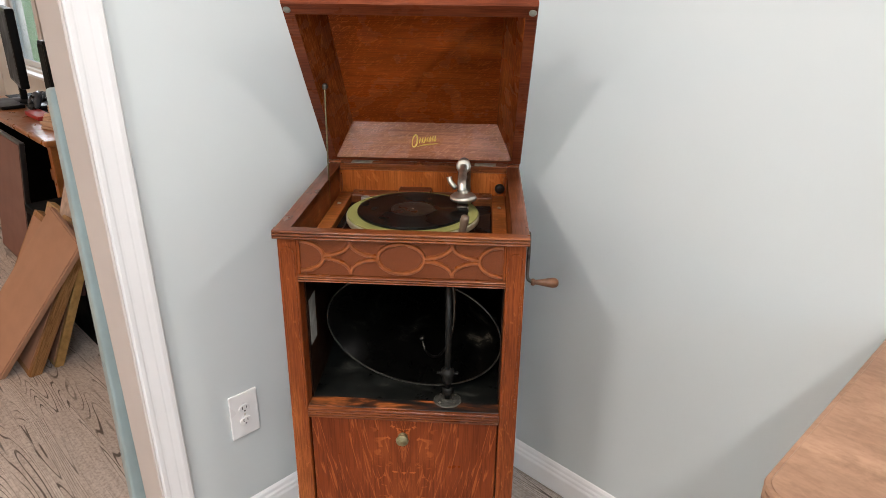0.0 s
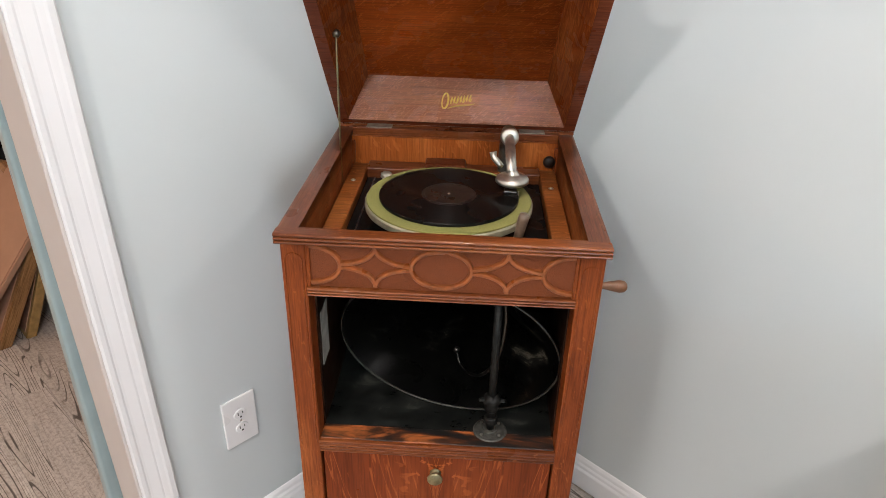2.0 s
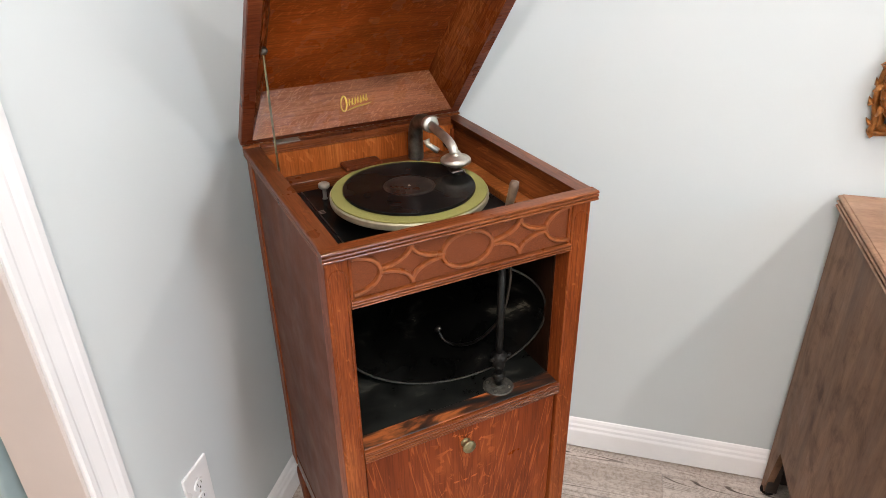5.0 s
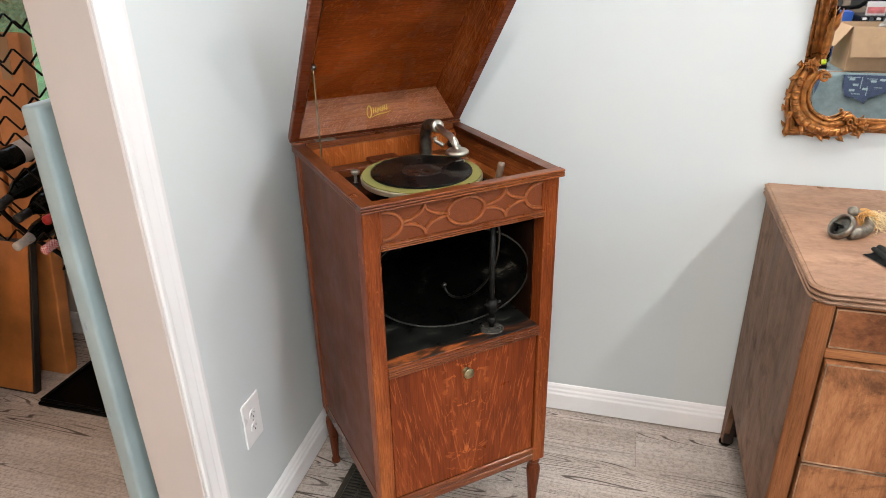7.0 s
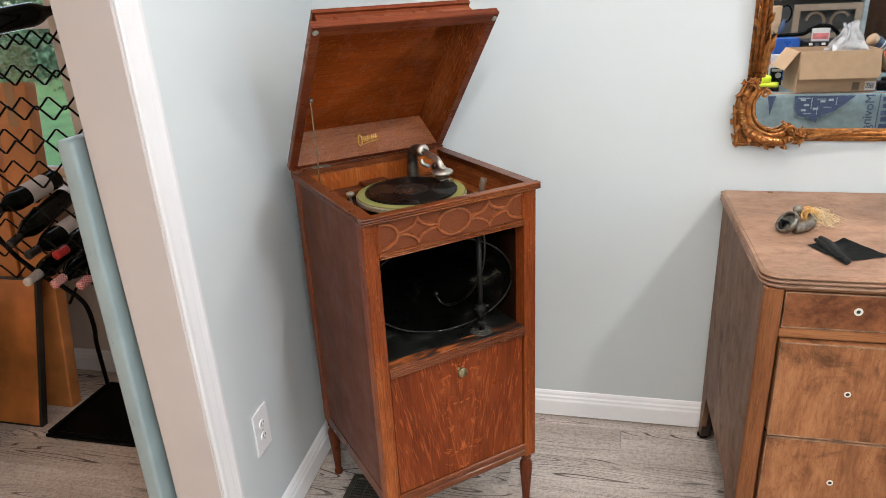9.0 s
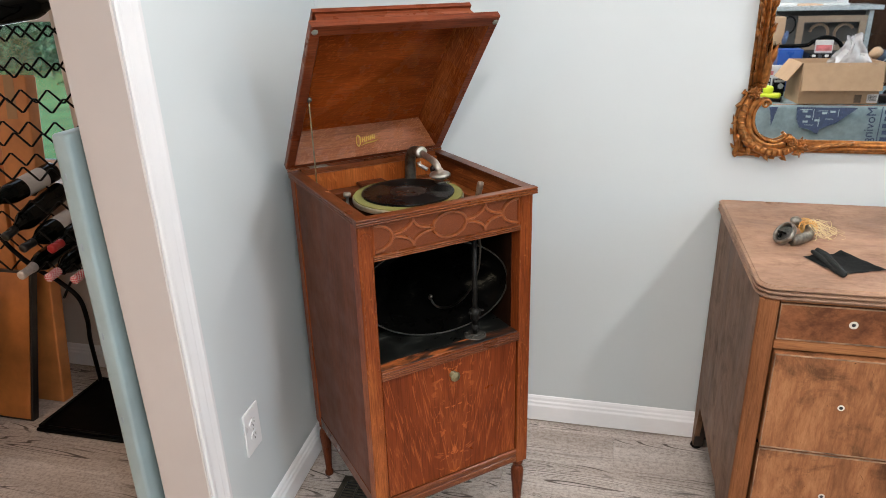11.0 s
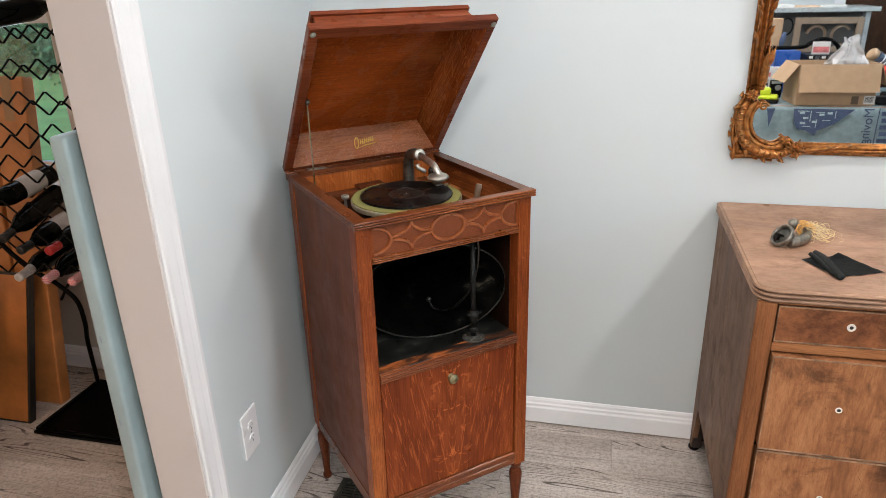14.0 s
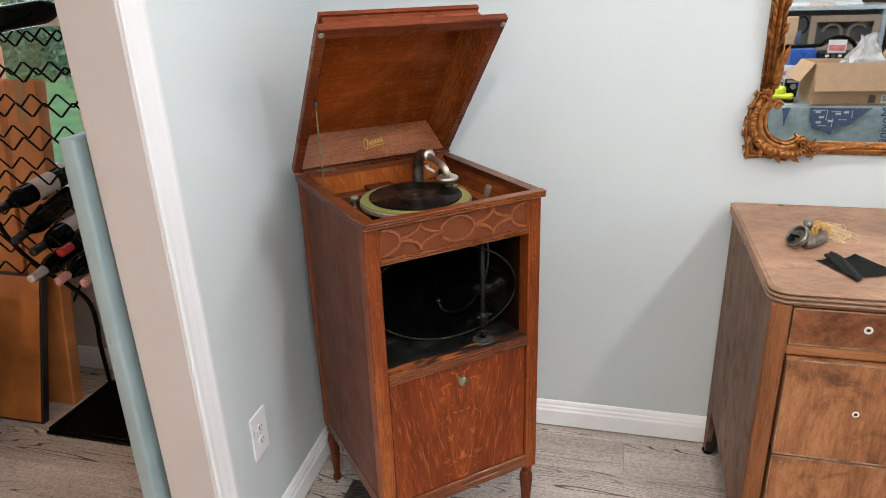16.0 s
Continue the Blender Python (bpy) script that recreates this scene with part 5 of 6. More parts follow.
def carve_corner(ob, cx, cz, s):
    """Scrolls, beads and leaves round one lower corner; s = 1 for the corner at lesser x."""
    rng = random.Random(5)
    X = lambda x: cx + s * x
    bm = bmesh.new()
    # main C scroll
    line = [(X(-0.012), -0.022, cz + 0.150), (X(-0.036), -0.026, cz + 0.105), (X(-0.040), -0.030, cz + 0.055), (X(-0.018), -0.032, cz + 0.008), (X(0.030), -0.030, cz - 0.020), (X(0.080), -0.026, cz - 0.026), (X(0.112), -0.024, cz - 0.012), (X(0.116), -0.026, cz + 0.008), (X(0.100), -0.028, cz + 0.014), (X(0.094), -0.028, cz + 0.002)]
    p = bend(line, 6)
    k = len(p)
    add_tube(bm, p, [0.009 + 0.0075 * math.sin(math.pi * min(1, 1.15 * i / k)) - 0.006 * (i / k) ** 3 for i in range(k)], 12, flat=0.8)
    inner = bend([(X(0.014), -0.024, cz + 0.130), (X(-0.006), -0.028, cz + 0.095), (X(-0.006), -0.030, cz + 0.055), (X(0.016), -0.030, cz + 0.022), (X(0.058), -0.028, cz + 0.004), (X(0.088), -0.026, cz + 0.020), (X(0.082), -0.026, cz + 0.030)], 6)
    add_tube(bm, inner, 0.0048, 9)
    outer = bend([(X(-0.030), -0.016, cz + 0.150), (X(-0.050), -0.018, cz + 0.100), (X(-0.054), -0.018, cz + 0.040), (X(-0.044), -0.018, cz - 0.012), (X(-0.044), -0.018, cz - 0.036), (X(0.0), -0.016, cz - 0.036), (X(0.070), -0.014, cz - 0.040)], 6)
    add_tube(bm, outer, 0.0070, 9)
    # carved ground that fills the spaces between the scrolls
    ground = bend([(X(0.002), -0.018, cz + 0.135), (X(-0.018), -0.020, cz + 0.098), (X(-0.020), -0.020, cz + 0.055), (X(0.002), -0.020, cz + 0.014), (X(0.045), -0.020, cz - 0.008), (X(0.092), -0.018, cz + 0.000)], 6)
    add_tube(bm, ground, 0.013, 10)
    edge = bend([(X(-0.022), -0.012, cz + 0.140), (X(-0.044), -0.012, cz + 0.095), (X(-0.046), -0.012, cz + 0.040), (X(-0.034), -0.012, cz - 0.004), (X(-0.030), -0.012, cz - 0.024), (X(0.010), -0.012, cz - 0.028), (X(0.070), -0.012, cz - 0.032)], 6)
    add_tube(bm, edge, 0.0095, 9)
    corner = part("corner_scroll", bm, M_GILT, ob, "carved gilt corner scroll", smooth=True)
    # gadroons across the channel between the scrolls
    bm = bmesh.new()
    for i in range(5, k - 16, 2):
        q, f = p[i], i / k
        t = (p[i + 1] - p[i - 1]).normalized()
        w = Vector((t.z, 0, -t.x)) * (1 if s > 0 else -1)
        mid = Vector((q.x, q.y - 0.014, q.z))
        size = 0.010 - 0.003 * f
        add_tube(bm, [mid - w * size, mid - w * 0.3 * size - Vector((0, 0.004, 0)), mid + w * 0.5 * size - Vector((0, 0.003, 0)), mid + w * 1.1 * size + Vector((0, 0.004, 0))], [0.0014, 0.0034, 0.0036, 0.0016], 7)
    part("gadroon_row", bm, M_GILT, corner, "row of carved gadroons", smooth=True)
    # volutes where the inner scroll curls back
    for vx, vz, r0, flip in ((0.020, 0.118, 0.013, 1), (0.104, 0.006, 0.016, -1)):
        turn = [Vector((X(vx + flip * r0 * (1 - a / 11) * math.cos(a)), -0.030 - 0.0012 * a, cz + vz + r0 * (1 - a / 11) * math.sin(a))) for a in np.linspace(0, 9.4, 40).tolist()]
        part("volute", tube(turn, [0.0046 - 0.002 * m / 40 for m in range(40)], 8), M_GILT, corner, smooth=True)
    # leaves: pointed, keeled blades
    def leaf(at, ang, length, width, curl=0.012):
        bm = bmesh.new()
        d, w = Vector((math.cos(ang), 0, math.sin(ang))), Vector((-math.sin(ang), 0, math.cos(ang)))
        o = Vector((X(at[0]), at[1], cz + at[2]))
        if s < 0:
            d.x, w.x = -d.x, -w.x
        n, rows = 7, []
        for i in range(n + 1):
            t = i / n
            c = o + d * length * t + Vector((0, -0.010 * math.sin(math.pi * t) - curl * t * t, 0)) + w * 0.25 * length * t * t * 0.4
            h = width * math.sin(math.pi * (0.12 + 0.88 * (1 - t)) * 0.62) * (1 - t ** 3)
            rows.append([bm.verts.new(c + w * h + Vector((0, 0.006, 0))), bm.verts.new(c + w * h * 0.4 - Vector((0, 0.003, 0))), bm.verts.new(c - Vector((0, 0.006, 0))), bm.verts.new(c - w * h * 0.4 - Vector((0, 0.003, 0))), bm.verts.new(c - w * h + Vector((0, 0.006, 0)))])
        for a, b in zip(rows, rows[1:]):
            for j in range(4):
                bm.faces.new((a[j], a[j + 1], b[j + 1], b[j]))
        part("leaf", bm, M_GILT, corner, smooth=True)
    # acanthus up the side rail
    leaf((0.006, -0.024, 0.165), radians(82), 0.150, 0.0120, 0.004)
    leaf((0.010, -0.026, 0.235), radians(64), 0.060, 0.0130, 0.010)
    for i in range(17):
        z = 0.280 + 0.024 * i
        leaf((-0.006, -0.024, z), radians(84), 0.040, 0.0070, 0.004)
        leaf((0.003, -0.022, z + 0.008), radians(70), 0.036, 0.0062, 0.003)
        leaf((-0.016, -0.020, z + 0.010), radians(99), 0.036, 0.0062, 0.003)
        if i % 3 == 1:
            leaf((0.006, -0.022, z + 0.012), radians(60), 0.034, 0.0085, 0.008)
            leaf((-0.019, -0.020, z + 0.006), radians(116), 0.030, 0.0080, 0.006)
    # rosette at the top of the scroll
    for i in range(9):
        leaf((-0.016, -0.032, 0.150), radians(40 * i), 0.021, 0.012, 0.008)
    for i in range(6):
        leaf((-0.016, -0.040, 0.150), radians(60 * i + 20), 0.012, 0.008, 0.004)
    # small lobes and tips round the scroll
    for a, x, z, n in ((150, -0.050, 0.11, 0.016), (190, -0.056, 0.075, 0.014), (205, -0.058, 0.035, 0.018), (215, -0.052, -0.01, 0.014), (225, -0.044, -0.036, 0.016), (262, 0.02, -0.038, 0.012), (275, 0.06, -0.042, 0.014), (165, -0.036, 0.15, 0.018)):
        leaf((x, -0.014, z), radians(a + 25), 0.8 * n, 0.010, 0.006)
    for i in range(8):
        q = p[5 + 5 * i]
        a = math.degrees(math.atan2(q.z - cz - 0.07, (q.x - cx) * s - 0.06))
        leaf(((q.x - cx) * s - 0.012 * math.cos(radians(a + 180)), q.y - 0.008, q.z - cz - 0.012 * math.sin(radians(a + 180))), radians(a + 35), 0.022, 0.0075, 0.002)
    # shell cluster where the scroll meets the rail
    for i in range(9):
        leaf((0.132, -0.022, -0.012), radians(-130 + 38 * i), 0.022 + 0.008 * (i % 2), 0.011, 0.008)
    for i in range(4):
        leaf((0.150 + 0.03 * i, -0.020, -0.016 + 0.004 * i), radians(12), 0.060 - 0.006 * i, 0.012 - 0.001 * i, 0.004)


make_mirror()

# ---------------------------------------------------------------- on the dresser
DTOP = 0.9185


def make_tone_arm_part():
    ob = thing("gramophone_tone_arm", "loose nickel tone arm and reproducer tied with raffia on the dresser", "tone arm", pose(1.447, -0.404, DTOP) @ Matrix.Scale(0.86, 4) @ pose(-1.452, 0.400, -DTOP))
    goose = bend([(1.447, -0.424, DTOP + 0.0165), (1.470, -0.412, DTOP + 0.0165), (1.497, -0.386, DTOP + 0.018), (1.512, -0.352, DTOP + 0.024), (1.509, -0.318, DTOP + 0.032), (1.488, -0.302, DTOP + 0.034)])
    k = len(goose)
    part("gooseneck", tube(goose, [0.0165 - 0.003 * i / k for i in range(k)], 16), M_DULLNICKEL, ob, "dull dark nickel gooseneck tube", smooth=True)
    part("gooseneck_cap", lathe([(0.0, -0.012), (0.012, -0.011), (0.0175, -0.005), (0.0185, 0.004), (0.0165, 0.011), (0.009, 0.017), (0.0, 0.018)], 22, pose(1.480, -0.303, DTOP + 0.035, 70, 0, 75)), M_DULLNICKEL, ob, smooth=True)
    face = pose(1.430, -0.412, DTOP + 0.031, 52, 0, -68)
    body = part("reproducer", lathe([(0.0, -0.012), (0.020, -0.012), (0.031, -0.008), (0.0365, -0.002), (0.0375, 0.004), (0.0365, 0.010), (0.034, 0.012), (0.0300, 0.0115), (0.0285, 0.006), (0.0285, 0.004)], 40, face), M_DULLNICKEL, ob, "round reproducer with a worn nickel rim", smooth=True)
    part("diaphragm", lathe([(0.0, 0.0055), (0.020, 0.0050), (0.0287, 0.0042), (0.0287, 0.003), (0.0, 0.003)], 36, face), M_GUNMETAL, body, "dark dished diaphragm", smooth=True)
    part("needle_bar", tube([face @ Vector((-0.022, -0.004, 0.0085)), face @ Vector((0.0, -0.002, 0.012)), face @ Vector((0.012, 0.0, 0.0095))], 0.0032, 8), M_BLACK, body, smooth=True)
    for dx, dy in ((-0.006, -0.010), (-0.013, -0.006), (-0.003, -0.016)):
        part("stud", lathe([(0.0045, 0.0), (0.004, 0.006), (0.0, 0.007)], 10, face @ Matrix.Translation((dx, dy, 0.0055))), M_BLACK, body)
    rng = random.Random(3)
    bm = bmesh.new()
    for i in range(22):
        a0 = rng.uniform(0, 6.28)
        r = rng.uniform(0.017, 0.023)
        c = Vector((1.511 + rng.uniform(-0.012, 0.008), -0.330 + rng.uniform(-0.020, 0.024), DTOP + 0.030))
        add_tube(bm, [c + Vector((r * math.cos(a0 + t) * 0.95, 0.012 * math.sin(t * 1.7 + i), r * math.sin(a0 + t) * 0.9)) for t in np.linspace(0, 5.5, 14)], 0.0012, 5)
    part("raffia_binding", bm, M_RAFFIA, ob, "golden raffia wound round the tube")
    bm = bmesh.new()
    for i in range(40):
        p = Vector((1.515 + rng.uniform(-.012, .012), -0.335 + rng.uniform(-.02, .02), DTOP + 0.036))
        d = rng.uniform(-1.3, 1.0)
        L = rng.uniform(0.03, 0.075) if i % 4 else rng.uniform(0.07, 0.105)
        q = p + Vector((L * math.cos(d), L * math.sin(d), 0))
        q.z = DTOP + rng.uniform(0.002, 0.022)
        mid1 = p.lerp(q, 0.35) + Vector((rng.uniform(-.02, .02), rng.uniform(-.02, .02), rng.uniform(0, .03)))
        mid2 = p.lerp(q, 0.75) + Vector((rng.uniform(-.02, .02), rng.uniform(-.02, .02), rng.uniform(-.008, .018)))
        mid1.z, mid2.z = max(mid1.z, DTOP + 0.003), max(mid2.z, DTOP + 0.002)
        turn = rng.uniform(-1, 1)
        end = q + Vector((-0.020 * abs(turn) - 0.004, 0.030 * turn, 0))
        end.z = max(end.z, DTOP + 0.002)
        add_tube(bm, bend([p, mid1, mid2, q, end], 5), rng.uniform(0.0004, 0.0008), 4)
    tagged(part("raffia_tuft", bm, M_STRAW, ob, "loose curling pale raffia"), kind="stuff")


make_tone_arm_part()


def make_cloth():
    """A black polishing cloth lying flat, with one rolled fold standing up across it."""
    A, B, C, D = Vector((1.452, -0.508)), Vector((1.562, -0.468)), Vector((1.622, -0.568)), Vector((1.503, -0.616))
    n = 22
    bm = bmesh.new()
    grid = []
    for i in range(n + 1):
        row = []
        for j in range(n + 1):
            u, v = i / n, j / n
            p = A.lerp(B, u).lerp(D.lerp(C, u), v)
            ridge = 0.009 * math.exp(-((u - 0.36 + 0.32 * v) / 0.10) ** 2) + 0.009 * math.exp(-((u - 0.86) / 0.10) ** 2 - (v / 0.16) ** 2)
            z = DTOP + 0.0022 + ridge + 0.0010 * noise.noise(Vector((p.x * 60, p.y * 60, 0)))
            row.append(bm.verts.new((p.x + 0.004 * noise.noise(Vector((v * 5, u * 5, 3))), p.y + 0.004 * noise.noise(Vector((v * 5, u * 5, 9))), z)))
        grid.append(row)
    for i in range(n):
        for j in range(n):
            bm.faces.new((grid[i][j], grid[i + 1][j], grid[i + 1][j + 1], grid[i][j + 1]))
    bmesh.ops.solidify(bm, geom=bm.faces[:], thickness=0.0016)
    for lift, side, wide in ((0.0115, 0.0, 0.0088), (0.0080, 0.009, 0.0075), (0.0070, -0.010, 0.0065)):
        fold = bend([(1.487 + side, -0.489, DTOP + lift + 0.003), (1.494 + side, -0.515, DTOP + lift + 0.003), (1.501 + 0.7 * side, -0.560, DTOP + lift), (1.507 + 0.4 * side, -0.602, DTOP + lift - 0.002), (1.512, -0.629, DTOP + 0.0062)], 6)
        add_tube(bm, fold, [wide * (0.62 + 0.38 * math.sin(math.pi * (0.1 + 0.75 * k / (len(fold) - 1)))) for k in range(len(fold))], 10, flat=0.75)
    ob = part("cloth", bm, M_CLOTH, smooth=True)
    tagged(ob, "folded black cloth lying on the dresser", "cloth")


make_cloth()
chip = part("wood_chip", box(1.451, 1.467, -0.058, -0.052, DTOP, DTOP + 0.004, 0.0015), M_DREDGE)
tagged(chip, "small pale wood chip on the dresser", "chip")


# ---------------------------------------------------------------- adjoining room
def make_blue_board():
    ob = part("painted_board", box(-0.166, -0.1245, -1.080, -0.62, 0.0, 1.311, 0.009, 4), M_BLUE, smooth=True)
    tagged(ob, "pale blue painted board with rounded edges leaning behind the doorway", "board")
    rng = random.Random(8)
    for z in (0.33, 0.61, 0.84, 1.06, 1.22):
        part("dent", lathe([(0.0, 0), (0.007, 0.0), (0.005, 0.0012), (0.0, 0.0015)], 10, pose(-0.150, -1.0792, z, 90, 0, 0) @ Matrix.Diagonal((0.6, 1.7, 1, 1))), M_BLUECHIP, ob, "chipped paint")


make_blue_board()


def make_window(name, x0, x1, z0, z1, rail_z):
    ob = thing(name, "white double-hung window onto a green garden", "window", kind="structure")
    c = 0.09
    for p, q, r, s in ((x0 - c, x0, z0 - 0.02, z1 + c), (x1, x1 + c, z0 - 0.02, z1 + c), (x0, x1, z1, z1 + c)):
        part("window_casing", box(p, q, -0.018, -0.001, r, s, 0.004), M_WINTRIM, ob)
    part("window_sill", box(x0 - c - 0.02, x1 + c + 0.02, -0.05, 0.06, z0 - 0.045, z0 - 0.021, 0.005), M_TRIM, ob)
    part("apron", box(x0 - c, x1 + c, -0.018, -0.001, z0 - 0.13, z0 - 0.046, 0.003), M_WINTRIM, ob)
    for zz0, zz1, y in ((z0, rail_z + 0.02, 0.045), (rail_z - 0.02, z1, 0.085)):
        f = 0.042
        bm = bmesh.new()
        for p, q, r, s in ((x0, x0 + f, zz0, zz1), (x1 - f, x1, zz0, zz1), (x0 + f, x1 - f, zz0, zz0 + f), (x0 + f, x1 - f, zz1 - f, zz1)):
            add_box(bm, p, q, y, y + 0.035, r, s, 0.004, 1)
        sash = part("sash", bm, M_TRIM, ob, "white window sash")
        g = part("pane", box(x0 + f, x1 - f, y + 0.015, y + 0.018, zz0 + f, zz1 - f), M_GLASS, sash)
        g.visible_shadow = False


make_window("window_1", *W1, 1.505)
make_window("window_2", *W2, 1.505)

# outdoors: lawn, and a bank of shrubs and trees beyond it
lawn = part("ground", box(-90, 90, -90, 120, -0.6, -0.5), M_LAWN)
tagged(lawn, "mown green lawn outside the windows", "lawn", kind="structure")


def make_foliage():
    rng = np.random.default_rng(4)
    n = 70000
    x = rng.uniform(-26, 6, n)
    clump = 2.2 + 1.5 * np.sin(x * 0.9) + 1.0 * np.sin(x * 2.3 + 1) + 0.8 * np.sin(x * 5.1)
    z = -0.5 + np.abs(rng.normal(0, 1, n)) ** 0.8 * (2.0 + 0.5 * clump)
    y = 13 + rng.uniform(0, 5, n) + 1.5 * np.sin(x * 1.7)
    s = rng.uniform(0.05, 0.11, n)
    a, b = rng.normal(size=(n, 3)), rng.normal(size=(n, 3))
    a /= np.linalg.norm(a, axis=1)[:, None]
    b -= (a * b).sum(1)[:, None] * a
    b /= np.linalg.norm(b, axis=1)[:, None]
    c = np.stack([x, y, z], 1)
    v = np.stack([c - a * s[:, None], c + 0.5 * b * s[:, None], c + a * s[:, None], c - 0.5 * b * s[:, None]], 1).reshape(-1, 3)
    me = bpy.data.meshes.new("shrubs")
    me.from_pydata(v.tolist(), [], np.arange(4 * n).reshape(-1, 4).tolist())
    me.materials.append(M_LEAF)
    tagged(new("shrubs", me), "dense green shrubs and trees beyond the lawn", "shrubs", kind="stuff")


make_foliage()


def make_wine_rack():
    ob = thing("wine_rack", "black wrought wire wine rack holding lying bottles", "wine rack")
    part("base_plate", box(-1.122, -0.70, -0.482, -0.112, 0.004, 0.018, 0.005), M_IRON, ob)
    bm = bmesh.new()
    pts = bend([(-1.110, -0.470, 0.024), (-0.712, -0.470, 0.024), (-0.712, -0.124, 0.024), (-1.110, -0.124, 0.024)], 1)
    add_tube(bm, pts + [pts[0]], 0.007, 8)
    part("base_rim", bm, M_IRON, ob, smooth=True)
    stem = bend([(-1.10, -0.14, 0.02), (-1.085, -0.155, 0.06), (-0.985, -0.26, 0.30), (-0.938, -0.30, 0.411), (-0.953, -0.30, 0.505), (-1.028, -0.30, 0.570), (-1.10, -0.31, 0.62), (-1.20, -0.32, 0.72), (-1.26, -0.32, 0.86), (-1.27, -0.32, 1.25), (-1.25, -0.32, 1.6)])
    part("stem", tube(stem, 0.0085, 10), M_IRON, ob, "curved black iron stem", smooth=True)
    for x in (-0.64,):
        for y in (-0.40, -0.22):
            part("upright", tube([(x, y, 0.64), (x, y, 1.66)], 0.0055, 8), M_IRON, ob, smooth=True)
    part("brace", tube(bend([(-1.02, -0.30, 0.50), (-0.93, -0.30, 0.60), (-0.80, -0.30, 0.55), (-0.72, -0.30, 0.64)]), 0.005, 8), M_IRON, ob, smooth=True)
    # zigzag wires, one in front and one behind on each tier
    for k, z in enumerate((1.60, 1.468, 1.357, 1.246, 1.133, 1.016, 0.900, 0.785, 0.672)):
        for y, ph in ((-0.40, 0.0), (-0.22, 0.0)):
            pts, x, up = [], -1.40, True
            while x < -0.64:
                zz = z + (0.021 if up else -0.021)
                for d in (-0.004, 0.004):
                    pts.append((x + d, y, zz))
                x += 0.056
                up = not up
            if k == 0:
                pts = [(-1.40, y, z), (-0.66, y, z)]
            part("zigzag_wire", tube(pts, 0.0036, 6), M_IRON, ob, "bent black zigzag wire", smooth=False)
    return ob


make_wine_rack()

BOTTLE = [(0.0, 0.0), (0.033, 0.0), (0.0375, 0.004), (0.0378, 0.012), (0.0378, 0.190), (0.0365, 0.205), (0.030, 0.225), (0.020, 0.242), (0.0150, 0.258), (0.0140, 0.300), (0.0150, 0.302), (0.0150, 0.312), (0.0135, 0.314), (0.0, 0.314)]


def make_bottle(x, z, base_y, drop, side, foil, label, glass_label, cap_label, paper=True):
    """A lying bottle: its base at (x, base_y), its neck towards the doorway."""
    L = math.radians(90)
    m = pose(x, base_y, z, 90 + drop, 0, side)
    ob = thing("wine_bottle", label, "bottle", m, group="bottles in the wine rack")
    part("glass", lathe(BOTTLE, 28), M_BOTTLE, ob, glass_label, smooth=True)
    part("capsule", lathe([(0.0145, 0.245 if foil[1] else 0.262), (0.0195 if foil[1] else 0.0152, 0.248 if foil[1] else 0.264), (0.0158, 0.270), (0.0150, 0.300), (0.0160, 0.304), (0.0158, 0.316), (0.012, 0.3185), (0.0, 0.3185)], 20), foil[0], ob, cap_label, smooth=True)
    if paper:
        part("label", lathe([(0.0381, 0.055), (0.0383, 0.056), (0.0383, 0.150), (0.0381, 0.151)], 28), M_LABEL, ob, "pale paper label", smooth=True)


make_bottle(-1.075, 0.955, -0.150, 9, -4, (M_CAPBLACK, False), "dark wine bottle with a pale paper label", "dark green glass", "black capsule")
make_bottle(-1.055, 0.880, -0.155, 14, 3, (M_CAPBLACK, False), "dark wine bottle lying in the rack", "near-black glass", "black capsule", False)
make_bottle(-0.985, 0.800, -0.150, 6, 2, (M_CAPBLACK, False), "dark wine bottle with a glossy black neck", "near-black glass", "black capsule")
make_bottle(-0.873, 0.800, -0.150, 5, 3, (M_CAPRED, False), "dark wine bottle with a red capsule", "near-black glass", "bright red capsule")
make_bottle(-1.040, 0.690, -0.150, 5, 5, (M_CAPWHITE, True), "sparkling wine bottle with white foil neck", "amber glass", "crinkled white foil", False)
make_bottle(-0.920, 0.690, -0.150, 5, 4, (M_CAPCHECK, False), "dark wine bottle with a red and white patterned capsule", "near-black glass", "red and white patterned capsule", False)
make_bottle(-0.815, 0.690, -0.150, 5, 4, (M_CAPCHECK, False), "dark wine bottle with a red and white patterned capsule", "near-black glass", "red and white patterned capsule", False)
make_bottle(-0.960, 1.515, -0.470, -8, 150, (M_CAPBLACK, False), "dark wine bottle on the top tier of the rack", "near-black glass", "black capsule", False)


def leaning(x0, x1, y0, y1, height, thick):
    """A pose for a slab that stands on the floor at y0 and leans back to y1 at its top: local x along, z up the slab."""
    return pose(x0, y0, 0, -math.degrees(math.atan2(y1 - y0, height)), 0, 0)


def make_carton(x0, x1, y0, y1, h, t, label):
    L = math.hypot(h, y1 - y0)
    ob = part("carton", box(0, x1 - x0, 0, t, 0, L, 0.006, 2), M_CARTON, m=leaning(x0, x1, y0, y1, h, t))
    tagged(ob, label, "carton")
    part("packing_tape", box((x1 - x0) * 0.35, (x1 - x0) * 0.65, -0.0012, 0.0005, L - 0.16, L + 0.0006), M_TAPE, ob, "clear shiny packing tape")
    part("end_flap", box(0.004, x1 - x0 - 0.004, 0.004, t - 0.004, L, L + 0.003), M_CARTON, ob)


make_carton(-1.315, -1.165, -0.285, -0.085, 1.30, 0.055, "tall narrow brown cardboard carton leaning at the window")
make_carton(-1.62, -1.335, -0.26, -0.085, 1.43, 0.06, "tall flat brown cardboard carton leaning at the window")


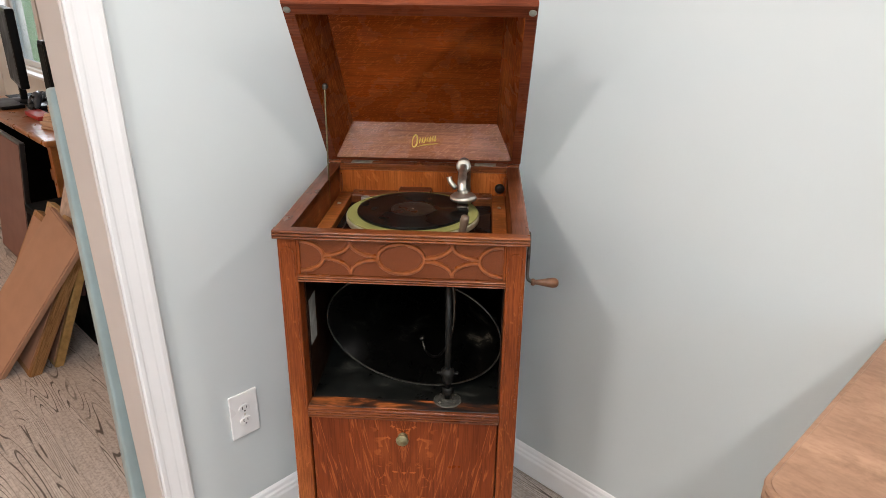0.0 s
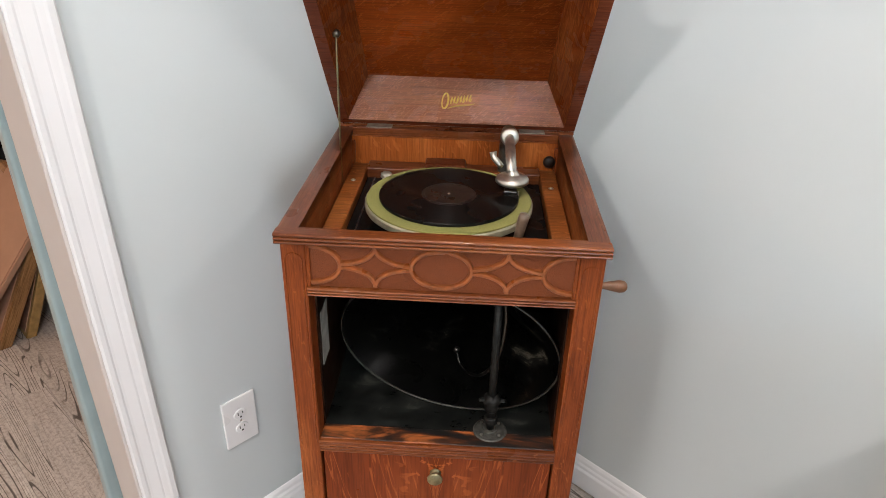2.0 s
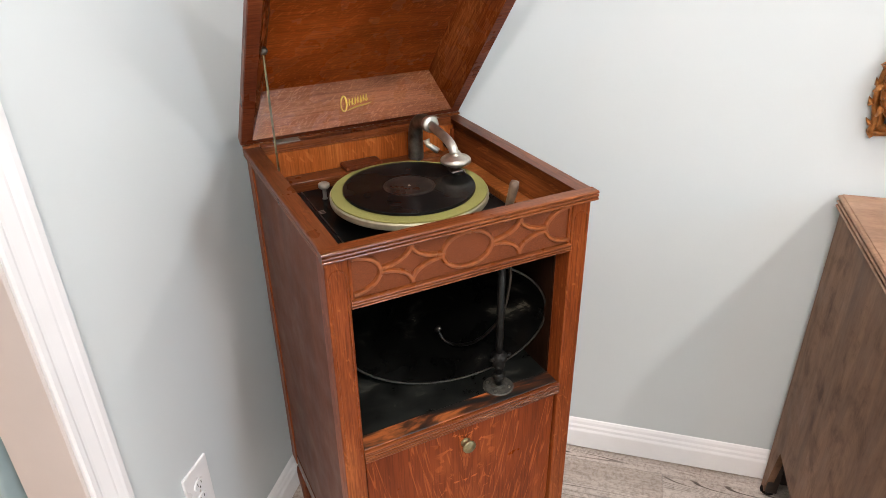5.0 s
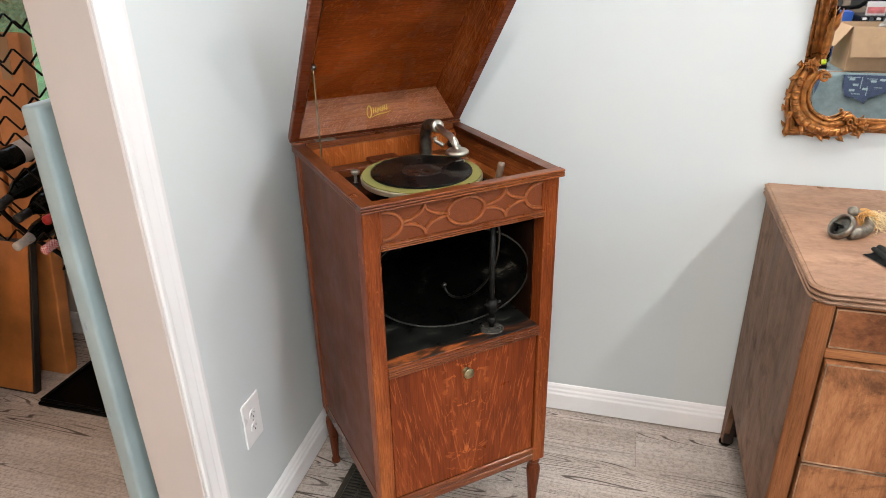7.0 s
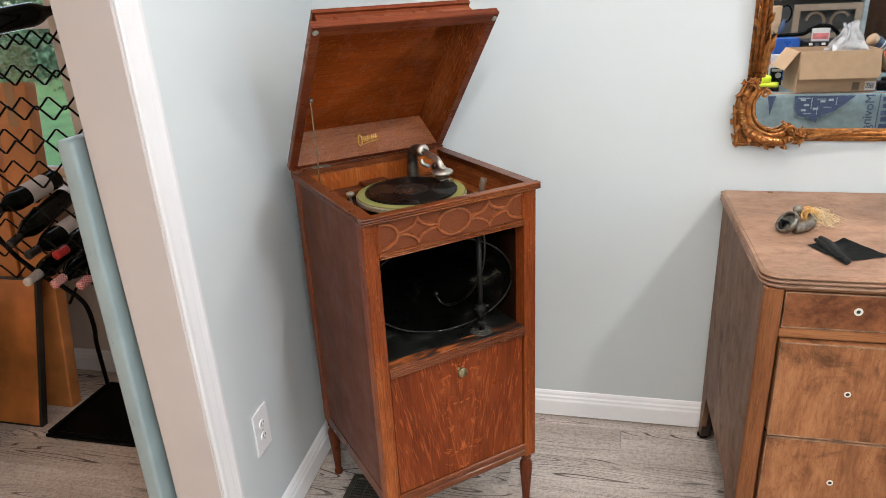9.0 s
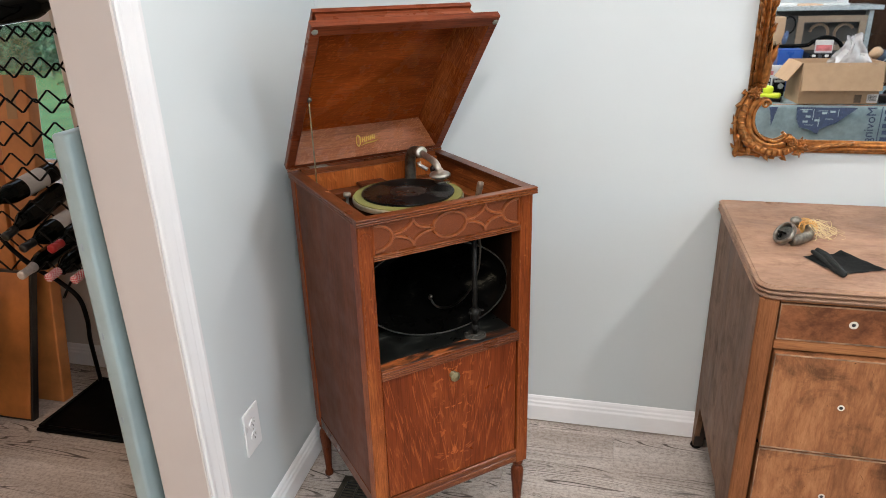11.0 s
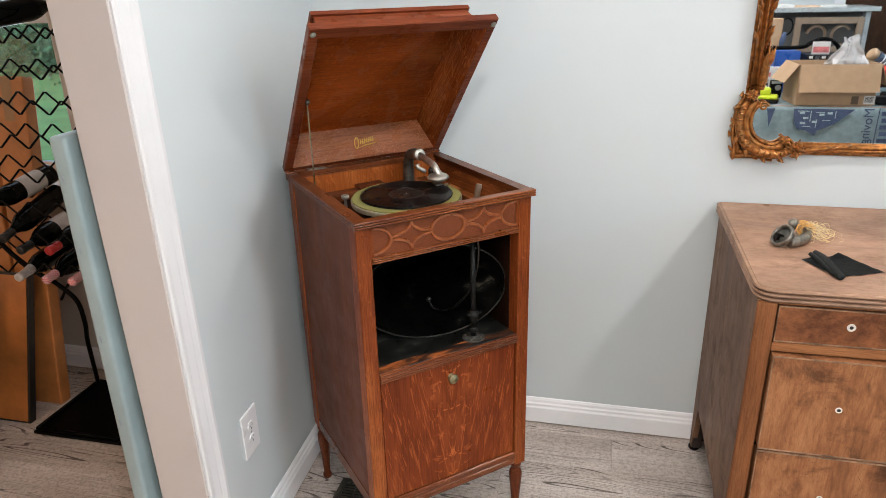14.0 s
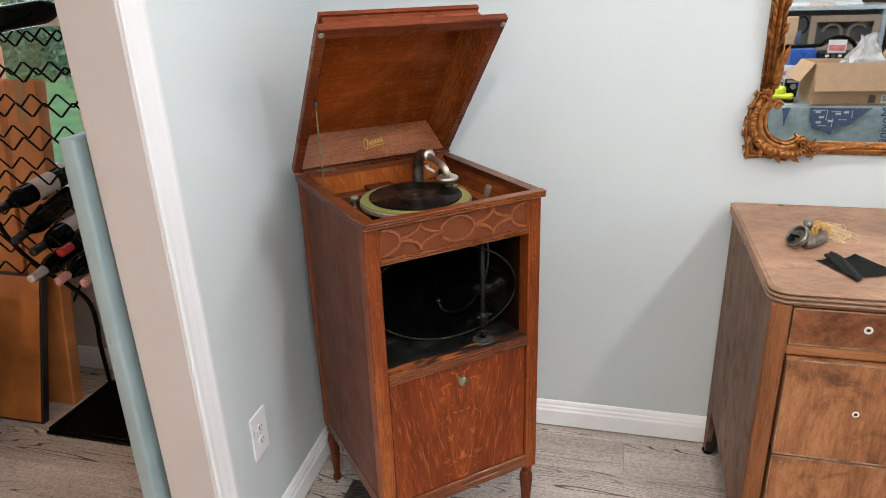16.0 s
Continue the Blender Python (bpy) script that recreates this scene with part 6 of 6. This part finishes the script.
def make_picture(name, m, w, h, t, frame_w, back, frame, label, category="picture frame"):
    """A framed picture seen from behind: four mouldings and a backing board."""
    ob = thing(name, label, category, m)
    for x0, x1, z0, z1 in ((0, frame_w, 0, h), (w - frame_w, w, 0, h), (frame_w, w - frame_w, 0, frame_w), (frame_w, w - frame_w, h - frame_w, h)):
        part("moulding", box(x0, x1, 0, t, z0, z1, 0.003), frame, ob)
    part("backing", box(frame_w * 0.6, w - frame_w * 0.6, -0.003, t - 0.004, frame_w * 0.6, h - frame_w * 0.6), back, ob, "brown paper backing")
    return ob


make_picture("picture", leaning(-1.62, -1.19, -0.425, -0.255, 0.575, 0.03), 0.43, 0.60, 0.03, 0.016, M_ORANGEBOARD, M_BLACKFRAME, "black-framed orange-brown panel leaning by the cartons", "picture")


def corner_pose(o, along, up):
    """A pose with its origin at o, x along one edge and z up the other."""
    x, z = Vector(along).normalized(), Vector(up).normalized()
    y = z.cross(x).normalized()
    z = x.cross(y)
    m = Matrix((x, y, z)).transposed().to_4x4()
    m.translation = Vector(o)
    return m


up = (0, 0.355, 0.56)
make_picture("picture", corner_pose((-1.725, -1.150, 0.082), (0.31, 0, -0.082), up), 0.335, 0.665, 0.022, 0.012, M_BACKING, M_BACKING, "unframed brown backed panel leaning in a stack")
make_picture("picture", corner_pose((-1.90, -1.055, 0.012), (1, 0, -0.015), (0, 0.33, 0.62)), 0.565, 0.585, 0.045, 0.04, M_BACKING, M_HONEY, "honey wood picture frame leaning in a stack")
make_picture("picture", corner_pose((-1.86, -0.955, 0.008), (1, 0, -0.01), (0, 0.25, 0.62)), 0.515, 0.60, 0.035, 0.032, M_BACKING, M_OLDGOLD, "narrow gold picture frame leaning in a stack")
make_picture("picture", corner_pose((-1.72, -0.800, 0.32), (0.9, 0.05, -0.18), (0.02, 0.16, 0.62)), 0.32, 0.42, 0.02, 0.02, M_PRINT, M_DARKFRAME, "small print in a dark red frame leaning in a stack")
trunk = part("storage_case", box(-2.10, -1.38, -0.765, -0.43, 0.0, 0.46, 0.02, 3), M_CASE)
tagged(trunk, "black storage case on the floor behind the frames", "case")
part("case_lid", box(-2.11, -1.37, -0.775, -0.42, 0.455, 0.50, 0.012, 2), M_CASE, trunk)
make_picture("picture", leaning(-3.06, -2.46, -0.735, -0.66, 0.72, 0.03), 0.60, 0.72, 0.025, 0.022, M_MAUVE, M_BLACKFRAME, "black-framed picture with mauve-brown back leaning on the desk", "picture")


def make_desk():
    ob = thing("desk", "glossy orange-brown wooden desk", "desk")
    part("desktop", box(-3.9, -2.25, -0.595, -0.03, 0.718, 0.75, 0.011, 4), M_DESK, ob)
    for y0, y1 in ((-0.565, -0.495), (-0.13, -0.06)):
        part("leg", box(-2.345, -2.290, y0, y1, 0.0, 0.717, 0.004), M_DESK, ob)
    # black block and panel added where the knee space is only in shade
    part("pedestal", box(-3.85, -3.40, -0.555, -0.06, 0.0, 0.717, 0.003), M_CASE, ob, "black block standing for shade under the desk")
    part("modesty_panel", box(-3.82, -2.345, -0.055, -0.035, 0.05, 0.717, 0.003), M_CASE, ob, "black panel standing for shade in the knee space")
    part("brace", box(-2.46, -2.345, -0.545, -0.52, 0.50, 0.56, 0.003), M_DESK, ob)


make_desk()


def make_monitor():
    ob = thing("monitor", "black flat computer monitor on the desk", "monitor", pose(-3.55, -0.34, 0.7545, 0, 0, -8))
    part("stand_base", lathe([(0, 0), (0.13, 0), (0.13, 0.008), (0.10, 0.016), (0, 0.018)], 32), M_BLACKPLASTIC, ob, smooth=True)
    part("stand_neck", box(-0.03, 0.03, -0.02, 0.02, 0.015, 0.14, 0.006), M_BLACKPLASTIC, ob)
    scr = part("screen", box(-0.28, 0.28, -0.03, 0.02, 0.11, 0.58, 0.010, 3), M_BLACKPLASTIC, ob)
    part("display", box(-0.262, 0.262, -0.0312, -0.0295, 0.135, 0.562), M_SCREEN, scr)


make_monitor()
keyb = part("keyboard", box(-3.65, -3.30, -0.53, -0.40, 0.7505, 0.772, 0.006, 2), M_BLACKPLASTIC)
tagged(keyb, "black computer keyboard on the desk", "keyboard")


# added sheet: stands for black clutter and covers the desktop's bright reflection
mat_ = part("desk_mat", box(-3.88, -2.66, -0.375, -0.05, 0.7501, 0.7540, 0.001, 1), M_CASE)
tagged(mat_, "black sheet standing for dark clutter on the desk", "desk mat")


cable = part("cable", tube(bend([(-3.44, -0.30, 0.80), (-3.36, -0.27, 0.83), (-3.28, -0.31, 0.775), (-3.34, -0.37, 0.760), (-3.42, -0.40, 0.760), (-3.38, -0.50, 0.757)]), 0.004, 8), M_BLACKPLASTIC, smooth=True)
tagged(cable, "black cable curling over the black sheet", "cable")


def make_envelopes():
    rng = random.Random(6)
    z = 0.7508
    for k in range(11):
        ob = part("envelope", box(-0.130, 0.130, -0.085, 0.085, 0.0, 0.0115, 0.002, 1), M_ENVELOPE, m=pose(-2.50 - 0.008 * k, -0.40 + rng.uniform(-0.012, 0.012) + 0.010 * k, z, 0, 0, 14 + rng.uniform(-5, 5)))
        tagged(ob, "peach paper envelope lying in a stack on the desk", "envelope", group="envelopes on the desk")
        z += 0.0119


make_envelopes()


def make_controller():
    ob = thing("game_controller", "dark grey game controller on a charging stand", "controller", pose(-3.17, -0.36, 0.7545))
    part("stand", box(-0.06, 0.06, -0.05, 0.05, 0.0, 0.03, 0.012, 3), M_BLACKPLASTIC, ob)
    bm = lathe([(0.0, -0.022), (0.03, -0.02), (0.048, 0.0), (0.03, 0.02), (0.0, 0.022)], 20, pose(0, 0, 0.075, 62, 0, 0) @ Matrix.Diagonal((1.5, 0.85, 1, 1)))
    body = part("shell", bm, M_GREYPLASTIC, ob, smooth=True)
    for s in (-1, 1):
        part("handle", tube([(s * 0.05, -0.005, 0.075), (s * 0.066, -0.02, 0.04), (s * 0.07, -0.03, 0.022)], [0.020, 0.018, 0.011], 12), M_GREYPLASTIC, ob, smooth=True)
        part("thumbstick", lathe([(0.008, 0), (0.008, 0.008), (0.011, 0.010), (0.0, 0.012)], 14, pose(s * 0.024, -0.02, 0.078, 62, 0, 0)), M_BLACKPLASTIC, ob, smooth=True)


make_controller()
red = part("notebook", box(-3.05, -2.79, -0.47, -0.385, 0.7545, 0.778, 0.004), M_RED)
tagged(red, "red notebook lying on the desk", "notebook")
spk = part("loudspeaker", box(-3.17, -3.05, -0.30, -0.10, 0.7545, 1.16, 0.008, 2), M_BLACKPLASTIC)
tagged(spk, "black loudspeaker standing on the desk", "loudspeaker")
part("grille", box(-3.16, -3.06, -0.304, -0.2995, 0.77, 1.14, 0.002, 1), M_CLOTH, spk)


# ---------------------------------------------------------------- behind the walk, seen in the mirror
def make_work_table():
    ob = thing("work_table", "work table covered for protection", "table")
    part("tabletop", box(1.55, 3.45, -3.95, -3.02, 0.70, 0.735, 0.004), M_DESK, ob)
    for x in (1.62, 3.36):
        for y in (-3.90, -3.10):
            part("leg", box(x, x + 0.05, y, y + 0.05, 0.0, 0.70, 0.004), M_DESK, ob)


make_work_table()


def make_blanket():
    ob = thing("moving_blanket", "pale blue quilted moving blanket printed in navy over the table", "blanket")
    n, bm = 60, bmesh.new()
    prof = [(-3.98, 0.45), (-3.975, 0.60), (-3.965, 0.725), (-3.95, 0.7385), (-3.5, 0.7395), (-3.05, 0.7385), (-3.012, 0.731), (-2.998, 0.705), (-2.994, 0.60), (-2.990, 0.45), (-2.985, 0.30)]
    rows = []
    for i in range(n + 1):
        x = 1.52 + 1.96 * i / n
        rows.append([bm.verts.new((x, y + (0.010 * noise.noise(Vector((x * 5, z * 4, 2))) if z < 0.72 else 0), z + (0.001 * noise.noise(Vector((x * 9, y * 9, 1))) if z > 0.73 else 0))) for y, z in prof])
    for a, b in zip(rows, rows[1:]):
        for j in range(len(prof) - 1):
            bm.faces.new((a[j], a[j + 1], b[j + 1], b[j]))
    bmesh.ops.solidify(bm, geom=bm.faces[:], thickness=-0.004)
    cl = part("cloth", bm, M_BLANKET, ob, smooth=True)
    # printed navy shapes on the hanging face
    def print_shape(pts, y=-2.972):
        part("navy_print", prism(pts, Matrix(((0, 1, 0, 0), (1, 0, 0, 0), (0, 0, 1, 0), (0, 0, 0, 1))), y - 0.0006, y + 0.0006), M_NAVY, cl)
    print_shape([(2.235, 0.725), (2.62, 0.725), (2.50, 0.62), (2.40, 0.575), (2.39, 0.54), (2.33, 0.575), (2.27, 0.585), (2.245, 0.64)])
    print_shape([(2.06, 0.725), (2.115, 0.725), (2.10, 0.66), (2.085, 0.59), (2.075, 0.66)])
    for x, z in ((2.275, 0.69), (2.30, 0.655), (2.285, 0.62), (2.40, 0.68), (2.45, 0.69), (2.36, 0.63)):
        bm = box(x, x + 0.032, -2.9706, -2.9690, z, z + 0.014)
        part("pale_print", bm, M_BLANKET, cl)
    for x, z, w, h in ((2.26, 0.707, 0.075, 0.005), (2.345, 0.712, 0.004, -0.075), (2.375, 0.70, 0.06, 0.004), (2.425, 0.645, 0.05, 0.004), (2.50, 0.712, 0.004, -0.05), (2.30, 0.602, 0.055, 0.004), (2.385, 0.655, 0.004, -0.06)):
        part("pale_print", box(x, x + w, -2.9706, -2.9690, min(z, z + h), max(z, z + h)), M_BLANKET, cl)
    bm = bmesh.new()
    for k in range(5):
        add_box(bm, 2.785 + 0.006 * (k % 2), 2.85, -2.9725, -2.971, 0.50 + 0.046 * k, 0.528 + 0.046 * k)
    add_box(bm, 2.765, 2.771, -2.9725, -2.971, 0.48, 0.735)
    add_box(bm, 2.872, 2.90, -2.9725, -2.971, 0.48, 0.735)
    tagged(part("navy_bars", bm, M_NAVY, cl, "navy printed name drawn as plain bars"), kind="stuff")
    word = bpy.data.curves.new("word", "FONT")
    word.body, word.size, word.extrude = "Moving", 0.085, 0.0006
    tmp = new("word", word)
    bpy.context.view_layer.update()
    me = bpy.data.meshes.new_from_object(tmp.evaluated_get(bpy.context.evaluated_depsgraph_get()))
    bpy.data.objects.remove(tmp)
    me.materials.append(M_NAVY)
    w = new("printed_word", me)
    w.matrix_basis = Matrix(((0, -1, 0, 2.735), (0, 0, 1, -2.971), (-1, 0, 0, 0.735), (0, 0, 0, 1)))
    w.parent = cl


make_blanket()


def make_cardboard_box():
    ob = thing("cardboard_box", "open brown cardboard box with folded flaps", "box", pose(2.485, -3.175, 0.7415, 0, 0, -4))
    a, b, h, t = 0.255, 0.150, 0.275, 0.004
    part("bottom", box(-a, a, -b, b, 0, t), M_CARD, ob)
    for y in (-b, b - t):
        part("side", box(-a, a, y, y + t, t, h), M_CARD, ob)
    for x in (-a, a - t):
        part("end", box(x, x + t, -b + t, b - t, t, h), M_CARD, ob)
    part("flap", box(-a, a, 0, t, -0.185, 0, m=pose(0, b + 0.004, h, 12, 0, 0)), M_CARD, ob)
    part("flap", box(-a, a, 0, t, -0.15, 0, m=pose(0, -b - 0.006, h, -14, 0, 0)), M_CARD, ob)
    part("flap", box(-t, 0, -b, b, -0.15, 0, m=pose(-a - 0.004, 0, h, 0, 35, 0)), M_CARD, ob)
    part("flap", box(0, t, -b, b, -0.15, 0, m=pose(a + 0.004, 0, h, 0, -20, 0)), M_CARD, ob)
    part("sticker", box(0.185, 0.255, b, b + 0.001, 0.008, 0.065), M_PAPERW, ob, "white printed sticker")
    bm = bmesh.new()
    for k in range(9):
        add_box(bm, 0.192 + 0.006 * k, 0.195 + 0.006 * k, b + 0.001, b + 0.0016, 0.02, 0.058)
    part("print_bars", bm, M_SLOT, ob)
    part("dark_print", box(0.105, 0.15, b, b + 0.001, 0.008, 0.062), M_DARKPRINT, ob, "dark printed mark")
    # crumpled clear bag inside
    bm = bmesh.new()
    rng = random.Random(21)
    for k in range(4):
        turn = pose(0.070 + 0.016 * k, -0.02 + 0.020 * (k - 1.5), 0.225, rng.uniform(-14, 14), rng.uniform(-8, 10), rng.uniform(-35, 35))
        n, grid = 22, []
        for i in range(n + 1):
            row = []
            for j in range(n + 1):
                u, v = i / n - 0.5, j / n
                q = Vector((u * 2.6 + 9 * k, v * 2.2, 2.7 * k))
                fold = 0.060 * abs(noise.noise(q)) + 0.020 * abs(noise.noise(q * 2.4)) + 0.004 * noise.noise(q * 6)
                wide = 0.24 * (1 - 0.75 * v ** 1.5)
                row.append(bm.verts.new(turn @ Vector((u * wide + 0.05 * v * noise.noise(q + Vector((4, 4, 4))), fold, v * (0.19 + 0.02 * k) * (1 - 0.8 * abs(u) ** 1.5) + 0.02 * noise.noise(q * 1.3)))))
            grid.append(row)
        for i in range(n):
            for j in range(n):
                bm.faces.new((grid[i][j], grid[i + 1][j], grid[i + 1][j + 1], grid[i][j + 1]))
    bag = part("plastic_bag", bm, M_BAG, smooth=True)
    bag.matrix_basis = pose(2.485, -3.175, 0.7415, 0, 0, -4)
    tagged(bag, "crumpled clear plastic bag in the cardboard box", "bag")


make_cardboard_box()


def make_sander():
    ob = thing("sander", "lime green palm sander on the blanket", "sander", pose(2.075, -3.13, 0.7425, 0, 0, 15))
    part("pad", box(-0.075, 0.085, -0.045, 0.045, 0.0, 0.022, 0.004), M_BLACKPLASTIC, ob)
    bm = bmesh.new()
    add_box(bm, -0.070, 0.080, -0.042, 0.042, 0.022, 0.055, 0.014, 3)
    add_box(bm, -0.040, 0.028, -0.034, 0.034, 0.045, 0.105, 0.022, 3)
    part("housing", bm, M_LIME, ob, smooth=True)


make_sander()


def make_drill(x, y, colour, label):
    ob = thing("cordless_drill", label, "drill", pose(x, y, 0.7425, 0, 0, 25))
    part("battery", box(-0.05, 0.05, -0.035, 0.035, 0.0, 0.055, 0.008), M_BLACKPLASTIC, ob)
    part("grip", tube([(0, 0, 0.05), (0.01, 0, 0.11), (0.0, 0, 0.17)], [0.022, 0.020, 0.024], 12), M_BLACKPLASTIC, ob, smooth=True)
    part("motor_body", lathe([(0.0, -0.09), (0.028, -0.088), (0.034, -0.07), (0.034, 0.03), (0.029, 0.06), (0.018, 0.065), (0.0, 0.066)], 22, pose(0, 0, 0.20, 0, 90, 0)), colour, ob, smooth=True)
    part("chuck", lathe([(0.0, 0.06), (0.017, 0.06), (0.020, 0.075), (0.016, 0.10), (0.006, 0.115), (0.0, 0.115)], 18, pose(0, 0, 0.20, 0, 90, 0)), M_BLACKPLASTIC, ob, smooth=True)


make_drill(2.92, -3.30, M_REDPLASTIC, "red and black cordless drill on the blanket")
def make_canister():
    ob = thing("canister", "dark blue canister with a tan lid lying tilted on the clutter", "canister", pose(2.800, -3.43, 1.050, 0, 128, -12))
    part("shell", lathe([(0, 0.035), (0.043, 0.035), (0.050, 0.045), (0.050, 0.24), (0.044, 0.25), (0, 0.25)], 26), M_NAVYCAN, ob, smooth=True)
    part("lid", lathe([(0, -0.012), (0.036, -0.010), (0.045, 0.0), (0.045, 0.033), (0, 0.034)], 26), M_CARD, ob, "tan lid", smooth=True)
    for z in (0.075, 0.10, 0.165):
        part("stripe", lathe([(0.0501, z), (0.0506, z + 0.001), (0.0506, z + 0.006), (0.0501, z + 0.007)], 26), M_PAPERW, ob, "pale printed stripe")


make_canister()
for nm, lab, cat, bx, mt in (
    ("parts_box", "black and white hardware packet on the blanket", "packet", (2.045, 2.125, -3.38, -3.35, 0.7425, 0.872), M_BLACKPLASTIC),
    ("parts_box", "black and white hardware packet on the blanket", "packet", (2.140, 2.222, -3.38, -3.34, 0.7425, 0.868), M_BLACKPLASTIC),
    ("blue_bin", "blue plastic parts bin on the table", "bin", (2.20, 2.375, -3.72, -3.59, 0.7425, 1.052), M_BLUEBIN),
    ("tool_case", "black tool case on the table", "tool case", (2.385, 2.72, -3.72, -3.46, 0.7425, 1.035), M_BLACKPLASTIC),
    ("battery_charger", "black battery charger on the blanket", "charger", (2.77, 2.90, -3.16, -3.07, 0.7425, 0.795), M_BLACKPLASTIC),
    ("storage_carton", "tan cardboard carton standing at the back of the table", "carton", (1.98, 2.274, -3.93, -3.83, 0.7425, 1.275), M_CARD),
):
    ob = tagged(part(nm, box(*bx, 0.006, 2), mt), lab, cat)
    if nm == "parts_box":
        x0, x1, y1, z1 = bx[0], bx[1], bx[3], bx[5]
        part("pale_panel", box(x0 + 0.006, x1 - 0.006, y1, y1 + 0.001, z1 - 0.024, z1 - 0.006), M_PAPERW, ob, "white printed panel")
        part("pale_disc", lathe([(0, 0), (0.020, 0), (0.020, 0.001), (0, 0.001)], 20, pose((x0 + x1) / 2 + 0.012, y1 + 0.0002, z1 - 0.052, -90, 0, 0)), M_PAPERW, ob)
    if nm == "tool_case":
        for k in range(7):
            part("latch", box(2.40 + 0.043 * k, 2.425 + 0.043 * k, -3.459, -3.452, 1.012 - 0.012 * (k % 2), 1.028, 0.002), (M_PAPERW, M_GREYPLASTIC)[k % 2], ob)
papers = part("loose_paper", box(2.085, 2.215, -3.45, -3.425, 0.7425, 0.955, 0.002, 1), M_PAPERW)
tagged(papers, "white papers with a pink mark standing on the table", "papers")
part("pink_mark", box(2.105, 2.150, -3.4248, -3.4240, 0.885, 0.915), M_CARDRED, papers)
packet = part("hang_card", box(2.425, 2.545, -3.515, -3.505, 1.036, 1.127, 0.002, 1), M_PAPERW)
tagged(packet, "red and white hardware packet on the tool case", "packet")
part("red_panel", box(2.431, 2.539, -3.5046, -3.5035, 1.050, 1.092), M_CARDRED, packet, "red printed panel")
hose = part("vacuum_hose", tube(bend([(1.90, -3.60, 1.072), (2.17, -3.60, 1.074), (2.38, -3.60, 1.082), (2.43, -3.60, 1.110), (2.50, -3.60, 1.138), (2.56, -3.60, 1.132), (2.61, -3.60, 1.100), (2.64, -3.60, 1.052)]), 0.0145, 12), M_CASE, smooth=True)
tagged(hose, "black flexible tool hose lying over the tool case", "hose")
ring = part("cable_loop", tube([(2.300 + 0.042 * math.cos(a), -3.826, 1.215 + 0.062 * math.sin(a)) for a in np.linspace(-2.2, 2.2, 24).tolist()], 0.006, 8), M_CASE, smooth=True)
tagged(ring, "black cable loop hanging on the carton", "cable")
glove = part("work_glove", lathe([(0.0, -0.058), (0.016, -0.052), (0.026, -0.02), (0.024, 0.015), (0.014, 0.045), (0.0, 0.052)], 14, pose(2.282, -3.815, 1.125, 8, 12, 0) @ Matrix.Diagonal((0.8, 0.4, 1, 1))), M_NAVY, smooth=True)
tagged(glove, "blue work glove hanging on the carton", "glove")


def make_shelf_unit():
    ob = thing("storage_bench", "grey storage bench with a pale stone top", "bench")
    part("top", box(1.70, 3.08, -4.75, -4.25, 1.30, 1.335, 0.004), M_STONE, ob)
    # dark body added as a backdrop for the dark area below the top
    part("body", box(1.74, 2.98, -4.72, -4.34, 0.0, 1.30, 0.004), M_DARKGREY, ob)
    part("end_post", box(2.985, 3.022, -4.72, -4.28, 0.0, 1.30, 0.004), M_STONE, ob)


make_shelf_unit()


def make_lattice():
    ob = thing("cut_out_panel", "tan wooden panel with curled cut-outs leaning on the bench", "panel", pose(2.455, -4.30, 0.0, -2, 0, 0))
    w, h = 0.515, 1.26
    for x0, x1, z0, z1 in ((0, 0.05, 0, h), (w - 0.05, w, 0, h), (0.05, w - 0.05, h - 0.05, h), (0.05, w - 0.05, h - 0.27, h - 0.23)):
        part("rail", box(x0, x1, 0, 0.02, z0, z1, 0.002), M_TAN, ob)
    part("lower_panel", box(0.05, w - 0.05, 0.005, 0.015, 0, h - 0.27), M_TAN, ob)
    for cx, a0, a1 in ((0.17, -60, 170), (0.36, 30, 290)):
        pts = [(x, z) for x, z in arc(cx, h - 0.14, 0.07, 0.075, a0, a1, 20)]
        bm = add_ribbon(bmesh.new(), pts, 0.022, 0.0, 0.016)
        part("curl", bm, M_TAN, ob)


make_lattice()
for k in range(5):
    mag = part("magazine", box(1.85 + 0.20 * k, 2.05 + 0.20 * k, -4.62, -4.33, 1.3355, 1.345 + 0.006 * (k % 3), 0.002, 1), (M_PAPERW, M_CARDRED, M_PAPERW, M_ENVELOPE, M_PAPERW)[k])
    tagged(mag, "thin printed paper stack on the bench", "papers", group="papers on the bench")

# ---------------------------------------------------------------- floor planks
PLANK_W, PLANK_L = 0.182, 1.22


def lay_planks():
    def slab(length, width):
        bm = box(-length / 2, length / 2, -width / 2, width / 2, -0.006, 0.0, 0.0006, 1)
        me = bpy.data.meshes.new("plank")
        bmesh.ops.recalc_face_normals(bm, faces=bm.faces[:])
        bm.to_mesh(me)
        bm.free()
        me.materials.append(M_PLANK)
        return me
    full = slab(PLANK_L - 0.0007, PLANK_W - 0.0008)
    rng = random.Random(11)
    y = 0.10
    while y - PLANK_W > ROOM_Y - 0.10:
        x = FAR_X - 0.10
        step = PLANK_L - rng.uniform(0, PLANK_L - 0.2)
        while x < ROOM_X:
            length = min(step, ROOM_X + 0.10 - x)
            ob = new("plank", full if length == PLANK_L else slab(length - 0.0007, PLANK_W - 0.0008))
            ob.location = (x + length / 2, y - PLANK_W / 2, 0)
            ob.parent = floor
            x += length
            step = PLANK_L
        y -= PLANK_W


lay_planks()
